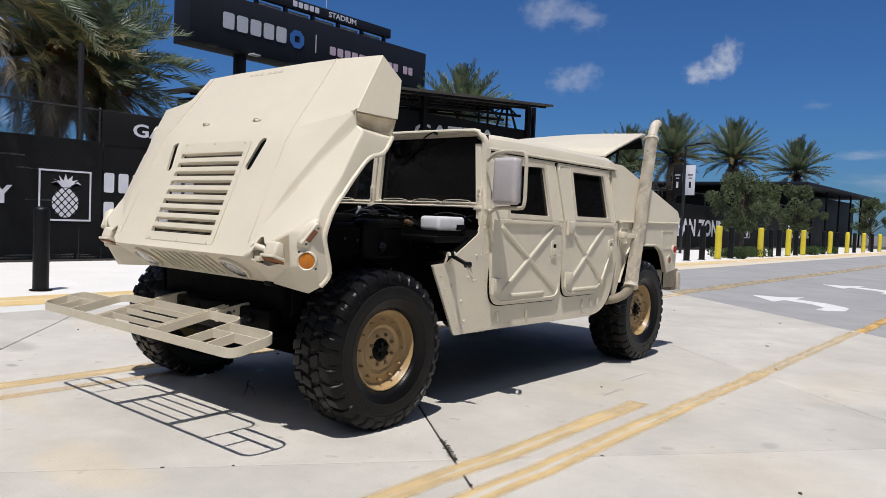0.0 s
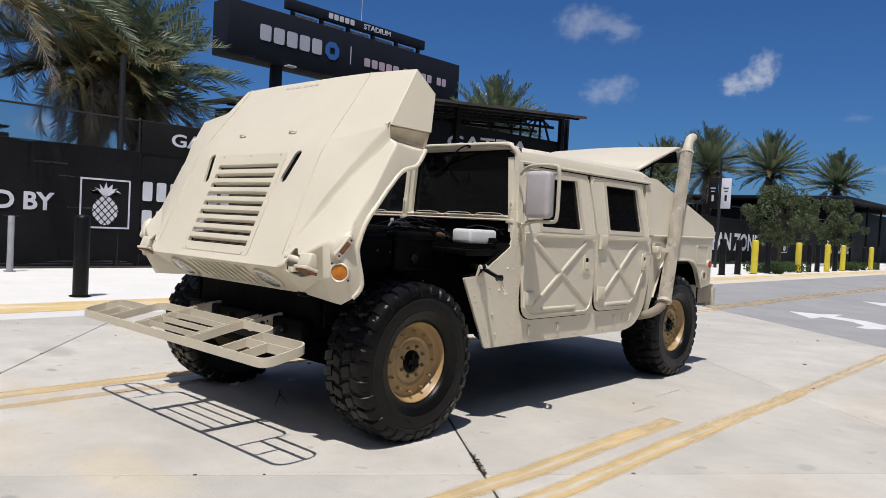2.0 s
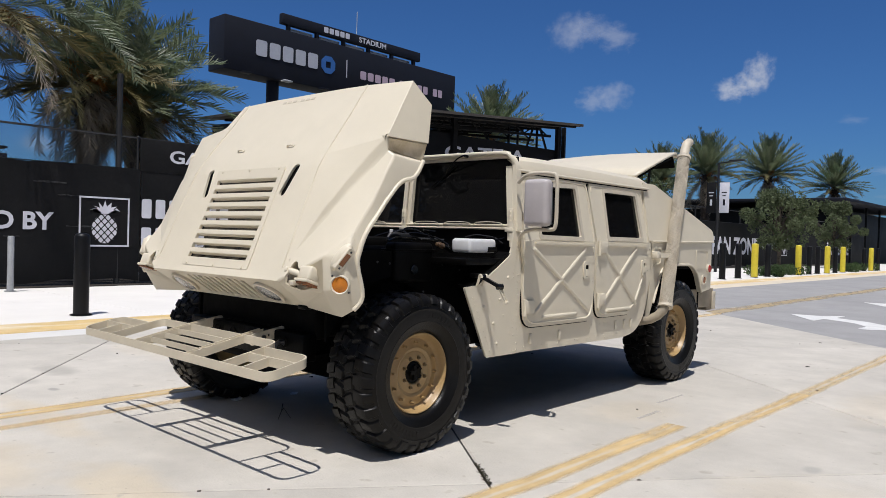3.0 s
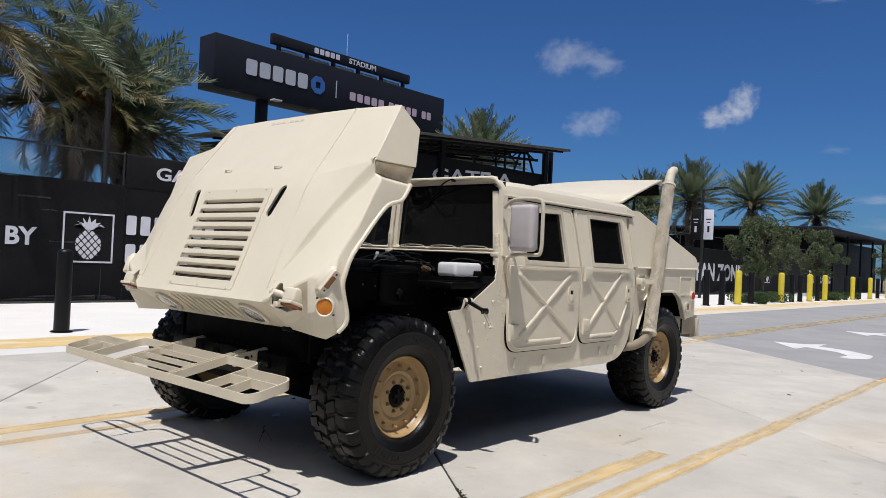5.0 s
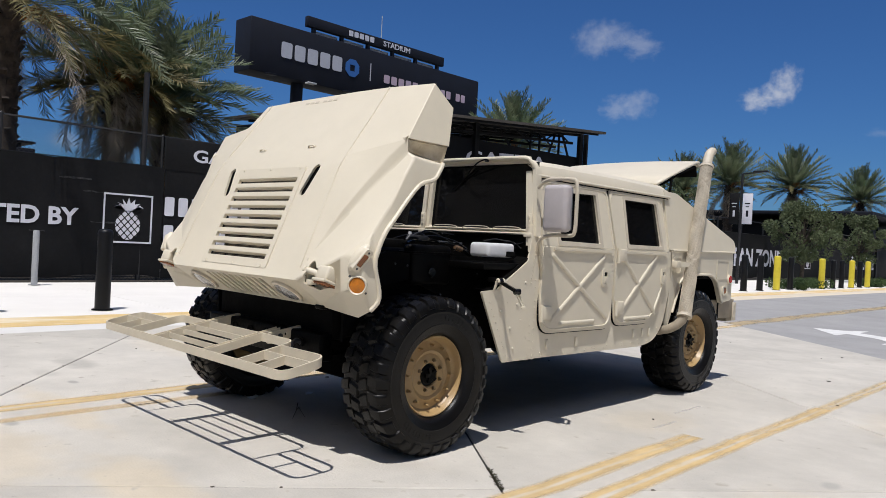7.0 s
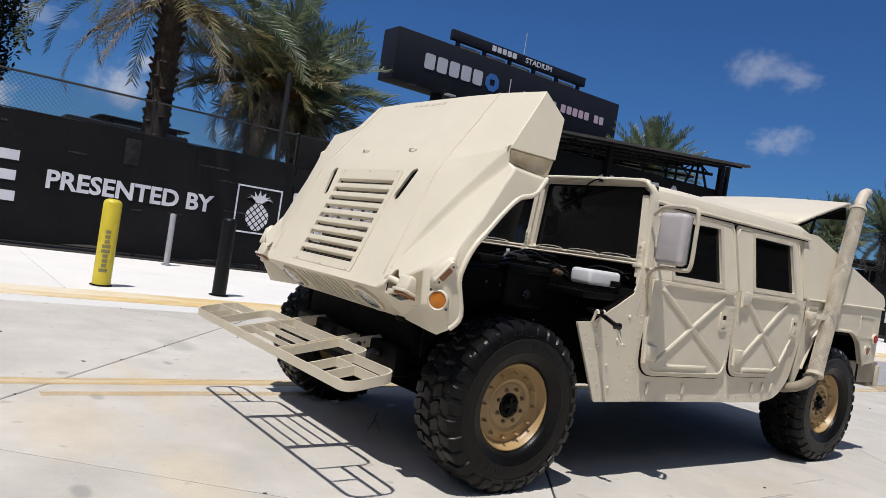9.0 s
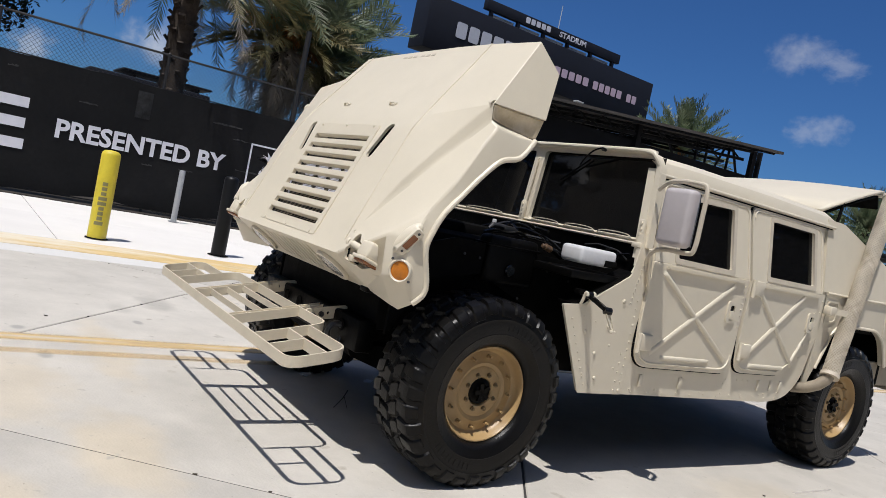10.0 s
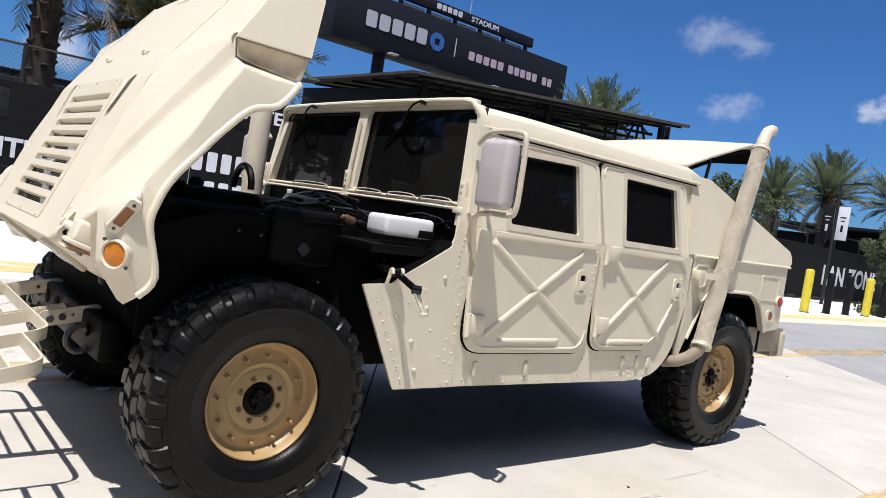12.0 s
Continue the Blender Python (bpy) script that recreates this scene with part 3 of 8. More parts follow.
def pavement_walk():
    walk_base = new("pavement_2", slab_mesh("pavement_2", [(-11.4, -40), (-5.98, -40), (-5.98, 90), (-11.4, 90)], -0.05, 0.003, JOINT, 0))
    tagged(walk_base, "pale concrete footway behind the kerb", "pavement", kind="structure")
    y = -16.0
    while y < 70:
        for x0, x1 in ((-11.4, -8.7), (-8.69, -5.98)):
            ob = new("paving_slab", slab_mesh("paving_slab", [(x0 + 0.004, y + 0.004), (x1 - 0.004, y + 0.004), (x1 - 0.004, y + 2.996), (x0 + 0.004, y + 2.996)], -0.02, 0.011, WALKWAY, 0.005))
            ob.parent = walk_base
        y += 3.0
    kerb = new("kerb", slab_mesh("kerb", [(-5.975, -40), (-5.16, -40), (-5.16, 90), (-5.975, 90)], -0.05, 0.009, YELLOW_KERB, 0.006))
    tagged(kerb, "low concrete kerb painted worn yellow", "kerb", kind="structure")
    gut = new("gutter", slab_mesh("gutter", [(-5.157, -40), (-4.69, -40), (-4.69, 12.8), (-5.157, 12.8)], -0.05, 0.002, GUTTER, 0.006))
    tagged(gut, "pale concrete gutter along the kerb", "gutter", kind="structure")
    ap = new("apron", slab_mesh("apron", [(-5.157, 12.81), (-4.4, 12.81), (-4.4, 90), (-5.157, 90)], -0.05, 0.002, SANDY, 0.006))
    tagged(ap, "sandy pale apron between kerb and asphalt", "apron", kind="structure")
    bed = new("planting_bed", slab_mesh("planting_bed", [(-14.5, -40), (-11.41, -40), (-11.41, 90), (-14.5, 90)], -0.05, 0.03, SOIL, 0.01))
    tagged(bed, "dark soil strip under the fence", "soil", kind="structure")


def markings():
    strip("line_1", -1.41, -1.15, -14, 10.2, 0.001, YELLOW_LINE, label="worn yellow lane line on concrete")
    strip("line_2", -1.05, -0.88, -1.9, 0.2, 0.001, YELLOW_FAINT, label="faint yellow paint ghost beside the lane line")
    strip("line_3", 1.685, 1.905, -16, 1.76, 0.001, YELLOW_LINE, label="worn yellow line end on concrete")
    strip("line_4", 1.945, 2.165, -16, 1.9, 0.001, YELLOW_SCRAPED, label="worn yellow lane line with pale scraped middle")
    strip("line_8", 1.955, 2.165, 1.9, 3.6, 0.001, YELLOW_LINE, label="solid worn yellow stretch of the lane line")
    strip("line_7", 1.965, 2.165, 3.6, 7.36, 0.001, YELLOW_THIN, label="thin faded yellow stretch of the lane line")
    strip("line_5", 1.98, 2.2, 7.1, 40, -0.002, YELLOW_FRESH, label="yellow lane line on asphalt")
    strip("line_6", -1.75, -1.15, 10.2, 60, -0.002, YELLOW_ROAD, label="faded yellow line on asphalt")

    # pale drag marks beside the truck
    for x, y0, y1, w in ((1.50, 1.72, 2.05, 0.045), (1.37, 2.3, 2.75, 0.03)):
        strip("scuff", x, x + w, y0, y1, 0.001, PALE_SCUFF, label="pale scraped mark on concrete", step=0.04, rag=0.004)

    def arrow(dx, dy):
        bm = bmesh.new()
        o = [(0.05, 11.5), (0.35, 11.95), (0.33, 11.35), (0.9, 11.1), (1.36, 10.6), (1.42, 10.0), (1.22, 9.72), (1.02, 9.8), (1.08, 10.2), (0.8, 10.65), (0.25, 10.95), (0.22, 10.42), (-0.45, 11.4)]
        sheet(bm, rounded([(x + dx, y + dy) for x, y in o], 0.08, 3), (), lambda a, b: Vector((a, b, 0.0)), 0.002, Vector((0, 0, -1)))
        solid("road_arrow", bm, WHITE_PAINT, "worn white turn arrow painted on asphalt", "road marking", "road arrows", kind="structure")

    arrow(0, 0)
    arrow(0.1, 4.9)


markings()
pavement_walk()


# the fence along the footway
FX = -11.7


def fence():
    f = thing("fence", "chain link fence covered with black printed fabric", "fence", (FX, 0, 0), kind="")
    y0, y1 = -14.0, 62.0

    def fabric(a, b, z0, z1, seed):
        bm = bmesh.new()
        n = int((b - a) / 0.25)
        rows = []
        for k in range(n + 1):
            y = a + (b - a) * k / n
            sag = 0.03 * math.sin(y * 2.1 + seed) + 0.02 * math.sin(y * 5.3)
            rows.append([bm.verts.new((0.004 * math.sin(y * 1.3 + z * 3), y, z + (sag if z == z0 else sag * 0.5 if z == z1 else 0))) for z in (z0, (z0 + z1) / 2, z1)])
        for p, q in zip(rows, rows[1:]):
            for j in range(2):
                bm.faces.new((p[j], p[j + 1], q[j + 1], q[j]))
        r = bmesh.ops.extrude_face_region(bm, geom=list(bm.faces))
        for g in r["geom"]:
            if isinstance(g, bmesh.types.BMVert):
                g.co.x -= 0.006
        return part("fabric", bm, FABRIC, f)

    fabric(y0, 4.3, 0.12, 2.5, 1)
    fabric(4.32, 12.3, 0.12, 2.52, 2)
    fabric(24.0, y1, 0.12, 2.5, 3)
    post = None
    ys = [-13.5, -10.8, -7.7, -4.75, -1.78, 1.1, 4.25, 7.2, 10.2, 24.1, 27, 30, 33, 36, 39, 42, 45, 48, 51, 54, 57, 60]
    for y in ys:
        if post is None:
            bm = bmesh.new()
            tube(bm, [(-0.05, 0, 0), (-0.05, 0, 3.2)], 0.032, 10)
            tube(bm, [(-0.05, 0, 3.2), (-0.05, 0, 3.23)], [0.04, 0.015], 10)
            post = part("post", bm, FENCE_METAL, f)
            post.location = (0, y, 0)
        else:
            again(post, Matrix.Translation((0, y, 0)))
    bm = bmesh.new()
    tube(bm, [(-0.06, 3.84, 0), (-0.06, 3.84, 4.5)], 0.06, 12)
    part("tall_post", bm, FENCE_METAL, f)
    for z, r in ((3.18, 0.022), (2.5, 0.012), (0.1, 0.012)):
        bm = bmesh.new()
        tube(bm, [(-0.05, y0, z), (-0.05, 12.2, z)], r, 8)
        tube(bm, [(-0.05, 24, z), (-0.05, y1, z)], r, 8)
        part("rail", bm, FENCE_METAL, f)
    # woven wire, in crossing diagonals
    bm = bmesh.new()
    for a, b, z0, z1 in ((-6.0, 4.3, 2.48, 3.17), (1.4, 5.5, 0.0, 0.16)):
        h = z1 - z0
        y = a - h
        while y < b:
            for s in (1, -1):
                p, q = (y, z0), (y + h, z1)
                if s < 0:
                    p, q = (y + h, z0), (y, z1)
                beam(bm, (-0.04 + 0.003 * s, p[0], p[1]), (-0.04 + 0.003 * s, q[0], q[1]), 0.006, 0.006, (1, 0, 0))
            y += 0.085
    w = part("chain_link", bm, FENCE_METAL, f)
    tagged(w, "woven black wire mesh", kind="stuff")
    # banner above the rail
    bm = bmesh.new()
    box(bm, 0.0, 0.012, 4.28, 12.2, 2.47, 3.18, 0.004)
    part("banner", bm, FABRIC, f, "dark gate banner on the upper fence")
    writing("lettering", "GATE", f, facing_x(0.016, 4.95, 2.70), 1.32, 0.29, WHITE_PRINT, bold=0.02)
    p = lambda y, z: facing_x(0.008, y, z)
    writing("lettering", "FAN ZONE", f, p(-8.55, 0.80), 7.45, 0.96, WHITE_PRINT, bold=0.03)
    writing("lettering", "PRESENTED BY", f, p(-0.63, 1.14), 3.18, 0.36, WHITE_PRINT, bold=0.03)
    emblem(f, 3.03, 0.82, 1.04)
    letter_blocks("trade_name", f, p(4.29, 1.45), 2.2, 0.42, 7, WHITE_PRINT, 0.004, 0.3)
    letter_blocks("trade_name", f, p(4.29, 0.83), 1.9, 0.42, 6, WHITE_PRINT, 0.004, 0.3)
    writing("lettering", "FAN ZONE", f, p(35.1, 0.74), 6.7, 0.98, WHITE_PRINT, bold=0.03)
    writing("lettering", "PRESENTED BY", f, p(42.5, 1.1), 3.0, 0.36, WHITE_PRINT, bold=0.03)
    emblem(f, 46.0, 0.7, 1.1)
    writing("lettering", "FAN ZONE", f, p(56.0, 0.74), 6.0, 0.98, WHITE_PRINT, bold=0.03)
    # patched square and pale scuffs in the fabric
    bm = bmesh.new()
    box(bm, 0.002, 0.008, 0.66, 0.94, 1.84, 2.36, 0.002)
    part("patch", bm, PATCH, f, "grey patch sewn on the fabric")
    rnd = random.Random(77)
    for k in range(16):
        y, z, w = rnd.uniform(-4.5, 3.2), rnd.uniform(0.35, 2.35), rnd.uniform(0.15, 0.7)
        bm = bmesh.new()
        n = 7
        up = [(y + w * j / n, z + rnd.uniform(0.004, 0.03)) for j in range(n + 1)]
        dn = [(y + w * j / n, z - rnd.uniform(0.0, 0.015)) for j in range(n, -1, -1)]
        sheet(bm, [Vector(q) for q in up + dn], (), lambda a, b: Vector((0.0065, a, b)), 0.003)
        part("scuff", bm, SCUFF, f)
    return f


def emblem(f, y, z, s):
    """A framed fruit shape: an oval with a lattice, and a crown of leaves."""
    bm = bmesh.new()
    o = [(0, 0), (s, 0), (s, s), (0, s)]
    t = 0.035
    i = [(t, t), (s - t, t), (s - t, s - t), (t, s - t)]
    sheet(bm, [Vector(q) for q in o], [[Vector(q) for q in i]], lambda a, b: Vector((0.012, y + a, z + b)), 0.004)
    part("emblem_frame", bm, WHITE_PRINT, f)
    bm = bmesh.new()
    cx, cz, rx, rz = s * 0.5, s * 0.36, s * 0.25, s * 0.29
    for a in range(-9, 10):
        for b in range(-9, 10):
            u, w = (a + b) * 0.070 * s, (a - b) * 0.076 * s
            d = [(u + 0.054 * s, w), (u, w + 0.060 * s), (u - 0.054 * s, w), (u, w - 0.060 * s)]
            for k in range(20):
                g = k * math.pi / 10
                if d:
                    d = clip_poly(d, -math.cos(g) / rx, -math.sin(g) / rz, -1)
            if len(d) > 2:
                d = [(cx + q[0], cz + q[1]) for q in d]
                sheet(bm, [Vector(q) for q in d], (), lambda m, n: Vector((0.012, y + m, z + n)), 0.004)
    for k in range(7):
        g = (k - 3) * 0.40
        tip = (cx + math.sin(g) * 0.33 * s, s * 0.66 + math.cos(g) * 0.27 * s - abs(math.sin(g)) * 0.04 * s)
        d = [(cx - 0.03 * s + math.sin(g) * 0.03, s * 0.66), (cx + 0.03 * s + math.sin(g) * 0.03, s * 0.66), (cx + math.sin(g) * 0.2 * s + 0.045 * s, s * 0.78), tip, (cx + math.sin(g) * 0.14 * s - 0.045 * s, s * 0.78)]
        sheet(bm, [Vector(q) for q in d], (), lambda m, n: Vector((0.012 + 0.001 * k, y + m, z + n)), 0.004)
    part("emblem_shape", bm, WHITE_PRINT, f)


fence()


# posts at the kerb
def bollard_mesh(r, h, material, name):
    bm = bmesh.new()
    lathe(bm, [(r, 0), (r, h - r * 0.55), (r * 0.93, h - r * 0.28), (r * 0.72, h - r * 0.1), (r * 0.4, h - r * 0.015), (0.004, h)], 28, Matrix.Rotation(-math.pi / 2, 4, "Y"))
    return finish(bm, name, material, 50)


def bollards():
    black = tagged(thing("bollard", "round black steel bollard with domed cap on the kerb", "bollard", (-6.45, -2.08, 0.02), "bollards"))
    new("post", bollard_mesh(0.10, 1.12, BOLLARD_BLACK, "post")).parent = black
    yellow = thing("bollard", "round yellow bollard with domed cap on the kerb", "bollard", (-6.5, -0.5, 0.02), "bollards")
    new("post", bollard_mesh(0.115, 1.14, BOLLARD_YELLOW, "post")).parent = yellow
    for b in (black, yellow):
        bm = bmesh.new()
        lathe(bm, [(0.14, 0.0), (0.14, 0.006), (0.12, 0.012)], 28, Matrix.Rotation(-math.pi / 2, 4, "Y"))
        part("base_ring", bm, BLACK_MATT, b)
    copy_thing(black, Matrix.Translation((-6.47, 1.07, 0.02)))
    big = Matrix.Diagonal((1.12, 1.12, 1.17, 1))      # the row across the lot is of a larger make
    for y in (23.3, 24.8, 28.0, 33.5, 34.8, 37.8, 43.6, 46.9, 52, 58):
        copy_thing(black, Matrix.Translation((-6.45, y, 0.02)) @ big)
    for y in (21.7, 26.5, 31.9, 36.4, 39.2, 45.2, 49.8, 55, 61):
        copy_thing(yellow, Matrix.Translation((-6.45, y, 0.02)) @ big)
    # a trade name in grey runs up the near yellow one
    bm = bmesh.new()
    ang = math.atan2(-2.0, 10.2)
    n = 9
    for k in range(n):
        z0, z1 = 0.18 + k * 0.063, 0.18 + k * 0.063 + 0.045
        tall = 0.5 if k in (0, 4, 5) else 0.3
        for j in range(4):
            a0, a1 = ang - tall + j * tall / 2 * 0.9, ang - tall + (j + 1) * tall / 2 * 0.9
            q = [bm.verts.new((0.1165 * math.cos(a), 0.1165 * math.sin(a), z)) for a, z in ((a0, z0), (a1, z0), (a1, z1), (a0, z1))]
            bm.faces.new(q)
    bmesh.ops.remove_doubles(bm, verts=bm.verts, dist=0.0005)
    r = bmesh.ops.extrude_face_region(bm, geom=list(bm.faces))
    for g in r["geom"]:
        if isinstance(g, bmesh.types.BMVert):
            g.co.x *= 1.01
            g.co.y *= 1.01
    part("trade_mark", bm, GREY_PRINT, yellow)
    g = thing("marker_post", "slim grey steel post standing by the fence", "post", (-10.75, 1.5, 0.02))
    bm = bmesh.new()
    lathe(bm, [(0.055, 0), (0.055, 0.98), (0.045, 1.0)], 18, Matrix.Rotation(-math.pi / 2, 4, "Y"))
    part("post", bm, GREY_POST, g)
    bm = bmesh.new()
    lathe(bm, [(0.1, 0), (0.1, 0.012)], 18, Matrix.Rotation(-math.pi / 2, 4, "Y"))
    part("flange", bm, GREY_POST, g)


bollards()


# the roofed gate behind the fence
def gate():
    g = thing("gate_pavilion", "dark gate building with a thin flat trussed canopy", "gate")
    a, b = Vector((-16.8, 13.3, 0)), Vector((-12.0, 22.6, 0))
    d = (b - a).normalized()
    n = Vector((-d.y, d.x, 0))           # away from the drive
    L = (b - a).length

    def at(s, w, z):
        p = a + d * s + n * w
        return Vector((p.x, p.y, z))

    bm = bmesh.new()
    corners = [at(0, 0, 0), at(L, 0, 0), at(L - 3.0, 4.2, 0), at(-4.0, 7.5, 0)]
    zs = (6.0, 5.95, 6.15, 6.1)
    top = [bm.verts.new((c.x, c.y, z)) for c, z in zip(corners, zs)]
    low = [bm.verts.new((c.x, c.y, z - 0.10)) for c, z in zip(corners, zs)]
    bm.faces.new(top)
    bm.faces.new(low[::-1])
    for i in range(4):
        j = (i + 1) % 4
        bm.faces.new((top[i], low[i], low[j], top[j]))
    part("canopy", bm, CANOPY, g, "thin dark flat canopy")
    for w in (0.9, 2.4):
        bm = bmesh.new()
        beam(bm, at(0.4, w, 5.55), at(L - 1.0, w, 5.5), 0.09, 0.1)
        for k in range(9):
            s0, s1 = 0.4 + k * (L - 1.6) / 9, 0.4 + (k + 1) * (L - 1.6) / 9
            beam(bm, at(s0, w, 5.55), at((s0 + s1) / 2, w, 5.92), 0.05, 0.05)
            beam(bm, at((s0 + s1) / 2, w, 5.92), at(s1, w, 5.53), 0.05, 0.05)
        part("truss", bm, DARK_WALL, g)
    for s, w in ((9.82, 0.22), (10.08, 0.11), (L * 0.5, 0.22), (0.6, 0.22)):
        bm = bmesh.new()
        beam(bm, at(s, 0.9, 0), at(s, 0.9, 5.9), w, 0.16)
        part("column", bm, DARK_WALL, g)
    # props between the wall's top and the canopy
    for s0, s1 in ((7.65, 7.65), (8.05, 8.05), (8.43, 8.76), (8.92, 8.92), (9.38, 9.04), (6.9, 6.3), (5.4, 5.4), (4.4, 4.9)):
        bm = bmesh.new()
        beam(bm, at(s0, 1.05, 4.9), at(s1, 1.05, 5.88), 0.07, 0.07)
        part("prop", bm, DARK_WALL, g)
    up = Vector((0, 0, 1))
    for p, q, z0, z1, label in ((at(0.4, 1.0, 0), at(L - 0.62, 1.0, 0), 5.62, 4.95, "black gate wall below the canopy"), (at(-3.5, 6.9, 0), at(0.38, 1.05, 0), 5.72, 5.62, "black side wall of the gate")):
        bm = bmesh.new()
        run = (q - p).normalized()
        sheet(bm, [Vector((0, 0)), Vector(((q - p).length, 0)), Vector(((q - p).length, z1)), Vector((0, z0))], (),
              lambda u, z: p + run * u + up * z, 0.25, Vector((-run.y, run.x, 0)))
        part("wall", bm, DARK_WALL, g, label)
    for k in range(6):
        t0 = k / 6
        c0, c1 = at(-3.9 * t0 + 0.2, 7.3 * t0 + 0.1, 0), at(L - 0.3 - 2.7 * t0, 4.0 * t0 + 0.1, 0)
        bm = bmesh.new()
        beam(bm, c0 + up * 5.86, c1 + up * 5.83, 0.07, 0.09)
        part("purlin", bm, DARK_WALL, g)
    for k in range(9):
        t0 = (k + 0.5) / 9
        c0, c1 = at(L * t0, 0.1, 0), at(-3.8 + (L + 0.7) * t0, 7.2 - 3.2 * t0, 0)
        bm = bmesh.new()
        beam(bm, c0 + up * 5.90, c1 + up * 6.02, 0.06, 0.08)
        part("rafter", bm, DARK_WALL, g)
    rot = Matrix.Translation(at(4.9, 0.98, 4.28)) @ Matrix(((d.x, 0, -n.x, 0), (d.y, 0, -n.y, 0), (0, 1, 0, 0), (0, 0, 0, 1)))
    writing("lettering", "GATE A", g, rot, 3.5, 0.55, WHITE_PRINT, 0.01, 0.02)


def billboard():
    X = -40.0
    k = (3.95 - X) / 16.95      # keeps the sign's proportions at its distance
    Y = lambda y: -3.0 + (y + 3.0) * k
    Z = lambda z: 1.24 + (z - 1.24) * k
    s = thing("billboard", "long dark stadium sign on steel posts with white letters", "sign", (X, 0, 0))
    bm = bmesh.new()
    box(bm, -2.0, 0, Y(7.0), Y(15.9), Z(5.4), Z(6.8), 0.08)
    part("panel", bm, SIGN_NAVY, s)
    bm = bmesh.new()
    box(bm, -0.4, 0, Y(8.75), Y(14.15), Z(6.95), Z(7.24), 0.05)
    part("upper_panel", bm, SIGN_NAVY, s)
    for j in range(6):
        bm = bmesh.new()
        y = Y(9.0 + j * 0.98)
        beam(bm, (-0.2, y, Z(6.7)), (-0.2, y, Z(7.0)), 0.25, 0.25)
        part("bracket", bm, SIGN_NAVY, s)
    bm = bmesh.new()
    for j in range(5):
        box(bm, -0.5, -0.45, Y(9.1 + j * 0.98), Y(9.9 + j * 0.98), Z(6.82), Z(6.92), 0)
    part("light_strip", bm, FAR_GREY, s, "pale strip between the two panels")
    for j in range(7):
        bm = bmesh.new()
        y = Y(7.6 + j * 1.28)
        box(bm, 0.0, 0.5, y - 0.35, y + 0.35, Z(5.36), Z(5.40), 0.02)
        beam(bm, (0.0, y, Z(5.40)), (0.3, y, Z(5.38)), 0.08, 0.06)
        part("flood_lamp", bm, FAR_GREY if j % 3 == 1 else SIGN_NAVY, s)
    for y in (8.75, 14.6):
        bm = bmesh.new()
        tube(bm, [(-1, Y(y), 0), (-1, Y(y), Z(5.5))], 0.45, 16)
        part("post", bm, SIGN_NAVY, s)
    bm = bmesh.new()
    tube(bm, [(-0.6, Y(11.6), Z(6.8)), (-0.6, Y(11.6), Z(8.0))], 0.03, 6)
    part("antenna", bm, FAR_GREY, s)
    f = lambda y, z: facing_x(0.02, Y(y), Z(z))
    letter_blocks("trade_name", s, f(7.9, 5.92), (10.02 - 7.9) * k, 0.42 * k, 5, SIGN_GREY, 0.03, 0.2)
    bm = bmesh.new()
    c, r = (10.36, 6.12), 0.27
    ring = lambda q: [Vector((c[0] + q * math.cos(math.pi * (t + 0.5) / 4), c[1] + q * math.sin(math.pi * (t + 0.5) / 4))) for t in range(8)]
    sq = [Vector((c[0] + x, c[1] + y)) for x, y in ((-0.09, -0.09), (0.09, -0.09), (0.09, 0.09), (-0.09, 0.09))]
    sheet(bm, ring(r), [sq], lambda u, w: Vector((0.05, Y(u), Z(w))), 0.03)
    part("trade_mark", bm, BLUE_PRINT, s, "blue eight-sided ring")
    bm = bmesh.new()
    box(bm, 0, 0.03, Y(11.04), Y(11.07), Z(5.88), Z(6.4), 0)
    part("divider", bm, SIGN_GREY, s)
    letter_blocks("trade_name", s, f(11.55, 5.93), 1.5 * k, 0.25 * k, 5, PINK_PRINT, 0.03, 0.25)
    letter_blocks("trade_name", s, f(13.2, 5.93), 1.35 * k, 0.25 * k, 5, PINK_PRINT, 0.03, 0.25)
    letter_blocks("trade_name", s, f(14.75, 5.93), 0.5 * k, 0.25 * k, 2, PINK_PRINT, 0.03, 0.25)
    letter_blocks("trade_name", s, f(10.15, 7.02), 1.0 * k, 0.16 * k, 5, WHITE_PRINT, 0.03, 0.25)
    writing("lettering", "STADIUM", s, f(11.5, 7.02), 1.1 * k, 0.16 * k, WHITE_PRINT, 0.03, 0.02)


gate()
billboard()


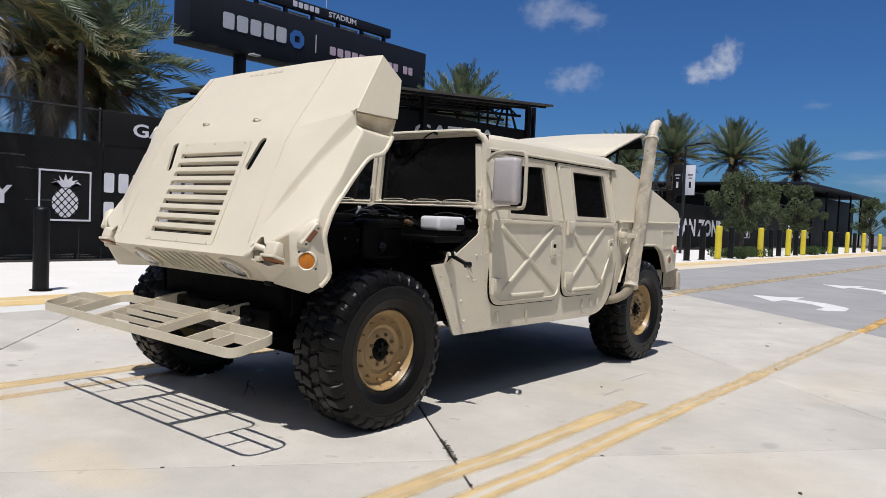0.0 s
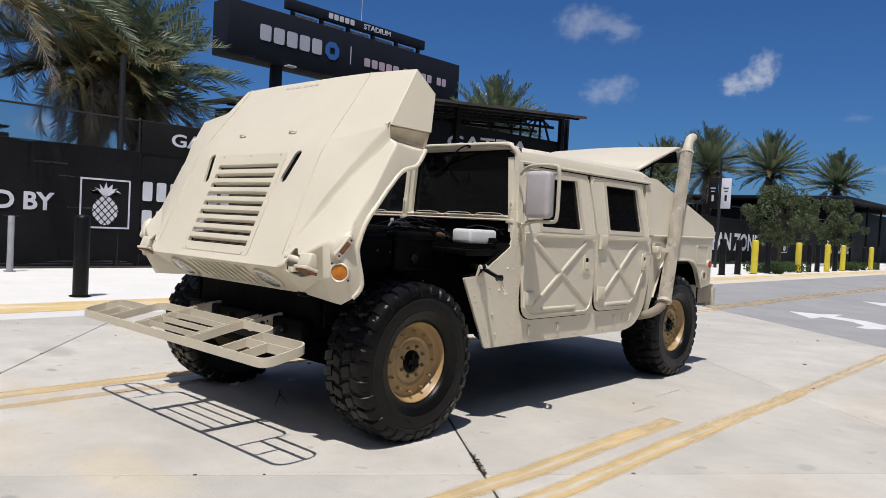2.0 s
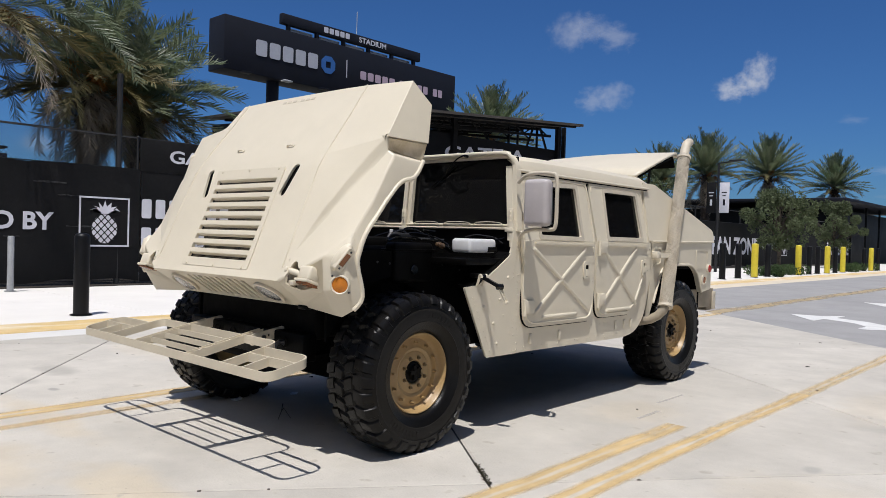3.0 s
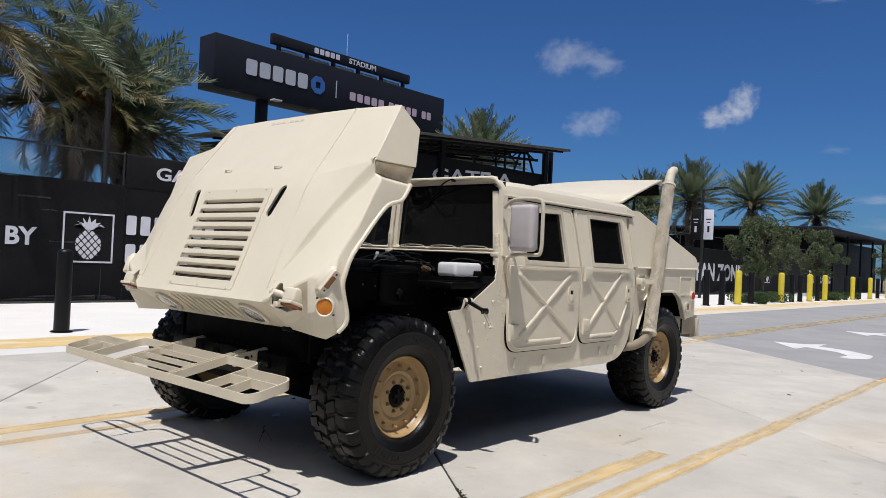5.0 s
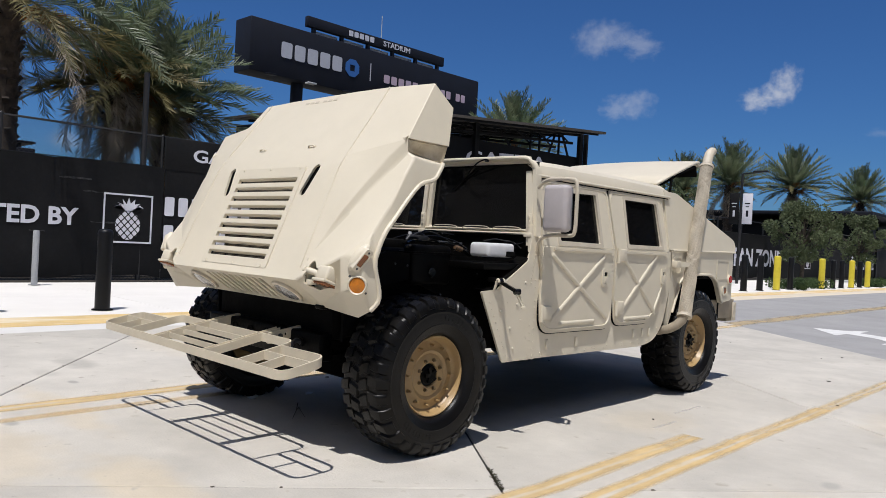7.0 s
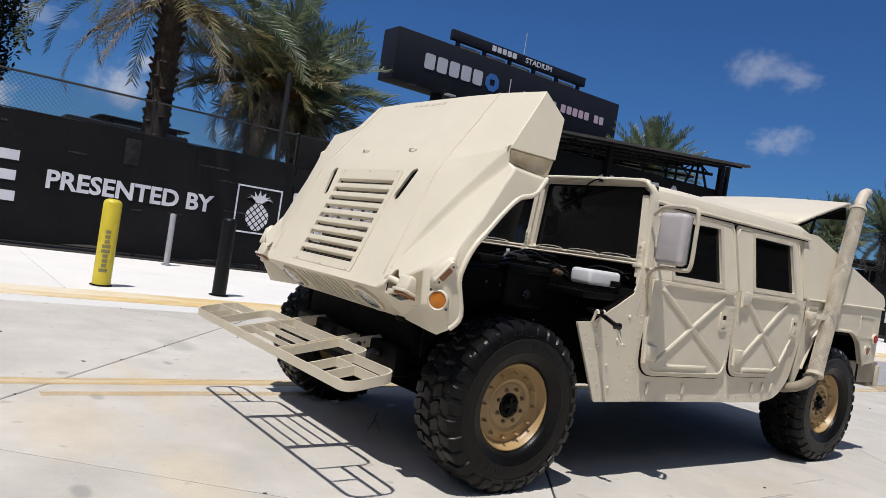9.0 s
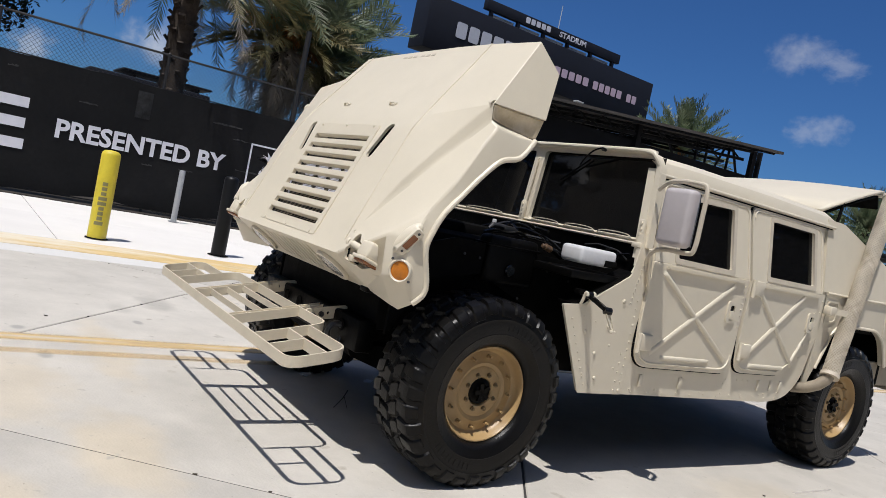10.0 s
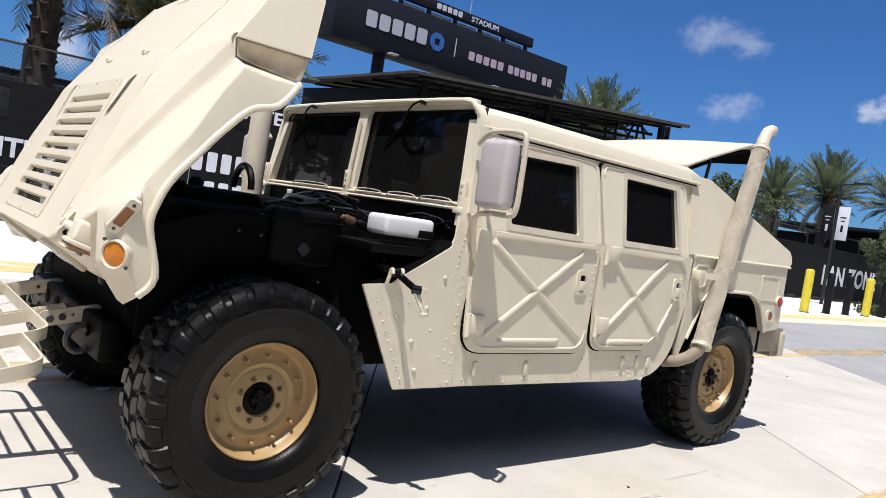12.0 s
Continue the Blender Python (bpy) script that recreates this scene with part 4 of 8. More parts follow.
# palms, trees and hedges
def frond(bm, base, yaw, lift, length, droop, n=16, leaf=0.42, width=0.035, rnd=random, limp=0.2, loose=1.0):
    """One feather leaf: a bent, slightly twisted stalk with two rows of thin leaflets."""
    p, pitch = Vector(base), lift
    step = length / n
    drift, roll = loose * rnd.uniform(-0.35, 0.35), loose * rnd.uniform(-0.7, 0.7)
    pts = []
    for k in range(n + 1):
        y = yaw + drift * (k / n) ** 2
        d = Vector((math.cos(y) * math.cos(pitch), math.sin(y) * math.cos(pitch), math.sin(pitch)))
        pts.append((p.copy(), d, y))
        p = p + d * step
        pitch -= droop / n * (0.4 + 1.2 * k / n)
    for k in range(n):
        (a, d, y), (b, _, _) = pts[k], pts[k + 1]
        flat = Vector((-math.sin(y), math.cos(y), 0))
        side = (flat * math.cos(roll) + d.cross(flat) * -math.sin(roll)).normalized()
        w = 0.022 * (1 - k / n) + 0.006
        up = side.cross(d)
        if up.z < 0:
            up = -up
        vs = [bm.verts.new(a + side * w), bm.verts.new(a - side * w), bm.verts.new(b - side * w * 0.9), bm.verts.new(b + side * w * 0.9)]
        bm.faces.new(vs)
        t = k / n
        if t < 0.12:
            continue
        ll = leaf * (0.35 + 0.65 * math.sin(math.pi * min(1, 0.12 + 0.80 * t)) ** 0.8)
        for s in (-1, 1):
            for h in (0.0, 0.5):
                q = a.lerp(b, h)
                m = ll * rnd.uniform(0.7, 1.2)
                out = (side * s * rnd.uniform(0.45, 0.8) + d * rnd.uniform(0.65, 1.0) + up * rnd.uniform(0.1, 0.55)).normalized()
                sag = Vector((0, 0, -m * rnd.uniform(0.0, 1.0) * limp))
                mid = q + out * m * 0.5 + sag * 0.3
                tip = q + out * m + sag
                ww = d * width * 0.5
                v = [bm.verts.new(q - ww * 0.5), bm.verts.new(mid - ww), bm.verts.new(tip), bm.verts.new(mid + ww), bm.verts.new(q + ww * 0.5)]
                bm.faces.new(v)


def palm(name, at, height, spread, seed, dry=14, green=46, trunk_r=0.24, lean=(0, 0), label="", leaf=0.42, n=16, width=0.042, low=-25, bend=(35, 75), high=82, hang=(-78, 5), old=0, loose=1.0):
    rnd = random.Random(seed)
    t = thing(name, label, "palm tree", at, "palms")
    top = Vector((lean[0], lean[1], height))
    bm = bmesh.new()
    rings = 26
    pts = [Vector((lean[0] * (k / rings) ** 1.5, lean[1] * (k / rings) ** 1.5, height * k / rings)) for k in range(rings + 1)]
    tube(bm, pts, [trunk_r * (1.15 - 0.2 * k / rings) * (1 + 0.06 * (k % 2)) for k in range(rings + 1)], 14)
    part("trunk", bm, TRUNK, t)
    # stubs of old leaf bases in a spiral
    bm = bmesh.new()
    k, z = 0, 0.3
    while z < height * 1.0:
        g = k * 2.4
        f = (z / height) ** 1.5
        c = Vector((lean[0] * f, lean[1] * f, z))
        o = Vector((math.cos(g), math.sin(g), 0))
        boot = 1.0 + 0.35 * (z / height) ** 4 + rnd.uniform(-0.05, 0.08)
        long = rnd.uniform(0.09, 0.2)
        beam(bm, c + o * trunk_r * 0.80, c + o * trunk_r * (1.04 * boot + rnd.uniform(0.02, 0.22)) + Vector((0, 0, long)), rnd.uniform(0.10, 0.17), rnd.uniform(0.05, 0.08))
        z += 0.05
        k += 1
    tagged(part("boot_bark", bm, TRUNK, t, "rough stubs of cut leaf bases"), kind="stuff")
    bm = bmesh.new()
    for k in range(green):
        f = k / green
        frond(bm, top + Vector((rnd.uniform(-0.1, 0.1), rnd.uniform(-0.1, 0.1), rnd.uniform(-0.1, 0.25))), k * 2.399 + rnd.uniform(-0.2, 0.2),
              radians(high + (low - high) * f + rnd.uniform(-8, 8)), spread * rnd.uniform(0.85, 1.1), radians(rnd.uniform(*bend)), n, leaf, width, rnd=rnd, limp=0.2 * loose, loose=loose)
    part("crown", bm, FROND, t, angle=180)
    if old:
        bm = bmesh.new()
        for k in range(old):
            frond(bm, top + Vector((0, 0, -0.08)), k * 2.399 + rnd.uniform(-0.3, 0.3), radians(rnd.uniform(low - 22, low + 18)), spread * rnd.uniform(0.75, 1.0),
                  radians(rnd.uniform(30, 75)), n, leaf * 0.9, width * 0.9, rnd=rnd, limp=0.5)
        part("old_fronds", bm, FROND_OLD, t, "yellowing lower fronds", angle=180)
    if dry:
        bm = bmesh.new()
        for k in range(dry):
            frond(bm, top + Vector((0, 0, -0.15)), k * 2.399 + rnd.uniform(-0.3, 0.3), radians(rnd.uniform(*hang)), spread * rnd.uniform(0.5, 0.95),
                  radians(rnd.uniform(50, 110)), n, leaf * 0.75, width * 0.7, rnd=rnd, limp=1.1)
        part("dry_skirt", bm, FROND_DRY, t, "hanging dry brown fronds", angle=180)
        bm = bmesh.new()
        for k in range(9):
            g = rnd.uniform(0, 6.3)
            o = Vector((math.cos(g), math.sin(g), 0))
            c = top + o * rnd.uniform(0.5, 1.1) + Vector((0, 0, rnd.uniform(-0.3, 0.6)))
            for j in range(34):
                e = Vector((rnd.uniform(-1, 1), rnd.uniform(-1, 1), rnd.uniform(-1.4, 0.3))) * 0.3
                beam(bm, c, c + e, 0.018, 0.018)
        tagged(part("fruit_stalk", bm, FROND_RUST, t, "rust-brown fruiting stalk", angle=180), kind="stuff")
    return t


palm("palm_tree", (-14.5, 1.85, 0), 6.05, 4.2, 3, dry=9, green=40, label="date palm with thick rough trunk and drooping dry fronds", trunk_r=0.27, n=34, leaf=0.50, width=0.042, low=0, bend=(50, 104), hang=(-20, 18), old=14)
palm("palm_tree", (-16.0, 4.85, 0), 4.95, 2.8, 5, dry=24, green=38, label="date palm with green crown over hanging dead fronds", trunk_r=0.22, n=32, leaf=0.55, width=0.050, high=84, low=14, bend=(15, 62), hang=(-62, 5), old=22)
palm("palm_tree", (-16.5, 6.4, 0), 4.6, 2.75, 8, dry=18, green=54, label="full green date palm beside the gate", trunk_r=0.22, n=32, leaf=0.58, width=0.052, high=84, low=2, bend=(15, 55), hang=(-60, 0), old=20)
far = palm("palm_tree", (-17.0, 58.8, 0), 6.9, 3.3, 11, dry=26, green=96, label="distant date palm behind the fence", trunk_r=0.3, n=20, leaf=0.50, width=0.085, high=88, low=0, bend=(4, 26), hang=(-85, -35), old=10, loose=0.3)
for x, y, s, g in ((-17.0, 46.6, 0.88, 1.0), (-17.0, 78.0, 1.05, 2.2), (-30, 39.0, 1.2, 3.1), (-17, 39.7, 0.72, 0.4), (-24, 112, 0.6, 5.0), (-20, 130, 0.7, 4.0), (-30, 34, 0.8, 4.0)):
    copy_thing(far, Matrix.Translation((x, y, 0)) @ Matrix.Rotation(g, 4, "Z") @ Matrix.Scale(s, 4))


def leaves(bm, centres, count, size, rnd, squash=0.8):
    for c, r in centres:
        for k in range(count):
            v = Vector((rnd.gauss(0, 1), rnd.gauss(0, 1), rnd.gauss(0, squash)))
            v = v.normalized() * r * rnd.uniform(0.45, 1.0) ** 0.5
            p = Vector(c) + v
            a = Vector((rnd.uniform(-1, 1), rnd.uniform(-1, 1), rnd.uniform(-1, 1))).normalized()
            b = a.cross(Vector((rnd.uniform(-1, 1), rnd.uniform(-1, 1), rnd.uniform(-1, 1)))).normalized()
            s = size * rnd.uniform(0.6, 1.2)
            q = [bm.verts.new(p + a * s), bm.verts.new(p + b * s * 0.5), bm.verts.new(p - a * s), bm.verts.new(p - b * s * 0.5)]
            bm.faces.new(q)


def tree(at, height, spread, seed, material, label, clumps=26, count=110, size=0.10):
    rnd = random.Random(seed)
    t = thing("tree", label, "tree", at, "trees")
    bm = bmesh.new()
    tube(bm, [(0, 0, 0), (0.05, 0.02, height * 0.25), (0, 0.06, height * 0.5), (0.04, 0, height * 0.85)], [0.12, 0.1, 0.07, 0.02], 9)
    part("trunk", bm, BARK, t)
    cs = []
    bm = bmesh.new()
    for k in range(clumps):
        g, q = rnd.uniform(0, 6.28), rnd.uniform(0.1, 1) ** 0.6
        z = height * rnd.uniform(0.35, 1.0)
        w = spread * q * math.sin(math.pi * min(0.95, max(0.12, (z / height - 0.25) / 0.85)))
        c = (math.cos(g) * w, math.sin(g) * w, z)
        cs.append((c, rnd.uniform(0.28, 0.55) * spread * 0.5))
        tube(bm, [(0, 0, z * 0.6), (c[0] * 0.5, c[1] * 0.5, z * 0.85), c], [0.035, 0.022, 0.008], 5)
    tagged(part("branchwork", bm, BARK, t), kind="stuff")
    bm = bmesh.new()
    leaves(bm, cs, count, size, rnd)
    part("crown", bm, material, t, angle=180)
    return t


tree((-9.6, 39.0, 0), 4.1, 2.2, 21, LEAF, "small green leafy tree in the planting strip", 42, 210, 0.085)
tree((-9.2, 48.0, 0), 4.0, 1.8, 22, LEAF, "small green leafy tree beside the fence", 36, 190, 0.085)
tree((-7.3, 62.0, 0), 3.9, 1.5, 27, LEAF, "small green leafy tree beside the drive", 30, 200, 0.08)
tree((-15.0, 31.0, 0), 5.0, 2.2, 23, LEAF, "leafy green tree behind the fence", 34, 150)
tree((-15.5, 35.0, 0), 5.0, 2.2, 24, LEAF, "leafy green tree behind the fence", 30, 150)
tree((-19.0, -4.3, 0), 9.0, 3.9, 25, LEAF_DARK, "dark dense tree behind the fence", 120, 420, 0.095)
tree((-15.0, -3.6, 0), 3.7, 2.3, 26, LEAF_MID, "low green tree behind the fence", 44, 260, 0.07)


def hedge(name, x0, x1, y0, y1, h, seed):
    rnd = random.Random(seed)
    bm = bmesh.new()
    cs = []
    for k in range(int((y1 - y0) * 7)):
        cs.append(((rnd.uniform(x0, x1), rnd.uniform(y0, y1), rnd.uniform(0.15, h)), 0.22))
    leaves(bm, cs, 130, 0.05, rnd)
    solid(name, bm, HEDGE, "low clipped green hedge in the kerb planting", "hedge", "hedges", "stuff", 180)


# unseen trees round the lot, added to darken what the truck's glass mirrors
reflected_tree = tree((24.0, 8.0, 0), 14.0, 4.6, 41, LEAF_DARK, "unseen dark leafy tree, added for the glass to mirror", 60, 150, 0.22)
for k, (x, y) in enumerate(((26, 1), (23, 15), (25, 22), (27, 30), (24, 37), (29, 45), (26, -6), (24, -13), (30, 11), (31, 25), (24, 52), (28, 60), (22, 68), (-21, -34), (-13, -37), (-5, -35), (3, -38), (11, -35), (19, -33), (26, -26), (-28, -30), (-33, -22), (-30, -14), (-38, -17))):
    copy_thing(reflected_tree, Matrix.Translation((x, y, 0)) @ Matrix.Rotation(k * 1.3, 4, "Z") @ Matrix.Scale(1.25 + 0.09 * (k % 5), 4))


hedge("hedge", -6.1, -7.2, 27.8, 33.0, 0.30, 31)
hedge("hedge", -6.3, -7.4, 40.5, 46.0, 0.30, 32)


def street_lamp():
    s = thing("street_lamp", "dark lamp post with two hanging street banners", "street lamp", (-9.5, 30.2, 0))
    bm = bmesh.new()
    tube(bm, [(0, 0, 0), (0, 0, 5.0)], [0.07, 0.05], 12)
    part("pole", bm, FENCE_METAL, s)
    bm = bmesh.new()
    beam(bm, (0, 0, 4.98), (0.9, 0, 5.05), 0.06, 0.05)
    box(bm, 0.5, 1.15, -0.12, 0.12, 5.03, 5.11, 0.02)
    part("lamp_head", bm, FENCE_METAL, s)
    for y, m in ((-0.52, FABRIC), (0.08, WHITE_PRINT)):
        bm = bmesh.new()
        box(bm, y, y + 0.44, -0.02, 0.02, 2.72, 4.1, 0.005)
        part("banner", bm, m, s, "dark street banner" if y < 0 else "pale street banner")
        for z in (2.72, 4.1):
            bm = bmesh.new()
            beam(bm, (0, 0, z), (y + (0.44 if y > 0 else 0), 0, z), 0.03, 0.03)
            part("banner_arm", bm, FENCE_METAL, s)
        for z, w, h in ((3.62, 0.24, 0.05), (3.48, 0.16, 0.04), (3.05, 0.10, 0.28)):
            bm = bmesh.new()
            box(bm, y + 0.22 - w / 2, y + 0.22 + w / 2, -0.026, -0.021, z, z + h, 0)
            part("print_bar", bm, SIGN_GREY if y < 0 else SIGN_NAVY, s)


street_lamp()


def far_building():
    b = thing("building", "low dark roofed stand beyond the fence", "building", (-20, 72, 0))
    bm = bmesh.new()
    box(bm, -6, 8, -14, 8, 0, 4.3, 0.05)
    part("wall", bm, DARK_WALL, b)
    bm = bmesh.new()
    box(bm, -7, 9.5, -16, 10, 4.75, 5.0, 0.05)
    part("roof", bm, SIGN_NAVY, b)
    for k in range(6):
        bm = bmesh.new()
        beam(bm, (8.5, -15 + k * 4.7, 0.0), (8.5, -15 + k * 4.7, 4.8), 0.15, 0.15)
        part("column", bm, DARK_WALL, b)
    r = thing("roof_unit", "dark low roofs seen over the fence", "building", (-26, -2, 0))
    bm = bmesh.new()
    box(bm, -2, 2, 3.3, 7.4, 0, 3.66, 0.05)
    part("wall", bm, SIGN_NAVY, r)
    bm = bmesh.new()
    box(bm, -1.0, 1.0, 4.5, 7.7, 3.92, 4.0, 0.02)
    box(bm, -0.8, 0.8, 4.9, 5.0, 3.6, 3.95, 0.02)
    box(bm, -0.8, 0.8, 7.2, 7.3, 3.6, 3.95, 0.02)
    part("roof", bm, SIGN_NAVY, r)


far_building()


# clouds, very far off
def cloud_mat(name, cover, glow, color=(0.86, 0.88, 0.95)):
    m = bpy.data.materials.new(name)
    m.use_nodes = True
    nt = m.node_tree
    nt.nodes.remove(nt.nodes["Principled BSDF"])
    tc = nt.nodes.new("ShaderNodeTexCoord")
    n = nt.nodes.new("ShaderNodeTexNoise")
    n.inputs["Scale"].default_value, n.inputs["Detail"].default_value, n.inputs["Roughness"].default_value = 2.2, 8, 0.6
    oi = nt.nodes.new("ShaderNodeObjectInfo")
    add = nt.nodes.new("ShaderNodeVectorMath")
    sc = nt.nodes.new("ShaderNodeVectorMath")
    sc.operation = "SCALE"
    nt.links.new(oi.outputs["Location"], sc.inputs[0])
    sc.inputs["Scale"].default_value = 0.013
    nt.links.new(tc.outputs["Object"], add.inputs[0])
    nt.links.new(sc.outputs[0], add.inputs[1])
    nt.links.new(add.outputs[0], n.inputs["Vector"])
    ln = nt.nodes.new("ShaderNodeVectorMath")
    ln.operation = "LENGTH"
    nt.links.new(tc.outputs["Object"], ln.inputs[0])
    fall = nt.nodes.new("ShaderNodeMapRange")
    fall.inputs["From Min"].default_value, fall.inputs["From Max"].default_value = 0.15, 1.0
    fall.inputs["To Min"].default_value, fall.inputs["To Max"].default_value = 0.36, -0.42
    nt.links.new(ln.outputs["Value"], fall.inputs["Value"])
    s = nt.nodes.new("ShaderNodeMath")
    nt.links.new(n.outputs["Fac"], s.inputs[0])
    nt.links.new(fall.outputs[0], s.inputs[1])
    r = nt.nodes.new("ShaderNodeMapRange")
    r.interpolation_type = "SMOOTHSTEP"
    r.inputs["From Min"].default_value, r.inputs["From Max"].default_value = 0.40, 1.05
    r.inputs["To Max"].default_value = cover
    nt.links.new(s.outputs[0], r.inputs["Value"])
    em = nt.nodes.new("ShaderNodeEmission")
    em.inputs["Color"].default_value, em.inputs["Strength"].default_value = (*color, 1), glow
    tr = nt.nodes.new("ShaderNodeBsdfTransparent")
    mx = nt.nodes.new("ShaderNodeMixShader")
    nt.links.new(r.outputs[0], mx.inputs[0])
    nt.links.new(tr.outputs[0], mx.inputs[1])
    nt.links.new(em.outputs[0], mx.inputs[2])
    nt.links.new(mx.outputs[0], nt.nodes["Material Output"].inputs[0])
    return m


THIN_CLOUD = cloud_mat("thin_cloud", 0.27, 0.72)
FAINT_CLOUD = cloud_mat("faint_cloud", 0.10, 0.72)
BRIGHT_CLOUD = cloud_mat("bright_cloud", 0.62, 0.72)
FILL_CLOUD = cloud_mat("cumulus", 0.95, 1.0, (1.0, 0.96, 0.90))


def cloud(bearing, elevation, w, h, material=THIN_CLOUD, label="small thin white cloud high in a blue sky"):
    """A thin far sheet of vapour; bearing from +y towards -x, in degrees."""
    D = 1800
    e, b = radians(elevation), radians(bearing)
    c = Vector((-math.sin(b) * math.cos(e), math.cos(b) * math.cos(e), math.sin(e))) * D
    bm = bmesh.new()
    bmesh.ops.create_grid(bm, x_segments=6, y_segments=6, size=1)
    ob = solid("cloud", bm, material, label, "cloud", "clouds", "structure")
    ob.matrix_world = look(c, (0, 0, 1)) @ Matrix.Diagonal((math.tan(radians(w / 2)) * D, math.tan(radians(h / 2)) * D, 1, 1))
    ob.visible_shadow = False


for c in ((33.2, 15.7, 4.8, 5.0), (31.6, 15.9, 6.0, 4.0), (29.7, 15.3, 5.4, 3.4), (31.2, 10.7, 4.2, 3.2), (29.7, 11.0, 4.6, 4.2), (14.1, 19.0, 4.2, 1.6),
          (84.8, 11.0, 9.0, 3.0), (71.5, 5.6, 5.0, 2.5), (66.0, 7.0, 6.0, 4.0), (10.5, 5.4, 8.0, 1.4), (8.6, 3.6, 10.0, 2.2)):
    cloud(*c)
for c in ((19.4, 12.4, 3.6, 4.4), (20.3, 11.6, 4.2, 3.0), (21.5, 11.2, 3.8, 3.0), (86.4, 5.5, 5.0, 4.4), (79.0, 7.6, 7.0, 6.0), (77.6, 9.6, 3.4, 3.0)):
    cloud(*c, BRIGHT_CLOUD, "small bright white cloud in a blue sky")
cloud(13.4, 8.8, 3.4, 1.3, FAINT_CLOUD)
# unseen glowing clouds round the rest of the sky, added as neutral fill light
rnd = random.Random(5)
for k in range(84):
    cloud(103 + k * 2.93 + rnd.uniform(-3, 3), 5 + 46 * rnd.random() ** 1.5, rnd.uniform(18, 30), rnd.uniform(9, 15), FILL_CLOUD, "unseen glowing white cloud added as fill light")


# more unseen glowing clouds overhead, added to whiten the shadows
for k in range(40):
    cloud(k * 9.0 + rnd.uniform(-4, 4), 42 + 40 * rnd.random(), rnd.uniform(16, 26), rnd.uniform(9, 15), FILL_CLOUD, "unseen glowing white cloud overhead, added as fill light")


# the truck; front towards -y, its left side towards +x
truck = thing("military_truck", "tan four-door military truck with its hood tilted open", "truck")


def add_mods(ob, thick=0.0, bevel=0.0, segments=2, angle=25):
    if bevel:
        m = ob.modifiers.new("bevel", "BEVEL")
        m.width, m.segments, m.limit_method, m.angle_limit = bevel, segments, "ANGLE", radians(angle)
    if thick:
        m = ob.modifiers.new("thickness", "SOLIDIFY")
        m.thickness, m.offset = thick, -1


def hood_y(z):
    """Depth of the tilted hood's middle at height z."""
    zs, ys = (0.97, 1.03, 1.60, 1.749, 2.125), (-0.725, -0.70, -0.467, -0.364, -0.075)
    return float(np.interp(z, zs, ys))


def cut(ob):
    """Cuts the lamp recesses and the finger slots through the hood's shell, and keeps the result as its mesh."""
    bm = bmesh.new()
    for s in (1, -1):
        o = rounded([(0.735, 0.955), (0.755, 1.06), (0.77, 1.08), (0.79, 1.075), (0.82, 1.045), (0.93, 1.04), (0.945, 1.0), (0.945, 0.955), (0.80, 0.925)], 0.015, 3)
        sheet(bm, [Vector((p[0] * s, p[1])) for p in o], (), lambda x, z: Vector((x, -0.9, z)), 0.5, Vector((0, 1, 0)))
        d = Vector((0.04 * s, 0.068, 0.135)).normalized()
        a, b = Vector((0.425 * s, -0.53, 1.465)), Vector((0.465 * s, -0.46, 1.60))
        side = d.cross(Vector((0, -1, 0.4))).normalized()
        ring = [b + (side * math.cos(math.pi * k / 8) + d * math.sin(math.pi * k / 8)) * 0.028 for k in range(9)]
        ring += [a - (side * math.cos(math.pi * k / 8) + d * math.sin(math.pi * k / 8)) * 0.028 for k in range(9)]
        f = [bm.verts.new(p + Vector((0, -0.1, 0.04))) for p in ring]
        g = [bm.verts.new(p + Vector((0, 0.1, -0.04))) for p in ring]
        bm.faces.new(f)
        bm.faces.new(g[::-1])
        for i in range(len(f)):
            j = (i + 1) % len(f)
            bm.faces.new((f[i], g[i], g[j], f[j]))
    knife = new("knife", finish(bm, "knife", TAN))
    m = ob.modifiers.new("cut", "BOOLEAN")
    m.operation, m.object, m.solver = "DIFFERENCE", knife, "EXACT"
    bpy.context.view_layer.update()
    me = bpy.data.meshes.new_from_object(ob.evaluated_get(bpy.context.evaluated_depsgraph_get()))
    ob.modifiers.clear()
    ob.data = me
    me.set_sharp_from_angle(angle=radians(13))
    bpy.data.objects.remove(knife)


def soften(ob, tight, angle=14):
    """Marks the creases to be rounded; those that run into a tight corner are rounded less."""
    bm = bmesh.new()
    bm.from_mesh(ob.data)
    w = bm.edges.layers.float.new("bevel_weight_edge")
    for e in bm.edges:
        if len(e.link_faces) == 2 and e.calc_face_angle(0.0) > radians(angle):
            near = any((v.co - Vector(q)).length < 0.004 for v in e.verts for q in tight)
            e[w] = 0.22 if near else 1.0
    bm.to_mesh(ob.data)
    bm.free()


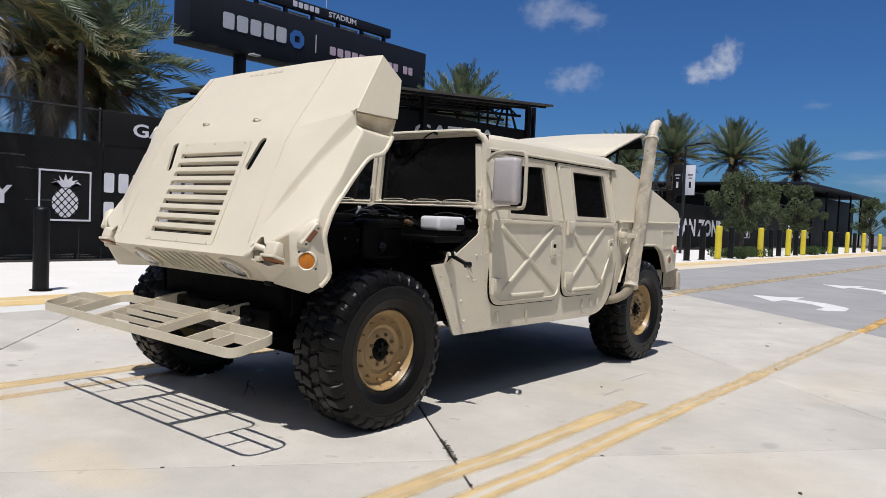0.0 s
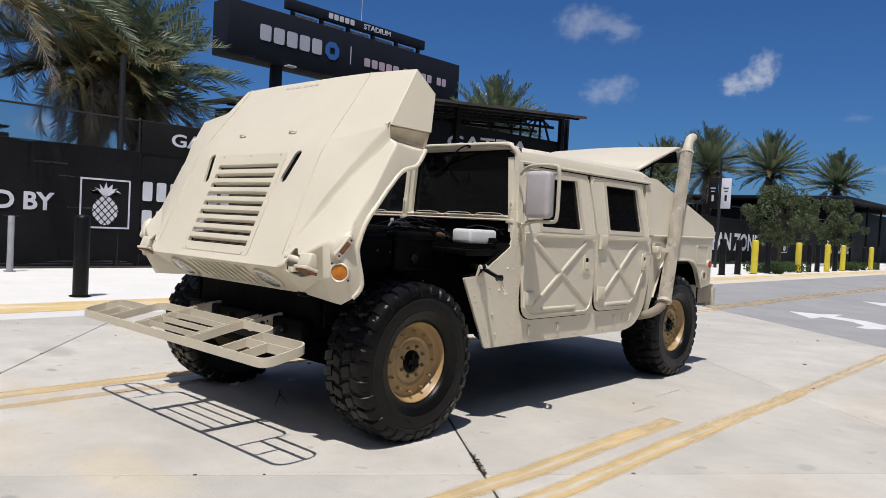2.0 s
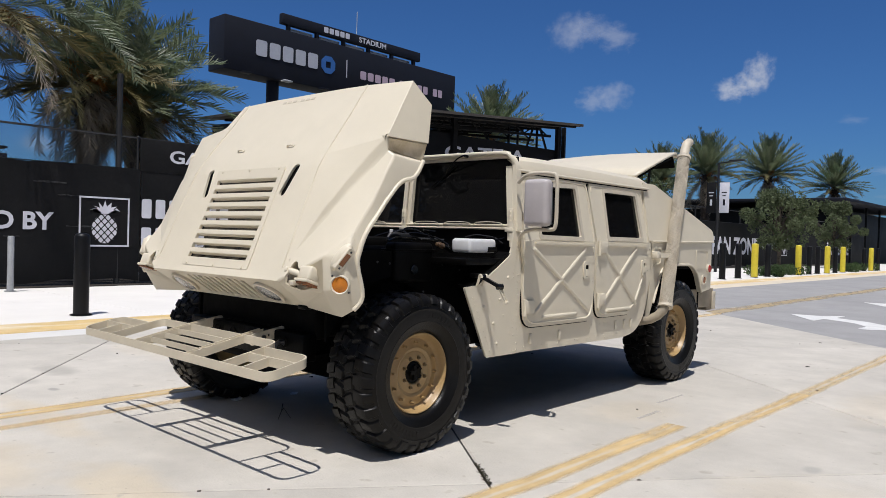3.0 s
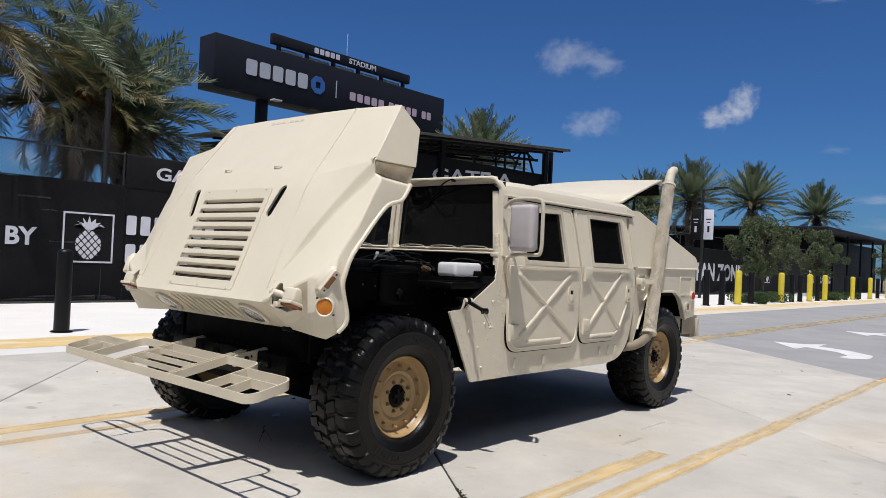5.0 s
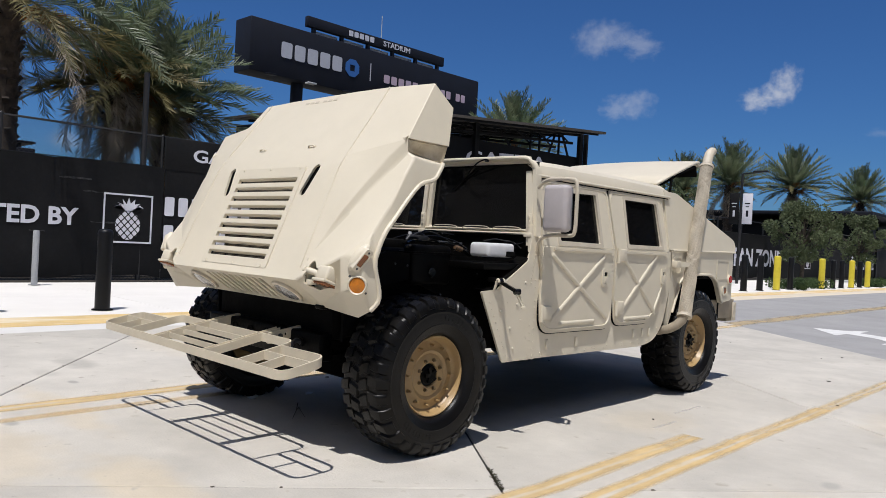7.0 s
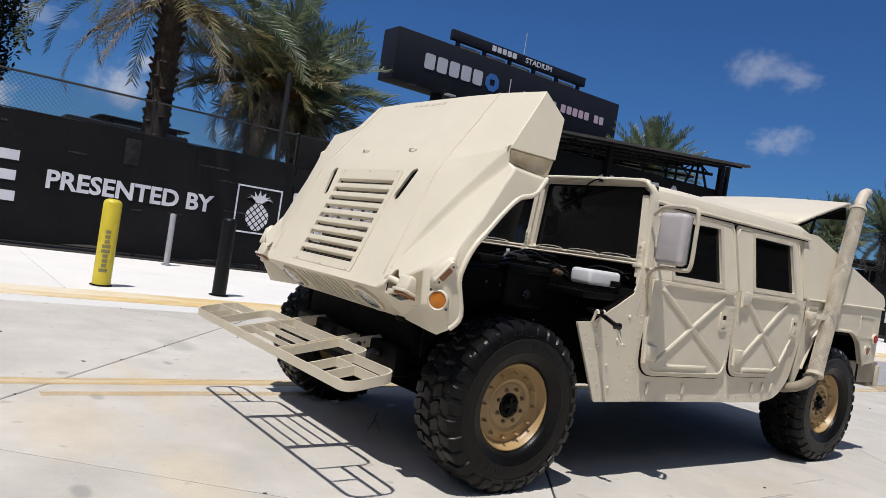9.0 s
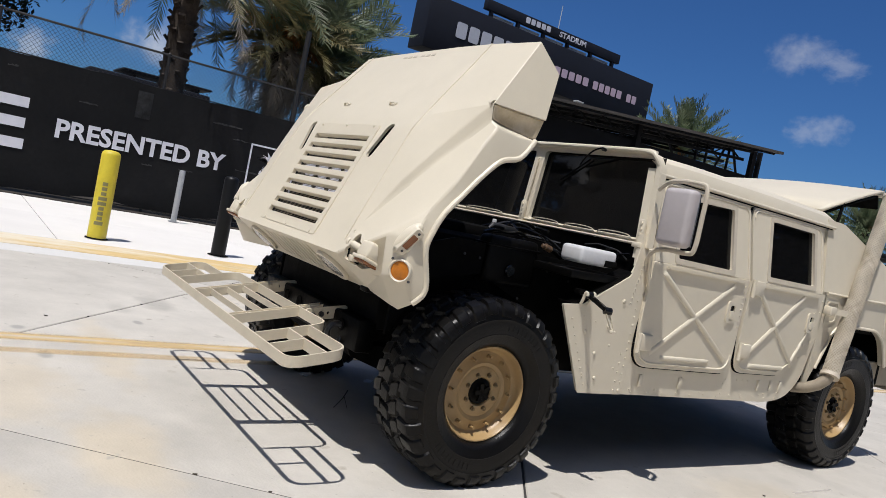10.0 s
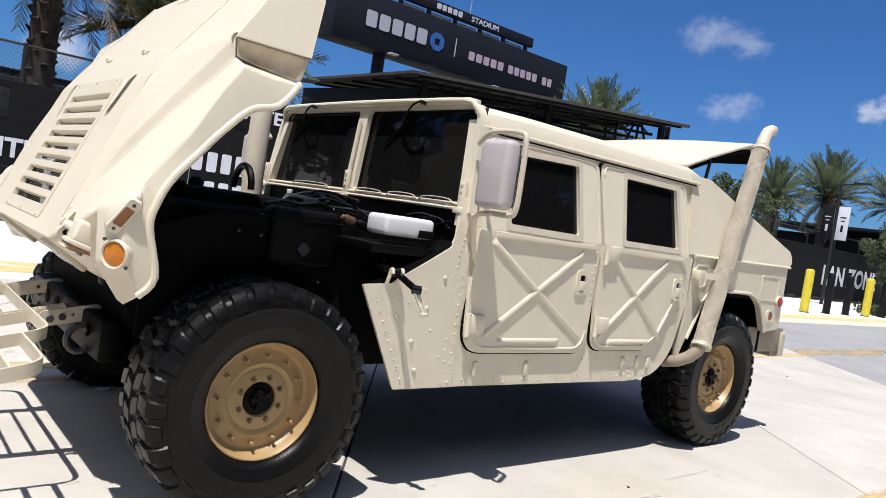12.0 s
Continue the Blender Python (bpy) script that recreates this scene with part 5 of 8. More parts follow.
def build_hood():
    P = dict(
        nb0=(0, -0.51, 0.82), nt0=(0, -0.735, 0.972), lb0=(0, -0.70, 1.03), lt0=(0, -0.467, 1.60), m0=(0, -0.364, 1.749), k0=(0, -0.225, 1.93), t0=(0, -0.085, 2.125),
        nb1=(0.33, -0.51, 0.82), nt1=(0.33, -0.735, 0.972), lb1=(0.33, -0.70, 1.03), lt1=(0.33, -0.467, 1.60), m1=(0.33, -0.364, 1.749), k1=(0.33, -0.225, 1.93), t1=(0.33, -0.085, 2.125),
        nb2=(0.65, -0.51, 0.82), nt2=(0.70, -0.735, 0.972), lb2=(0.69, -0.70, 1.04), lt2=(0.67, -0.462, 1.60), m2=(0.665, -0.36, 1.75), k2=(0.65, -0.222, 1.93), t2=(0.63, -0.08, 2.122),
        h0=(0, -0.419, 1.675), h1=(0.33, -0.419, 1.675), h2=(0.667, -0.415, 1.675), g1=(0.33, -0.553, 1.40), g2=(0.68, -0.55, 1.40),
        va=(0.775, -0.625, 1.20), rb=(0.975, -0.365, 1.66), rc=(0.90, -0.46, 1.51), rd=(0.83, -0.56, 1.345), vt=(1.055, -0.30, 1.695), vb=(0.985, -0.36, 1.59), vc=(0.915, -0.445, 1.467), vd=(0.857, -0.525, 1.345), plt=(1.06, -0.31, 1.76), tip=(1.02, -0.09, 2.10), upr=(1.085, 0.0, 1.97), lowr=(1.095, -0.03, 1.75),
        mid=(0.90, -0.215, 1.93),
        pl=(1.095, -0.28, 1.66), r1=(1.097, -0.35, 1.555), r2=(1.09, -0.435, 1.40), sh=(1.08, -0.535, 1.25), pb=(1.09, -0.16, 1.648), ft=(1.085, -0.05, 1.65),
        a0=(1.10, -0.13, 1.555), a1=(1.10, -0.23, 1.52), a2=(1.10, -0.32, 1.43), a3=(1.10, -0.40, 1.33), a4=(1.10, -0.47, 1.24), a5=(1.10, -0.51, 1.15), al=(1.095, -0.52, 1.07),
        fa=(0.985, -0.655, 1.12), fb=(0.985, -0.65, 0.93), fc=(0.95, -0.555, 0.805), fo=(1.085, -0.60, 0.96), fo2=(1.09, -0.60, 1.10), br1=(1.015, -0.553, 0.80), br2=(1.078, -0.525, 0.84), bo=(1.10, -0.485, 0.91),
        q1=(0.985, -0.29, 1.765), q2=(1.0, -0.04, 1.755), q3=(1.0, -0.05, 1.655), q4=(0.985, -0.285, 1.695),
    )
    F = ["nt0 nt1 lb1 lb0", "nt1 nt2 lb2 lb1", "lb1 lb2 g2 g1", "g1 g2 lt2 lt1", "lt0 lt1 h1 h0", "lt1 lt2 h2 h1", "h0 h1 m1 m0", "h1 h2 m2 m1", "m0 m1 k1 k0", "m1 m2 k2 k1", "k0 k1 t1 t0", "k1 k2 t2 t1",
         "k2 mid tip t2", "m2 plt mid k2", "mid plt tip", "h2 plt m2", "h2 rb plt", "lt2 rc rb h2", "g2 rd rc lt2", "lb2 va rd g2", "nt2 va lb2", "plt rb vb vt", "rb rc vc vb", "rc rd vd vc", "rd va vd", "plt vt q4 q1",
         "tip plt lowr upr", "plt q1 q2 lowr", "q1 q4 q3 q2", "q4 vt pl pb ft q3",
         "vt vb r1 pl", "vb vc r2 r1", "vc vd sh r2", "vd va sh", "nt2 fa sh va", "nt2 nb2 fb fa", "nb2 fc fb", "fa fo2 sh", "fa fb fo fo2", "fo2 al sh", "fo2 fo al", "fo bo al", "fb fc br1 br2 fo", "br2 bo fo",
         "pb a0 ft", "pl a1 a0 pb", "r1 a2 a1 pl", "r2 a3 a2 r1", "sh a4 a3 r2", "sh a5 a4", "sh al a5"]
    right = dict(tip=(0.735, -0.205, 1.95), upr=(1.0, -0.235, 1.90), lowr=(1.045, -0.265, 1.79), mid=(0.75, -0.235, 1.905), t2=(0.69, -0.08, 2.12), plt=(1.05, -0.30, 1.745), q2=(1.0, -0.24, 1.72), q3=(1.0, -0.2, 1.655),
                 r1=(1.06, -0.365, 1.57), r2=(1.06, -0.435, 1.42), sh=(1.06, -0.51, 1.26))
    bm = bmesh.new()
    verts = {}

    def v(n, s):
        p = right.get(n, P[n]) if s < 0 else P[n]
        key = tuple(round(c, 4) for c in (p[0] * s, p[1], p[2]))
        if key not in verts:
            verts[key] = bm.verts.new(key)
        return verts[key]

    for s in (1, -1):
        for f in F:
            vs = [v(n, s) for n in f.split()]
            if len(set(vs)) > 2:
                bm.faces.new(vs if s > 0 else vs[::-1])
    # the opening behind the louvre panel stays free
    hood = part("hood", bm, TAN, truck, "tilted-open tan hood with louvred panel", angle=12)
    soften(hood, [P[n] for n in ("plt", "q1", "q4")])
    add_mods(hood, 0.014, 0.019, 3, 14)
    hood.modifiers["bevel"].limit_method = "WEIGHT"
    cut(hood)
    for s in (1, -1):
        bm = bmesh.new()
        tube(bm, [(P[n][0] * s, P[n][1] - 0.002, P[n][2] + 0.001) for n in ("lb2", "lt2", "m2", "k2", "t2")], 0.0035, 6)
        part("seam_bead", bm, TAN, hood)
        bm = bmesh.new()
        lip = [P[n] for n in ("ft", "a0", "a1", "a2", "a3", "a4", "a5", "al", "bo", "br2")]
        fine = []
        for i in range(len(lip) - 1):
            p0, p1, p2, p3 = (Vector(lip[max(0, min(len(lip) - 1, i + j))]) for j in (-1, 0, 1, 2))
            for k in range(4):
                u = k / 4
                fine.append(0.5 * (2 * p1 + (p2 - p0) * u + (2 * p0 - 5 * p1 + 4 * p2 - p3) * u * u + (3 * p1 - p0 - 3 * p2 + p3) * u ** 3))
        fine.append(Vector(lip[-1]))
        tube(bm, [(q.x * s - 0.004 * s, q.y - 0.004, q.z) for q in fine], 0.0135, 10)
        part("rolled_lip", bm, TAN, hood)
    return hood


hood = build_hood()


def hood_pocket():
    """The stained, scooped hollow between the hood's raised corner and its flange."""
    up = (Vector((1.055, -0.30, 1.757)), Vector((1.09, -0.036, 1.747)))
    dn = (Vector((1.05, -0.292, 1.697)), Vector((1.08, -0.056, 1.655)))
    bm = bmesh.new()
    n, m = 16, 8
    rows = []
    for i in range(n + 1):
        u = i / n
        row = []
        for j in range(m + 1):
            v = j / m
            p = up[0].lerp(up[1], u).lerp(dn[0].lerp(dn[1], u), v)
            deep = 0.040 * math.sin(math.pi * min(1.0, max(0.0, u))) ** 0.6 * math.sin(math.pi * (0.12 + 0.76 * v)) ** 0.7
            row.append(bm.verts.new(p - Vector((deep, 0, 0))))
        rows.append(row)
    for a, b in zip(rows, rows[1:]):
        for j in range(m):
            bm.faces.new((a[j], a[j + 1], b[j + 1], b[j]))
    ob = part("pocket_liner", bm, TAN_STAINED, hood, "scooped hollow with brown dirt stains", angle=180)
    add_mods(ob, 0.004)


hood_pocket()


def louvre_panel():
    z0, z1, w = 1.03, 1.60, 0.368
    a, b = Vector((0, hood_y(z0), z0)), Vector((0, hood_y(z1), z1))
    up = (b - a).normalized()
    out = Vector((1, 0, 0)).cross(up).normalized()
    if out.y > 0:
        out = -out
    L = (b - a).length
    at = lambda x, s: a + up * s + Vector((x, 0, 0)) + out * 0.006
    holes = []
    n = 9
    for k in range(n):
        s0 = L * (0.055 + 0.90 * k / n)
        s1 = s0 + L * 0.90 / n * 0.50
        holes.append([Vector((-0.325, s0)), Vector((0.325, s0)), Vector((0.325, s1)), Vector((-0.325, s1))])
    bm = bmesh.new()
    sheet(bm, rounded([(-w, -0.02), (w, -0.02), (w, L + 0.012), (-w, L + 0.012)], 0.015, 3), holes, at, 0.02, -out)
    panel = part("louvre_panel", bm, TAN, hood, "slotted vent panel")
    for k in range(n):
        s0 = L * (0.055 + 0.90 * k / n)
        s1 = s0 + L * 0.90 / n * 0.50
        bm = bmesh.new()
        q = [at(-0.325, s1) , at(0.325, s1), at(0.325, s1 - 0.004) - out * 0.03, at(-0.325, s1 - 0.004) - out * 0.03]
        sheet(bm, [Vector((0, 0)), Vector((1, 0)), Vector((1, 1)), Vector((0, 1))], (), lambda u, t: q[0].lerp(q[1], u).lerp(q[3].lerp(q[2], u), t), 0.003, up)
        part("slat", bm, TAN, panel)
    # fine wires strung behind the slots
    bm = bmesh.new()
    for k in range(80):
        t = 0.015 + k * (L - 0.03) / 79
        beam(bm, at(-0.33, t) - out * 0.034, at(0.33, t) - out * 0.034, 0.0025, 0.002, (0, -1, 0))
    tagged(part("vent_screen", bm, BUMPER, panel, "fine wire screen behind the slots"), kind="stuff")
    bolt = None
    for x in (-0.31, 0, 0.31):
        for s in (-0.008, L + 0.002):
            if bolt is None:
                bm = bmesh.new()
                disc(bm, (0, 0, 0), out, 0.007, 0.004, 10)
                bolt = part("screw", bm, TAN, panel)
                bolt.location = at(x, s)
            else:
                again(bolt, Matrix.Translation(at(x, s)), panel)
    # long dark finger slots and footman loops
    for s in (1, -1):
        # black sheet close behind the slot stands in for the shade inside the hood
        bm = bmesh.new()
        beam(bm, (0.400 * s, hood_y(1.38) + 0.017, 1.376), (0.482 * s, hood_y(1.64) + 0.017, 1.636), 0.11, 0.004, (0, -0.92, 0.38))
        part("slot_liner", bm, BLACK_MATT, hood)
        bm = bmesh.new()
        c = Vector((0.27 * s, hood_y(1.749), 1.749))
        tube(bm, [c + Vector((-0.03, -0.004, 0)), c + Vector((-0.02, -0.012, 0.006)), c + Vector((0.02, -0.012, 0.006)), c + Vector((0.03, -0.004, 0))], 0.0045, 6)
        disc(bm, c + Vector((-0.03, -0.002, 0)), (0, -0.8, 0.5), 0.009, 0.005, 8)
        disc(bm, c + Vector((0.03, -0.002, 0)), (0, -0.8, 0.5), 0.009, 0.005, 8)
        part("footman_loop", bm, TAN, hood)
    for k in range(6):
        x = -0.16 + k * 0.055 + (0.03 if k > 2 else 0)
        a = Vector((x, -0.117, 2.082))
        d = Vector((0, 0.14, 0.195)).normalized()
        bm = bmesh.new()
        beam(bm, a, a + d * 0.016, 0.036, 0.003, (0, -0.8, 0.57))
        part("data_strip", bm, TAN_DUSTY, hood)


louvre_panel()


def nose_lights():
    a, b = Vector((0, -0.735, 0.972)), Vector((0, -0.51, 0.82))
    down = (b - a).normalized()
    out = Vector((0, down.z, -down.y)).normalized()
    if out.z > 0:
        out = -out
    L = (b - a).length
    at = lambda x, s, o=0.0: a + down * s + Vector((x, 0, 0)) + out * o
    holes = [rounded([(x - 0.0205, L * 0.13), (x + 0.0205, L * 0.13), (x + 0.0205, L * 0.88), (x - 0.0205, L * 0.88)], 0.019, 4) for x in [-0.30 + k * 0.0667 for k in range(10)]]
    for s in (1, -1):
        holes.append([Vector((0.47 * s + 0.093 * math.cos(g), L * 0.5 + 0.093 * math.sin(g))) for g in [2 * math.pi * k / 28 for k in range(28)]])
    bm = bmesh.new()
    sheet(bm, [Vector(p) for p in ((-0.70, 0), (0.70, 0), (0.655, L), (-0.655, L))], holes, lambda x, t: at(x, t), 0.022, -out)
    nose = part("grille", bm, TAN, hood, "tan nose panel with upright slots")
    add_mods(nose, 0, 0.004, 2, 50)
    # back wall of the slots, in a slightly darker tan than the nose
    bm = bmesh.new()
    sheet(bm, [Vector(p) for p in ((-0.36, 0.01), (0.36, 0.01), (0.36, L - 0.01), (-0.36, L - 0.01))], (), lambda x, t: at(x, t, -0.030), 0.01, -out)
    part("grille_screen", bm, TAN_DUSTY, hood, "darker tan backing behind the slots")
    for s in (1, -1):
        c = at(0.47 * s, L * 0.5)
        bm = bmesh.new()
        q = out.to_track_quat("X", "Z").to_matrix().to_4x4()
        lathe(bm, [(0.088, -0.02), (0.10, 0.004), (0.10, 0.016), (0.09, 0.02), (0.086, 0.01), (0.086, -0.02)], 32, Matrix.Translation(c) @ q, True)
        ring = part("headlight", bm, TAN, hood, "round headlight in tan ring")
        bm = bmesh.new()
        lathe(bm, [(0.086, 0.008), (0.075, 0.016), (0.05, 0.022), (0.02, 0.026), (0.002, 0.027)], 32, Matrix.Translation(c) @ q)
        part("lens", bm, LENS, ring, "clear ribbed lens")
        bm = bmesh.new()
        lathe(bm, [(0.080, 0.012), (0.083, 0.018), (0.089, 0.018), (0.091, 0.012)], 32, Matrix.Translation(c) @ q, True)
        part("lens_seal", bm, TAN_DUSTY, ring)
        # recess with a hooded drop lamp
        bm = bmesh.new()
        box(bm, -0.115, 0.115, -0.006, 0.006, -0.105, 0.115, 0.003, Matrix.Translation((0.84 * s, -0.622, 1.02)))
        box(bm, -0.005, 0.005, -0.035, 0.03, -0.07, 0.07, 0.002, Matrix.Translation((0.728 * s, -0.65, 1.02)))
        part("lamp_recess", bm, TAN, hood, "back wall of the lamp recess")
        c = Vector((0.885 * s, -0.665, 1.0))
        d = Vector((-0.02 * s, -0.34, -0.94)).normalized()
        q = d.to_track_quat("X", "Z").to_matrix().to_4x4()
        bm = bmesh.new()
        box(bm, -0.052, 0.026, -0.052, 0.052, -0.046, 0.046, 0.014, Matrix.Translation(c) @ q, 3)
        box(bm, 0.020, 0.036, -0.060, 0.060, -0.054, 0.054, 0.006, Matrix.Translation(c) @ q, 2)
        lamp = part("drop_lamp", bm, TAN, hood, "hooded lamp hanging in the recess")
        bm = bmesh.new()
        box(bm, 0.030, 0.048, -0.050, 0.050, -0.045, 0.045, 0.008, Matrix.Translation(c) @ q, 2)
        part("lens", bm, AMBER_DIM, lamp, "brown amber lens")
        bm = bmesh.new()
        tube(bm, [(0.735 * s, -0.69, 1.03), (0.78 * s, -0.675, 1.02), (0.83 * s, -0.655, 1.0)], [0.017, 0.017, 0.016], 12)
        tube(bm, [(0.722 * s, -0.693, 1.033), (0.737 * s, -0.69, 1.03)], [0.021, 0.021], 12)
        part("lamp_bracket", bm, TAN, hood)
        bm = bmesh.new()
        box(bm, -0.022, 0.022, -0.02, 0.02, -0.014, 0.014, 0.005, Matrix.Translation((0.755 * s, -0.672, 0.965)))
        part("lamp_stop", bm, TAN, hood)
        # round amber side lamp and oval marker above it
        c = Vector((1.064 * s, -0.612, 0.972))
        d = Vector((0.62 * s, -0.78, -0.05)).normalized()
        q = d.to_track_quat("X", "Z").to_matrix().to_4x4()
        bm = bmesh.new()
        lathe(bm, [(0.050, -0.03), (0.051, 0.006), (0.046, 0.012), (0.041, 0.008), (0.040, -0.02)], 28, Matrix.Translation(c) @ q, True)
        ring = part("side_lamp", bm, TAN, hood, "round amber side lamp")
        bm = bmesh.new()
        lathe(bm, [(0.040, -0.01), (0.040, 0.004), (0.030, 0.008), (0.002, 0.009)], 28, Matrix.Translation(c) @ q)
        part("lens", bm, AMBER, ring, "bright amber lens")
        side_d = d
        c = Vector((1.075 * s, -0.605, 1.105))
        d = Vector((0.90 * s, -0.18, -0.34)).normalized()
        ux = Vector((0.5 * s, 0.55, 0.0)).normalized() * 0.3 + Vector((0.05 * s, 0.25, 0.9))
        ux = (ux - d * ux.dot(d)).normalized()
        uy = d.cross(ux).normalized()
        bm = bmesh.new()
        o = rounded([(-0.066, -0.022), (0.066, -0.022), (0.066, 0.022), (-0.066, 0.022)], 0.013, 4)
        i = rounded([(-0.036, -0.016), (0.034, -0.016), (0.034, 0.016), (-0.036, 0.016)], 0.006, 3)
        sheet(bm, o, [i], lambda u, t: c + ux * u + uy * t + d * 0.022, 0.04, -d)
        mk = part("marker_lamp", bm, TAN, hood, "small oblong marker lamp")
        add_mods(mk, 0, 0.006, 2, 50)
        bm = bmesh.new()
        bmesh.ops.create_uvsphere(bm, u_segments=20, v_segments=12, radius=1)
        bmesh.ops.transform(bm, matrix=Matrix.Translation(c - d * 0.022) @ Matrix((ux, uy, d)).transposed().to_4x4() @ Matrix.Diagonal((0.084, 0.034, 0.036, 1)), verts=bm.verts)
        part("housing", bm, TAN, mk)
        bm = bmesh.new()
        sheet(bm, i, (), lambda u, t: c + ux * u + uy * t + d * 0.018, 0.016, -d)
        part("lens", bm, AMBER_DIM, mk, "brown marker lens")
        for u in (-0.050, 0.049):
            bm = bmesh.new()
            disc(bm, c + ux * u + d * 0.0225, d, 0.006, 0.002, 10)
            part("screw", bm, DARK_METAL, mk)
        for g in (2.3, 5.6):
            bm = bmesh.new()
            up = Vector((0, 0, 1)) - side_d * side_d.z
            e = side_d.cross(up)
            disc(bm, Vector((1.064 * s, -0.612, 0.972)) + (e * -math.cos(g) * s + up * math.sin(g)) * 0.060 + side_d * 0.002, side_d, 0.006, 0.006, 10)
            part("screw", bm, DARK_METAL, ring)
    # latch knob at the middle of the nose
    bm = bmesh.new()
    box(bm, 0.60, 0.68, -0.53, -0.49, 0.805, 0.83, 0.008)
    part("hinge", bm, BLACK, hood)


nose_lights()


# cab
def side_x(z):
    """Outer face of the doors: upright below the sill, leaning in above."""
    return 1.063 if z < 1.22 else 1.063 - (z - 1.22) * 0.17


def build_cab():
    for s in (1, -1):
        lo = [(0.372, 0.925), (0.60, 0.48), (2.36, 0.465), (2.56, 0.50), (2.70, 0.63), (2.79, 0.95), (2.80, 1.23), (0.86, 1.23), (0.815, 1.12), (0.572, 0.972), (0.52, 0.936)]
        bm = bmesh.new()
        sheet(bm, rounded(lo, [0.012, 0.02, 0.2, 0.1, 0.08, 0.05, 0.0, 0.0, 0.01, 0.01, 0.01], 4), (), lambda y, z: Vector((1.045 * s, y, z)), 0.012, Vector((-s, 0, 0)))
        side = part("cab_side", bm, TAN, truck, "riveted tan lower cab side and rocker")
        # stepped flange along the rocker
        bm = bmesh.new()
        sheet(bm, rounded([(0.598, 0.477), (0.93, 0.477), (0.93, 1.12), (0.84, 1.27), (0.815, 1.122), (0.572, 0.975), (0.52, 0.939), (0.368, 0.928)], 0.008, 2), (), lambda y, z: Vector((1.051 * s, y, z)), 0.006, Vector((-s, 0, 0)))
        part("cowl_panel", bm, TAN, side)
        bm = bmesh.new()
        beam(bm, (1.034 * s, 0.875, 1.18), (1.013 * s, 0.885, 1.35), 0.036, 0.05, (0, 1, 0))
        part("hinge_pillar", bm, TAN, side)
        # upper side frame with door openings
        outer = [(0.86, 1.22), (2.80, 1.22), (2.86, 1.72), (0.93, 1.72)]
        h1 = rounded([(0.985, 1.25), (1.80, 1.25), (1.77, 1.655), (1.0, 1.655)], 0.04, 3)
        h2 = rounded([(1.90, 1.25), (2.70, 1.25), (2.66, 1.655), (1.86, 1.655)], 0.04, 3)
        bm = bmesh.new()
        sheet(bm, [Vector(p) for p in outer], [h1, h2], lambda y, z: Vector(((side_x(z) - 0.025) * s, y, z)), 0.05, Vector((-s, 0, 0)))
        part("upper_frame", bm, TAN, truck)
        rivets(side, s)
    bm = bmesh.new()
    box(bm, -1.0, 1.0, 0.9, 2.8, 0.5, 0.56, 0.01)
    part("cab_floor", bm, BLACK_MATT, truck)
    bm = bmesh.new()
    box(bm, -0.98, 0.98, 2.76, 2.80, 0.56, 1.70, 0.01)
    part("rear_bulkhead", bm, BLACK_MATT, truck)
    for x in (-0.6, 0.6):
        for y in (1.35, 2.15):
            bm = bmesh.new()
            box(bm, x - 0.25, x + 0.25, y - 0.05, y + 0.42, 0.62, 0.86, 0.05)
            box(bm, x - 0.25, x + 0.25, y + 0.34, y + 0.46, 0.8, 1.38, 0.05)
            part("seat", bm, BLACK_MATT, truck, "black padded seat")
    bm = bmesh.new()
    lathe(bm, [(0.19, -0.012), (0.205, 0), (0.19, 0.012), (0.178, 0)], 28, Matrix.Translation((0.55, 1.16, 1.22)) @ Matrix.Rotation(radians(60), 4, "X") @ Matrix.Rotation(radians(90), 4, "Y"), True)
    part("steering_wheel", bm, BLACK, truck)
    bm = bmesh.new()
    box(bm, -0.98, 0.98, 0.94, 1.02, 0.9, 1.26, 0.02)
    part("dashboard", bm, BLACK_MATT, truck)


RIVET = None


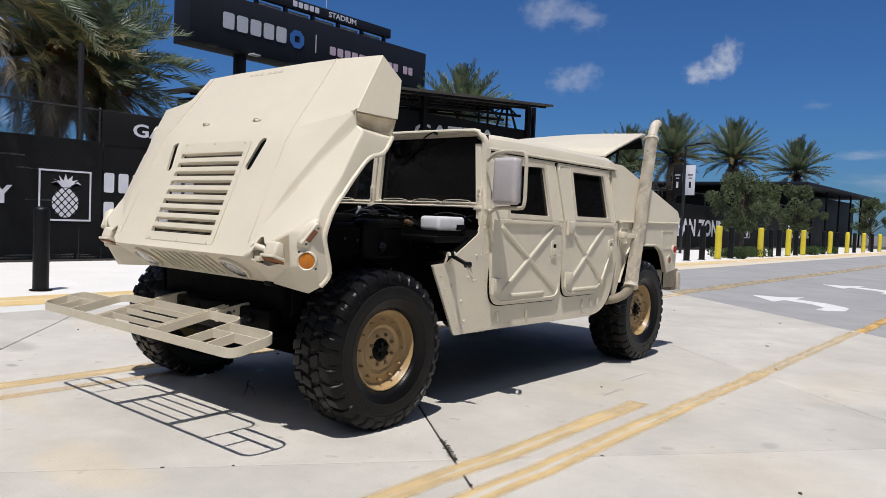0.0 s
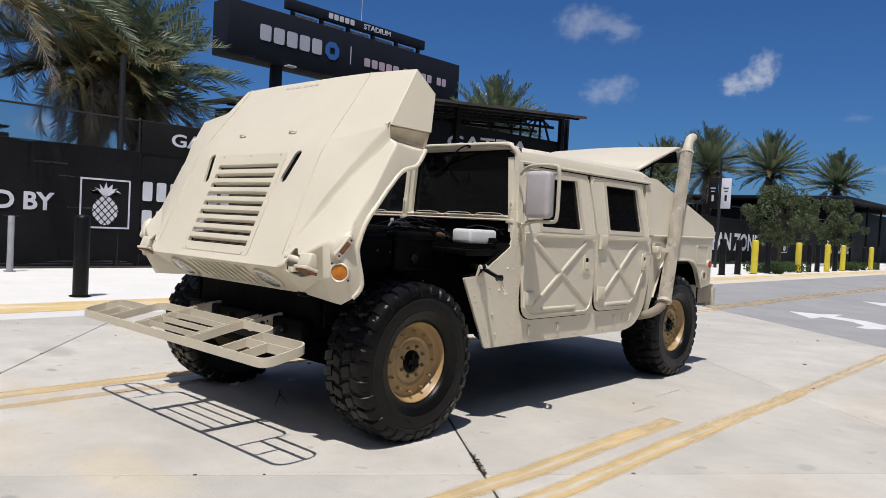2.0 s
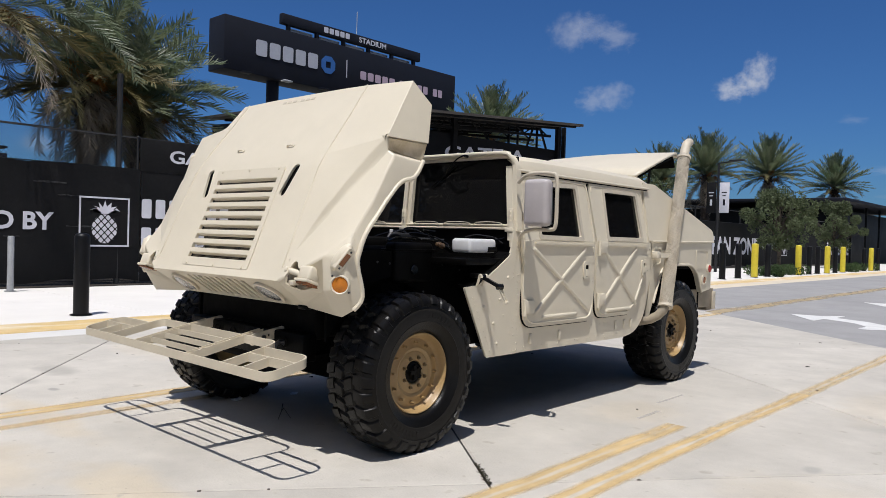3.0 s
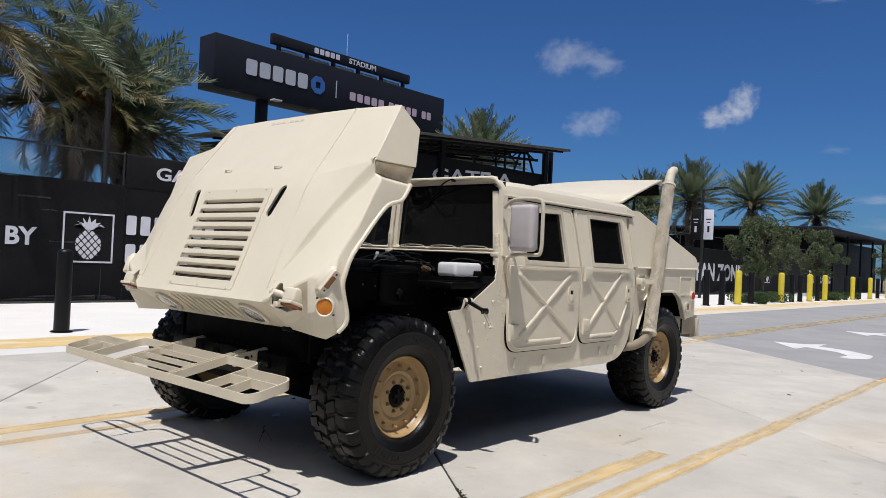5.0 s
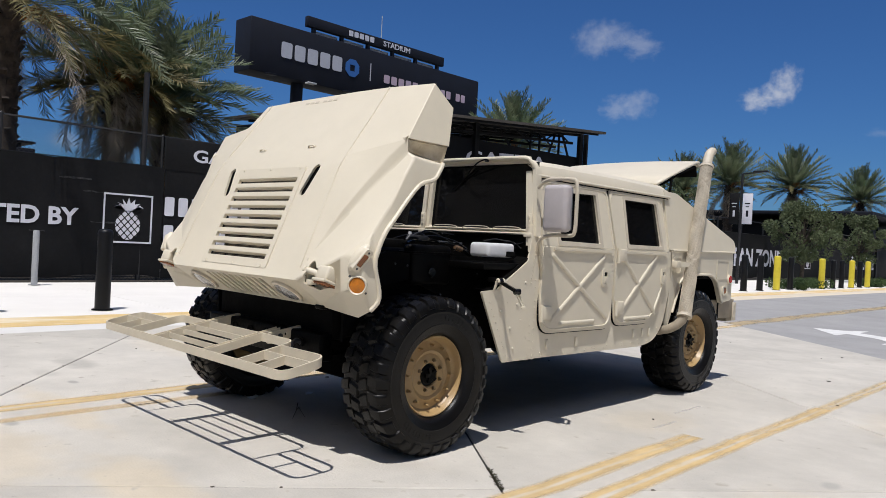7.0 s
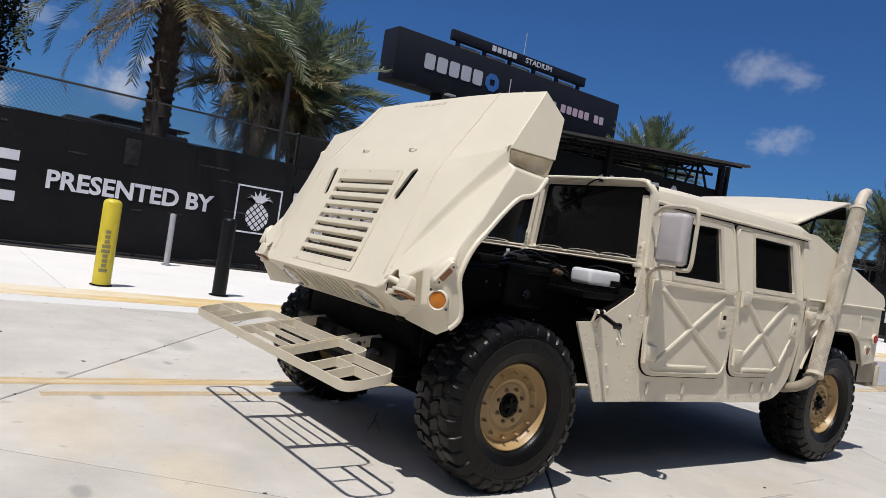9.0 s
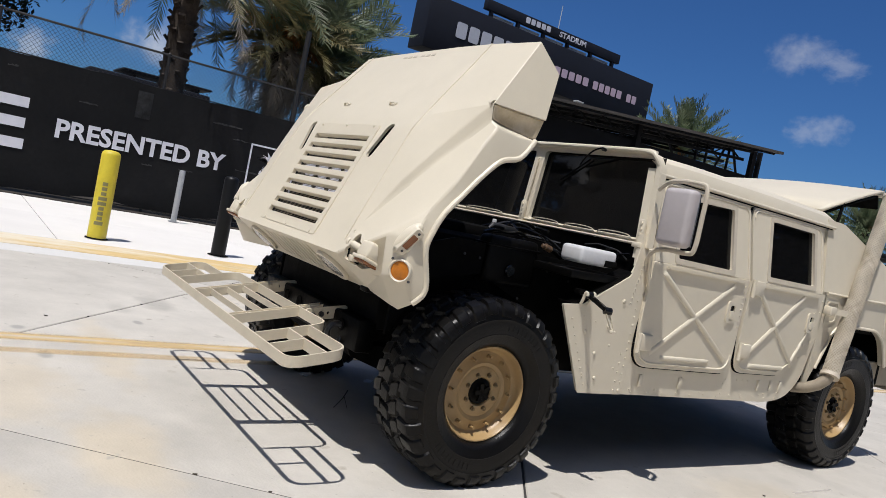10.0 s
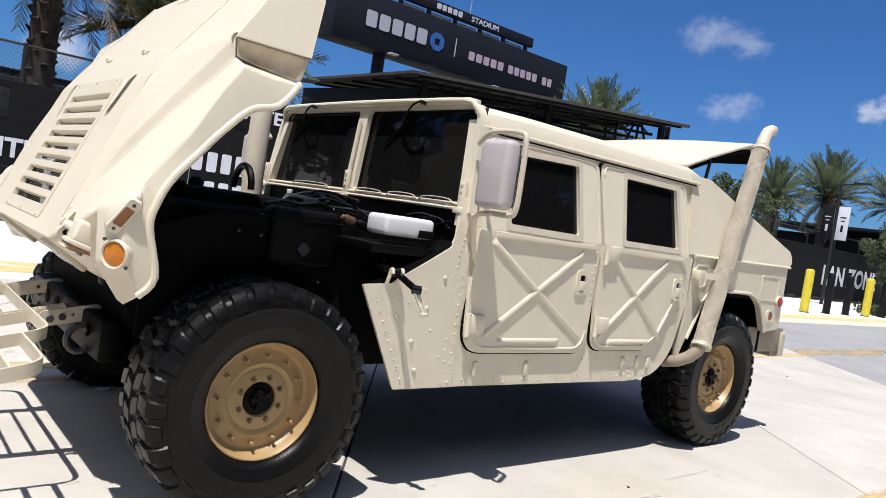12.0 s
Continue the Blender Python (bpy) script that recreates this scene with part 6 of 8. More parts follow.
def rivets(side, s):
    """Round rivet heads along the seams of the cab side."""
    global RIVET
    pts = []
    for k in range(12):
        pts.append((0.905, 0.50 + k * 0.045))
    for k in range(5):
        pts.append((0.865, 0.50 + k * 0.05))
    for k in range(9):
        pts.append((0.45 + 0.022 * k, 0.86 - 0.042 * k))
    for k in range(7):
        pts.append((1.0 + k * 0.21, 0.508))
    pts += [(0.56, 0.80), (0.72, 0.84), (0.66, 0.69), (0.70, 0.56), (0.60, 0.58), (0.80, 0.98), (0.53, 0.88), (0.62, 0.86), (0.70, 0.92), (0.76, 0.74), (0.83, 0.62)]
    pts += [(1.02 + 0.13 * k, 0.49 + 0.008 * (k % 2)) for k in range(12)]
    pts += [(1.84, 0.545), (1.84, 0.575), (1.86, 0.60), (2.30, 0.52), (2.46, 0.53), (2.60, 0.60), (2.72, 0.90), (2.74, 1.0), (2.755, 1.10), (2.76, 1.18)]
    pts += [(1.98, 0.60), (2.04, 0.60), (2.10, 0.60), (2.2, 0.60), (2.62, 0.78), (2.64, 0.86), (2.67, 0.95), (2.68, 1.03)]
    for k in range(10):
        pts.append((0.855 + 0.004 * k, 0.98 + k * 0.026))
    for y, z in pts:
        x = (1.051 if y < 0.93 else 1.045) * s
        if RIVET is None:
            bm = bmesh.new()
            lathe(bm, [(0.0075, 0), (0.0065, 0.003), (0.003, 0.0045)], 8)
            RIVET = part("rivet", bm, TAN, side)
            RIVET.matrix_basis = Matrix.Translation((x, y, z))
        else:
            m = Matrix.Translation((x, y, z)) @ (Matrix.Identity(4) if s > 0 else Matrix.Rotation(math.pi, 4, "Z"))
            again(RIVET, m @ Matrix.Scale(1.6 if (y, z) in ((0.56, 0.80), (0.72, 0.84), (0.66, 0.69), (0.70, 0.56), (0.80, 0.98)) else 0.78, 4), side)
    # stamped drain ribs low on the rocker
    for y in (1.07, 1.42, 2.22, 2.36, 2.47):
        bm = bmesh.new()
        box(bm, -0.008, 0.008, -0.016, 0.016, -0.035, 0.035, 0.007, Matrix.Translation((1.048 * s, y, 0.56 if y < 1.5 else 0.575)))
        part("drain_rib", bm, TAN, side)


build_cab()


def door(s, rear):
    if rear:
        lo = [(1.875, 1.225), (1.875, 0.65), (2.40, 0.65), (2.52, 0.72), (2.66, 1.0), (2.71, 1.225)]
        lr = [0, 0.10, 0.10, 0.12, 0.1, 0]
        up = [(1.875, 1.225), (2.71, 1.225), (2.665, 1.672), (1.835, 1.672)]
        win = [(2.06, 1.27), (2.585, 1.27), (2.555, 1.615), (2.06, 1.615)]
        x4 = ((1.96, 1.185), (2.48, 0.75), (1.965, 0.755), (2.465, 1.165))
        bar = (2.02, 2.42)
        handle, hinge_z = (2.625, 1.02), (0.79, 1.185)
        hy = 1.90
    else:
        lo = [(0.955, 1.225), (0.945, 0.64), (1.84, 0.635), (1.85, 1.225)]
        lr = [0, 0.13, 0.10, 0]
        up = [(0.955, 1.225), (1.85, 1.225), (1.812, 1.672), (0.975, 1.672)]
        win = [(1.15, 1.265), (1.66, 1.26), (1.64, 1.615), (1.17, 1.60)]
        x4 = ((1.09, 1.15), (1.73, 0.74), (1.10, 0.745), (1.68, 1.15))
        bar = (1.16, 1.62)
        handle, hinge_z = (1.725, 1.01), (0.78,)
        hy = 0.965
    bm = bmesh.new()
    sheet(bm, rounded(lo, lr, 6), (), lambda y, z: Vector((1.066 * s, y, z)), 0.03, Vector((-s, 0, 0)))
    d = part("door", bm, TAN, truck, "tan steel door with stamped cross brace")
    add_mods(d, 0, 0.006, 2, 50)
    bm = bmesh.new()
    sheet(bm, rounded(up, [0, 0, 0.06, 0.05], 5), [rounded(win, 0.012, 2)], lambda y, z: Vector(((side_x(z) + 0.003) * s, y, z)), 0.03, Vector((-s, 0, 0)))
    w = part("window_frame", bm, TAN, d)
    add_mods(w, 0, 0.004, 2, 50)
    bm = bmesh.new()
    grow = [(p[0] + (0.03 if p[0] > 0.5 * (win[0][0] + win[1][0]) else -0.03), p[1] + (0.03 if p[1] > 1.4 else -0.03)) for p in win]
    sheet(bm, rounded(grow, 0.02, 3), [rounded(win, 0.012, 2)], lambda y, z: Vector(((side_x(z) + 0.007) * s, y, z)), 0.01, Vector((-s, 0, 0)))
    part("window_trim", bm, TAN_DUSTY, d, "raised surround of the door window")
    bm = bmesh.new()
    sheet(bm, [Vector(p) for p in grow], (), lambda y, z: Vector(((side_x(z) - 0.014) * s, y, z)), 0.005, Vector((-s, 0, 0)))
    g = part("pane", bm, GLASS, d, "dark tinted glass")
    g.visible_shadow = False
    # gasket line round the door
    edge = rounded(lo, lr, 6)
    ring = [Vector((1.05 * s, p[0], p[1])) for p in edge[1:]] + [Vector(((side_x(p[1]) - 0.016) * s, p[0], p[1])) for p in rounded(up, [0, 0, 0.06, 0.05], 5)[1:]]
    bm = bmesh.new()
    tube(bm, ring + ring[:1], 0.0075, 6, False)
    part("seal", bm, BLACK_MATT, d)
    # bead pressed along the edge
    cy, cz = sum(p[0] for p in lo) / len(lo), 0.95
    inner = [Vector((1.0665 * s, p.x - 0.026 * (1 if p.x > cy else -1), max(p.y, 0.5) + (0.026 if p.y < 0.9 else 0.0))) for p in edge[1:-1]]
    bm = bmesh.new()
    tube(bm, inner, 0.0065, 8, False)
    part("edge_bead", bm, TAN, d)
    # folded edge of the upper frame
    uc = Vector((sum(p[0] for p in up) / 4, sum(p[1] for p in up) / 4))
    ring = []
    for q in rounded(up, [0, 0, 0.06, 0.05], 5):
        y, z = q.x - 0.020 * (1 if q.x > uc.x else -1), q.y - (0.020 if q.y > 1.4 else -0.004)
        ring.append(Vector(((side_x(z) + 0.004) * s, y, z)))
    bm = bmesh.new()
    tube(bm, ring[1:], 0.0055, 6, False)
    part("frame_bead", bm, TAN, d)
    # pressed ribs
    def rib(a, b, wd=0.05, lift=0.0, more=0.0):
        bm = bmesh.new()
        A, B = Vector((1.066 * s, *a)), Vector((1.066 * s, *b))
        dd = (B - A).normalized()
        A, B = A - dd * more, B + dd * more
        sd = dd.cross(Vector((s, 0, 0)))
        prof = ((-0.5, 0), (-0.42, 0.0065 + lift * 0.5), (-0.25, 0.0112 + lift), (0, 0.0125 + lift), (0.25, 0.0112 + lift), (0.42, 0.0065 + lift * 0.5), (0.5, 0))
        rows = [[bm.verts.new(p + sd * u * wd + Vector((h * s, 0, 0)) + dd * (e * 3.0 * h)) for u, h in prof] for p, e in ((A, 1), (B, -1))]
        for j in range(6):
            bm.faces.new((rows[0][j], rows[0][j + 1], rows[1][j + 1], rows[1][j]))
        bm.faces.new(rows[0])
        bm.faces.new(rows[1][::-1])
        r = part("brace_rib", bm, TAN, d, angle=60)
        return r

    rib(x4[0], x4[1], 0.031, 0, 0.05)
    rib(x4[2], x4[3], 0.031, 0.0008, 0.05)
    rib((bar[0], 0.70), (bar[1], 0.70), 0.028)
    if rear:
        rib((2.47, 0.72), (2.58, 0.90), 0.02)
    # flange under the window
    bm = bmesh.new()
    y0, y1 = up[0][0] + 0.03, up[1][0] - 0.05
    beam(bm, (1.07 * s, y0 + 0.08, 1.205), (1.07 * s, y1, 1.205), 0.012, 0.022, (s, 0, 0))
    part("belt_rib", bm, TAN, d)
    # small rivets down the rear edge
    if not rear:
        for k in range(8):
            again(RIVET, Matrix.Translation((1.066 * s, 1.822, 0.93 + 0.036 * k)) @ (Matrix.Identity(4) if s > 0 else Matrix.Rotation(math.pi, 4, "Z")) @ Matrix.Scale(0.9, 4), d)
    # handle in its plate
    bm = bmesh.new()
    y, z = handle
    o = rounded([(y - 0.045, z - 0.06), (y + 0.045, z - 0.06), (y + 0.045, z + 0.07), (y - 0.045, z + 0.07)], 0.02, 3)
    i = rounded([(y - 0.02, z - 0.042), (y + 0.025, z - 0.042), (y + 0.025, z + 0.045), (y - 0.02, z + 0.045)], 0.01, 3)
    sheet(bm, o, [i], lambda a, b: Vector((1.076 * s, a, b)), 0.012, Vector((-s, 0, 0)))
    part("handle", bm, TAN, d, "latch plate with paddle handle")
    # thin black plate stands in for the shaded hollow behind the paddle
    bm = bmesh.new()
    box(bm, 1.066 * s - 0.001, 1.066 * s + 0.001, y - 0.02, y + 0.025, z - 0.042, z + 0.045, 0)
    part("latch_recess", bm, BLACK, d)
    bm = bmesh.new()
    box(bm, -0.008, 0.008, -0.020, 0.020, -0.028, 0.026, 0.006, Matrix.Translation((1.072 * s, y + 0.0025, z - 0.012)))
    part("paddle", bm, TAN, d)
    for z in hinge_z:
        bm = bmesh.new()
        box(bm, -0.014, 0.014, -0.055, 0.04, -0.045, 0.045, 0.008, Matrix.Translation((1.076 * s, hy + 0.05, z)))
        tube(bm, [(1.08 * s, hy - 0.012, z - 0.06), (1.08 * s, hy - 0.012, z + 0.05)], 0.013, 10)
        part("hinge", bm, TAN, d)
    return d


for s in (1, -1):
    for rear in (False, True):
        door(s, rear)


def windshield():
    outer = [(-1.03, 1.295), (1.03, 1.295), (0.988, 1.804), (-0.988, 1.804)]
    panes = [[(0.045, 1.328), (0.992, 1.328), (0.962, 1.774), (0.045, 1.774)], [(-0.045, 1.328), (-0.992, 1.328), (-0.962, 1.774), (-0.045, 1.774)]]
    lean = lambda z: 0.885 + (z - 1.31) * 0.09
    bm = bmesh.new()
    sheet(bm, rounded(outer, [0.01, 0.01, 0.11, 0.11], 6), [rounded(p, [0.02, 0.03, 0.07, 0.03], 5) for p in panes], lambda x, z: Vector((x, lean(z), z)), 0.055, Vector((0, 1, 0)))
    f = part("windshield_frame", bm, TAN, truck, "upright two-pane windshield frame")
    add_mods(f, 0, 0.006, 2, 50)
    for p in panes:
        bm = bmesh.new()
        c = Vector((sum(q[0] for q in p) / 4, sum(q[1] for q in p) / 4))
        sheet(bm, [c + (Vector(q) - c) * 1.04 for q in p], (), lambda x, z: Vector((x, lean(z) + 0.038, z)), 0.006, Vector((0, 1, 0)))
        g = part("pane", bm, GLASS, f, "dark tinted windshield pane")
        g.visible_shadow = False
        bm = bmesh.new()
        ring = [Vector((q.x, lean(q.y) + 0.036, q.y)) for q in rounded(p, [0.02, 0.03, 0.07, 0.03], 5)]
        tube(bm, ring + ring[:1], 0.009, 6, False)
        part("seal", bm, BLACK_MATT, f)
    # lower channel, hinge brackets
    for z, r in ((1.318, 0.007), (1.298, 0.008)):
        bm = bmesh.new()
        tube(bm, [(-1.03, lean(z) - 0.006, z), (1.03, lean(z) - 0.006, z)], r, 8)
        part("sill_bead", bm, TAN, f)
    for x0, x1 in ((-0.62, -0.20), (0.10, 0.36), (0.40, 0.66), (0.68, 0.94)):
        bm = bmesh.new()
        tube(bm, smooth([(x0, 0.872, 1.318), (x0 + 0.03, 0.868, 1.336), ((x0 + x1) / 2, 0.868, 1.341), (x1 - 0.03, 0.868, 1.336), (x1, 0.872, 1.318)]), 0.003, 6)
        part("sill_wire", bm, TAN_DUSTY, f)
    for x in (0.0, 1.0, -1.0):
        bm = bmesh.new()
        box(bm, x - 0.02, x + 0.02, 0.862, 0.884, 1.29, 1.43, 0.005)
        box(bm, x - 0.032, x + 0.032, 0.85, 0.88, 1.275, 1.305, 0.006)
        for z in (1.35, 1.38, 1.41):
            disc(bm, (x, 0.862, z), (0, -1, 0), 0.008, 0.005, 8)
        part("fold_bracket", bm, TAN, f)
    bm = bmesh.new()
    beam(bm, (0, 0.874, 1.36), (0, 0.906, 1.72), 0.026, 0.010, (0, -1, 0))
    part("centre_strap", bm, TAN, f)
    for x, e in ((0.59, -0.21), (-0.50, -0.20)):
        bm = bmesh.new()
        disc(bm, (x, 0.895, 1.797), (0, -1, 0), 0.010, 0.03, 14, 0.003)
        w = part("wiper", bm, DARK_METAL, f, "black wiper hanging from the header")
        bm = bmesh.new()
        tube(bm, smooth([(x + 0.02, 0.874, 1.795), (x - 0.005, 0.868, 1.803), (x + e * 0.35, 0.870, 1.782), (x + e * 0.75, 0.900, 1.742), (x + e * 1.05, 0.932, 1.705)]), 0.0055, 8)
        part("arm", bm, BLACK, w)
        bm = bmesh.new()
        beam(bm, (x + e * 0.75, 0.949, 1.745), (x + e * 1.75, 0.937, 1.60), 0.006, 0.010, (0, -1, 0))
        part("blade", bm, BLACK, w)


windshield()


def roof():
    bm = bmesh.new()
    prof = [(-0.985, 1.668), (-0.985, 1.70), (-0.955, 1.765), (-0.90, 1.80), (-0.6, 1.825), (0, 1.84), (0.6, 1.825), (0.90, 1.80), (0.955, 1.765), (0.985, 1.70), (0.985, 1.668)]
    rows = []
    for y, sx, dz in ((0.958, 0.97, -0.022), (0.963, 0.982, -0.010), (0.985, 0.995, -0.002), (1.3, 1.0, 0.004), (2.0, 1.0, 0.004), (2.80, 1.0, -0.01), (2.92, 0.985, -0.03), (2.95, 0.97, -0.05)):
        rows.append([bm.verts.new((x * sx, y, z + (dz if z > 1.69 else 0))) for x, z in prof])
    for a, b in zip(rows, rows[1:]):
        for j in range(len(prof) - 1):
            bm.faces.new((a[j], a[j + 1], b[j + 1], b[j]))
    bm.faces.new(rows[-1])
    r = part("roof", bm, TAN, truck, "smooth tan hard roof", angle=30)
    bm = bmesh.new()
    edge = smooth([(-0.975, 0.935, 1.735), (-0.952, 0.918, 1.778), (-0.88, 0.912, 1.806), (-0.5, 0.910, 1.813), (0, 0.910, 1.816), (0.5, 0.910, 1.813), (0.88, 0.912, 1.806), (0.952, 0.918, 1.778), (0.975, 0.935, 1.735)])
    tube(bm, edge, 0.0145, 10)
    part("front_edge", bm, TAN, r)
    bm = bmesh.new()
    box(bm, -0.90, 0.90, 0.915, 0.99, 1.796, 1.824, 0.006)
    part("front_flange", bm, TAN, r)
    for s in (1, -1):
        bm = bmesh.new()
        tube(bm, [(0.992 * s, 0.93, 1.69), (0.995 * s, 1.5, 1.69), (0.995 * s, 2.80, 1.69)], 0.010, 8)
        part("drip_rail", bm, TAN, r)
        # thin black tube draws the shadow line under the roof edge
        bm = bmesh.new()
        tube(bm, [(0.986 * s, 0.95, 1.674), (0.988 * s, 2.0, 1.674), (0.988 * s, 2.78, 1.676)], 0.0045, 6)
        part("roof_seal", bm, BLACK_MATT, r)
        bm = bmesh.new()
        beam(bm, (0.985 * s, 0.945, 1.69), (1.035 * s, 0.905, 1.28), 0.035, 0.05, (0, 1, 0))
        part("corner_post", bm, TAN, truck)


roof()


def rear_body():
    for s in (1, -1):
        lo = [(2.785, 1.25), (4.06, 1.255), (4.06, 0.80), (3.84, 0.775), (3.80, 0.85), (3.73, 0.97), (3.60, 1.04), (3.10, 1.045), (2.99, 1.0), (2.785, 0.60)]
        bm = bmesh.new()
        sheet(bm, rounded(lo, [0, 0.03, 0.03, 0.02, 0.04, 0.08, 0.08, 0.08, 0.06, 0.01], 4), (), lambda y, z: Vector((1.045 * s, y, z)), 0.04, Vector((-s, 0, 0)))
        q = part("quarter_panel", bm, TAN, truck, "tan rear quarter panel with square wheel arch")
        add_mods(q, 0, 0.008, 2, 50)
        bm = bmesh.new()
        ring = [Vector((1.047 * s, y, z)) for y, z in [(p.x, p.y) for p in rounded([(3.84, 0.775), (3.80, 0.85), (3.73, 0.97), (3.60, 1.04), (3.10, 1.045), (2.99, 1.0), (2.85, 0.72)], [0, 0.04, 0.08, 0.08, 0.08, 0.06, 0], 4)]]
        tube(bm, ring, 0.012, 8)
        part("arch_lip", bm, TAN, q)
        bm = bmesh.new()
        up = [(2.74, 1.25), (4.06, 1.255), (4.12, 1.29), (4.10, 1.37), (2.96, 1.74), (2.74, 1.74)]
        sheet(bm, rounded(up, [0, 0.02, 0.04, 0.20, 0.03, 0.0], 7), (), lambda y, z: Vector(((1.048 - (z - 1.25) * 0.155) * s, y, z)), 0.03, Vector((-s, 0, 0)))
        c = part("slant_side", bm, TAN, truck, "sloping tan side of the rear cargo cover")
        add_mods(c, 0, 0.012, 2, 50)
        bm = bmesh.new()
        tube(bm, [(1.05 * s, 2.80, 1.245), (1.05 * s, 3.4, 1.25), (1.05 * s, 4.08, 1.258)], 0.009, 8)
        part("belt_seam", bm, TAN, q)
        # fuel door, lamps
        bm = bmesh.new()
        o = rounded([(3.70, 1.0), (3.96, 1.0), (3.96, 1.18), (3.70, 1.18)], 0.015, 3)
        i = rounded([(3.71, 1.01), (3.95, 1.01), (3.95, 1.17), (3.71, 1.17)], 0.012, 3)
        sheet(bm, o, [i], lambda y, z: Vector((1.05 * s, y, z)), 0.006, Vector((-s, 0, 0)))
        part("stamped_panel", bm, TAN, q)
        bm = bmesh.new()
        o = rounded([(2.83, 1.03), (2.98, 1.05), (2.98, 1.20), (2.83, 1.20)], 0.03, 3)
        i = rounded([(2.845, 1.045), (2.965, 1.065), (2.965, 1.185), (2.845, 1.185)], 0.02, 3)
        sheet(bm, o, [i], lambda y, z: Vector((1.05 * s, y, z)), 0.006, Vector((-s, 0, 0)))
        part("stamped_panel", bm, TAN, q)
        bm = bmesh.new()
        disc(bm, (1.04 * s, 3.985, 1.0), (s, 0, 0), 0.045, 0.022, 24, 0.006)
        l = part("tail_lamp", bm, TAN, q, "round red rear side lamp")
        bm = bmesh.new()
        disc(bm, (1.055 * s, 3.985, 1.0), (s, 0, 0), 0.036, 0.014, 24, 0.006)
        part("lens", bm, RED, l)
        bm = bmesh.new()
        o = rounded([(3.84, 0.845), (3.95, 0.845), (3.95, 0.94), (3.84, 0.94)], 0.04, 4)
        i = rounded([(3.865, 0.86), (3.93, 0.86), (3.93, 0.925), (3.865, 0.925)], 0.03, 4)
        sheet(bm, o, [i], lambda y, z: Vector((1.053 * s, y, z)), 0.02, Vector((-s, 0, 0)))
        part("tie_down_ring", bm, TAN, q, "recessed tie-down ring")
        bm = bmesh.new()
        disc(bm, (1.046 * s, 3.9, 0.893), (s, 0, 0), 0.03, 0.004, 16)
        part("recess_floor", bm, AMBER_DIM, q)
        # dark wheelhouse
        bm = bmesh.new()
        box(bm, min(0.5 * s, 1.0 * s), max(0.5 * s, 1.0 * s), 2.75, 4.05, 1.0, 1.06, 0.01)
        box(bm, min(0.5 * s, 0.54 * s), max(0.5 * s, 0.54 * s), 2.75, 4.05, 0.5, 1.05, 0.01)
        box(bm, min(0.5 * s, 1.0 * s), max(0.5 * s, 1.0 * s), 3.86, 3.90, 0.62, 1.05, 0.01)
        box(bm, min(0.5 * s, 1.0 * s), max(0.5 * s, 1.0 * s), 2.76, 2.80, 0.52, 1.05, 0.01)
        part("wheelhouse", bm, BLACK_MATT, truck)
    bm = bmesh.new()
    box(bm, -1.02, 1.02, 4.02, 4.06, 0.80, 1.25, 0.01)
    part("tailgate", bm, TAN, truck)
    # sloping black sheet under the raised hatch, standing in for the shaded opening
    bm = bmesh.new()
    sheet(bm, [Vector((-0.93, 2.92)), Vector((0.93, 2.92)), Vector((0.98, 4.06)), Vector((-0.98, 4.06))], (), lambda x, y: Vector((x, y, 1.70 - (y - 2.92) * 0.31)), 0.02, Vector((0, 0, -1)))
    part("cargo_opening", bm, BLACK_MATT, truck)
    # raised hatch with its dark lining
    bm = bmesh.new()
    rows = []
    for y, z, w, d in ((2.90, 1.825, 0.82, 0.03), (3.2, 1.93, 0.80, 0.04), (3.6, 2.055, 0.76, 0.05), (3.86, 2.13, 0.73, 0.05), (3.93, 2.135, 0.715, 0.07), (3.975, 2.10, 0.70, 0.05)):
        rows.append([bm.verts.new((x, y, z + 0.02 * (1 - (x / w) ** 2))) for x in (-w, -w * 0.95, -w * 0.4, 0, w * 0.4, w * 0.95, w)])
    for a, b in zip(rows, rows[1:]):
        for j in range(6):
            bm.faces.new((a[j], a[j + 1], b[j + 1], b[j]))
    h = part("hatch", bm, TAN, truck, "rear cargo hatch propped open", angle=40)
    add_mods(h, 0.02)
    bm = bmesh.new()
    rows = []
    for y, z, w in ((2.92, 1.795, 0.79), (3.6, 2.02, 0.73), (3.88, 2.09, 0.70), (3.965, 2.0, 0.68)):
        rows.append([bm.verts.new((x, y, z)) for x in (-w, 0, w)])
    for a, b in zip(rows, rows[1:]):
        for j in range(2):
            bm.faces.new((a[j], a[j + 1], b[j + 1], b[j]))
    l = part("hatch_lining", bm, BLACK_MATT, h, "black lining under the hatch")
    add_mods(l, 0.02)
    for s in (1, -1):
        bm = bmesh.new()
        tube(bm, [(0.80 * s, 3.15, 1.62), (0.79 * s, 3.22, 1.92)], 0.012, 8)
        part("gas_strut", bm, BLACK, h)
    # bumper
    bm = bmesh.new()
    box(bm, -0.98, 0.98, 4.14, 4.28, 0.58, 0.78, 0.012)
    b = part("rear_bumper", bm, BUMPER, truck, "dusty tan steel rear bumper")
    for s in (1, -1):
        bm = bmesh.new()
        box(bm, -0.02, 0.02, 3.72, 4.26, 0.60, 0.78, 0.008, Matrix.Translation((0.975 * s, 0, 0.02)))
        part("bumper_side", bm, BUMPER, b)
        bm = bmesh.new()
        for z in (0.615, 0.745):
            disc(bm, (0.985 * s, 4.25, z), (s, 0, 0), 0.022, 0.03, 12, 0.004)
        box(bm, -0.012, 0.012, -0.03, 0.03, -0.09, 0.09, 0.006, Matrix.Translation((1.0 * s, 4.25, 0.68)))
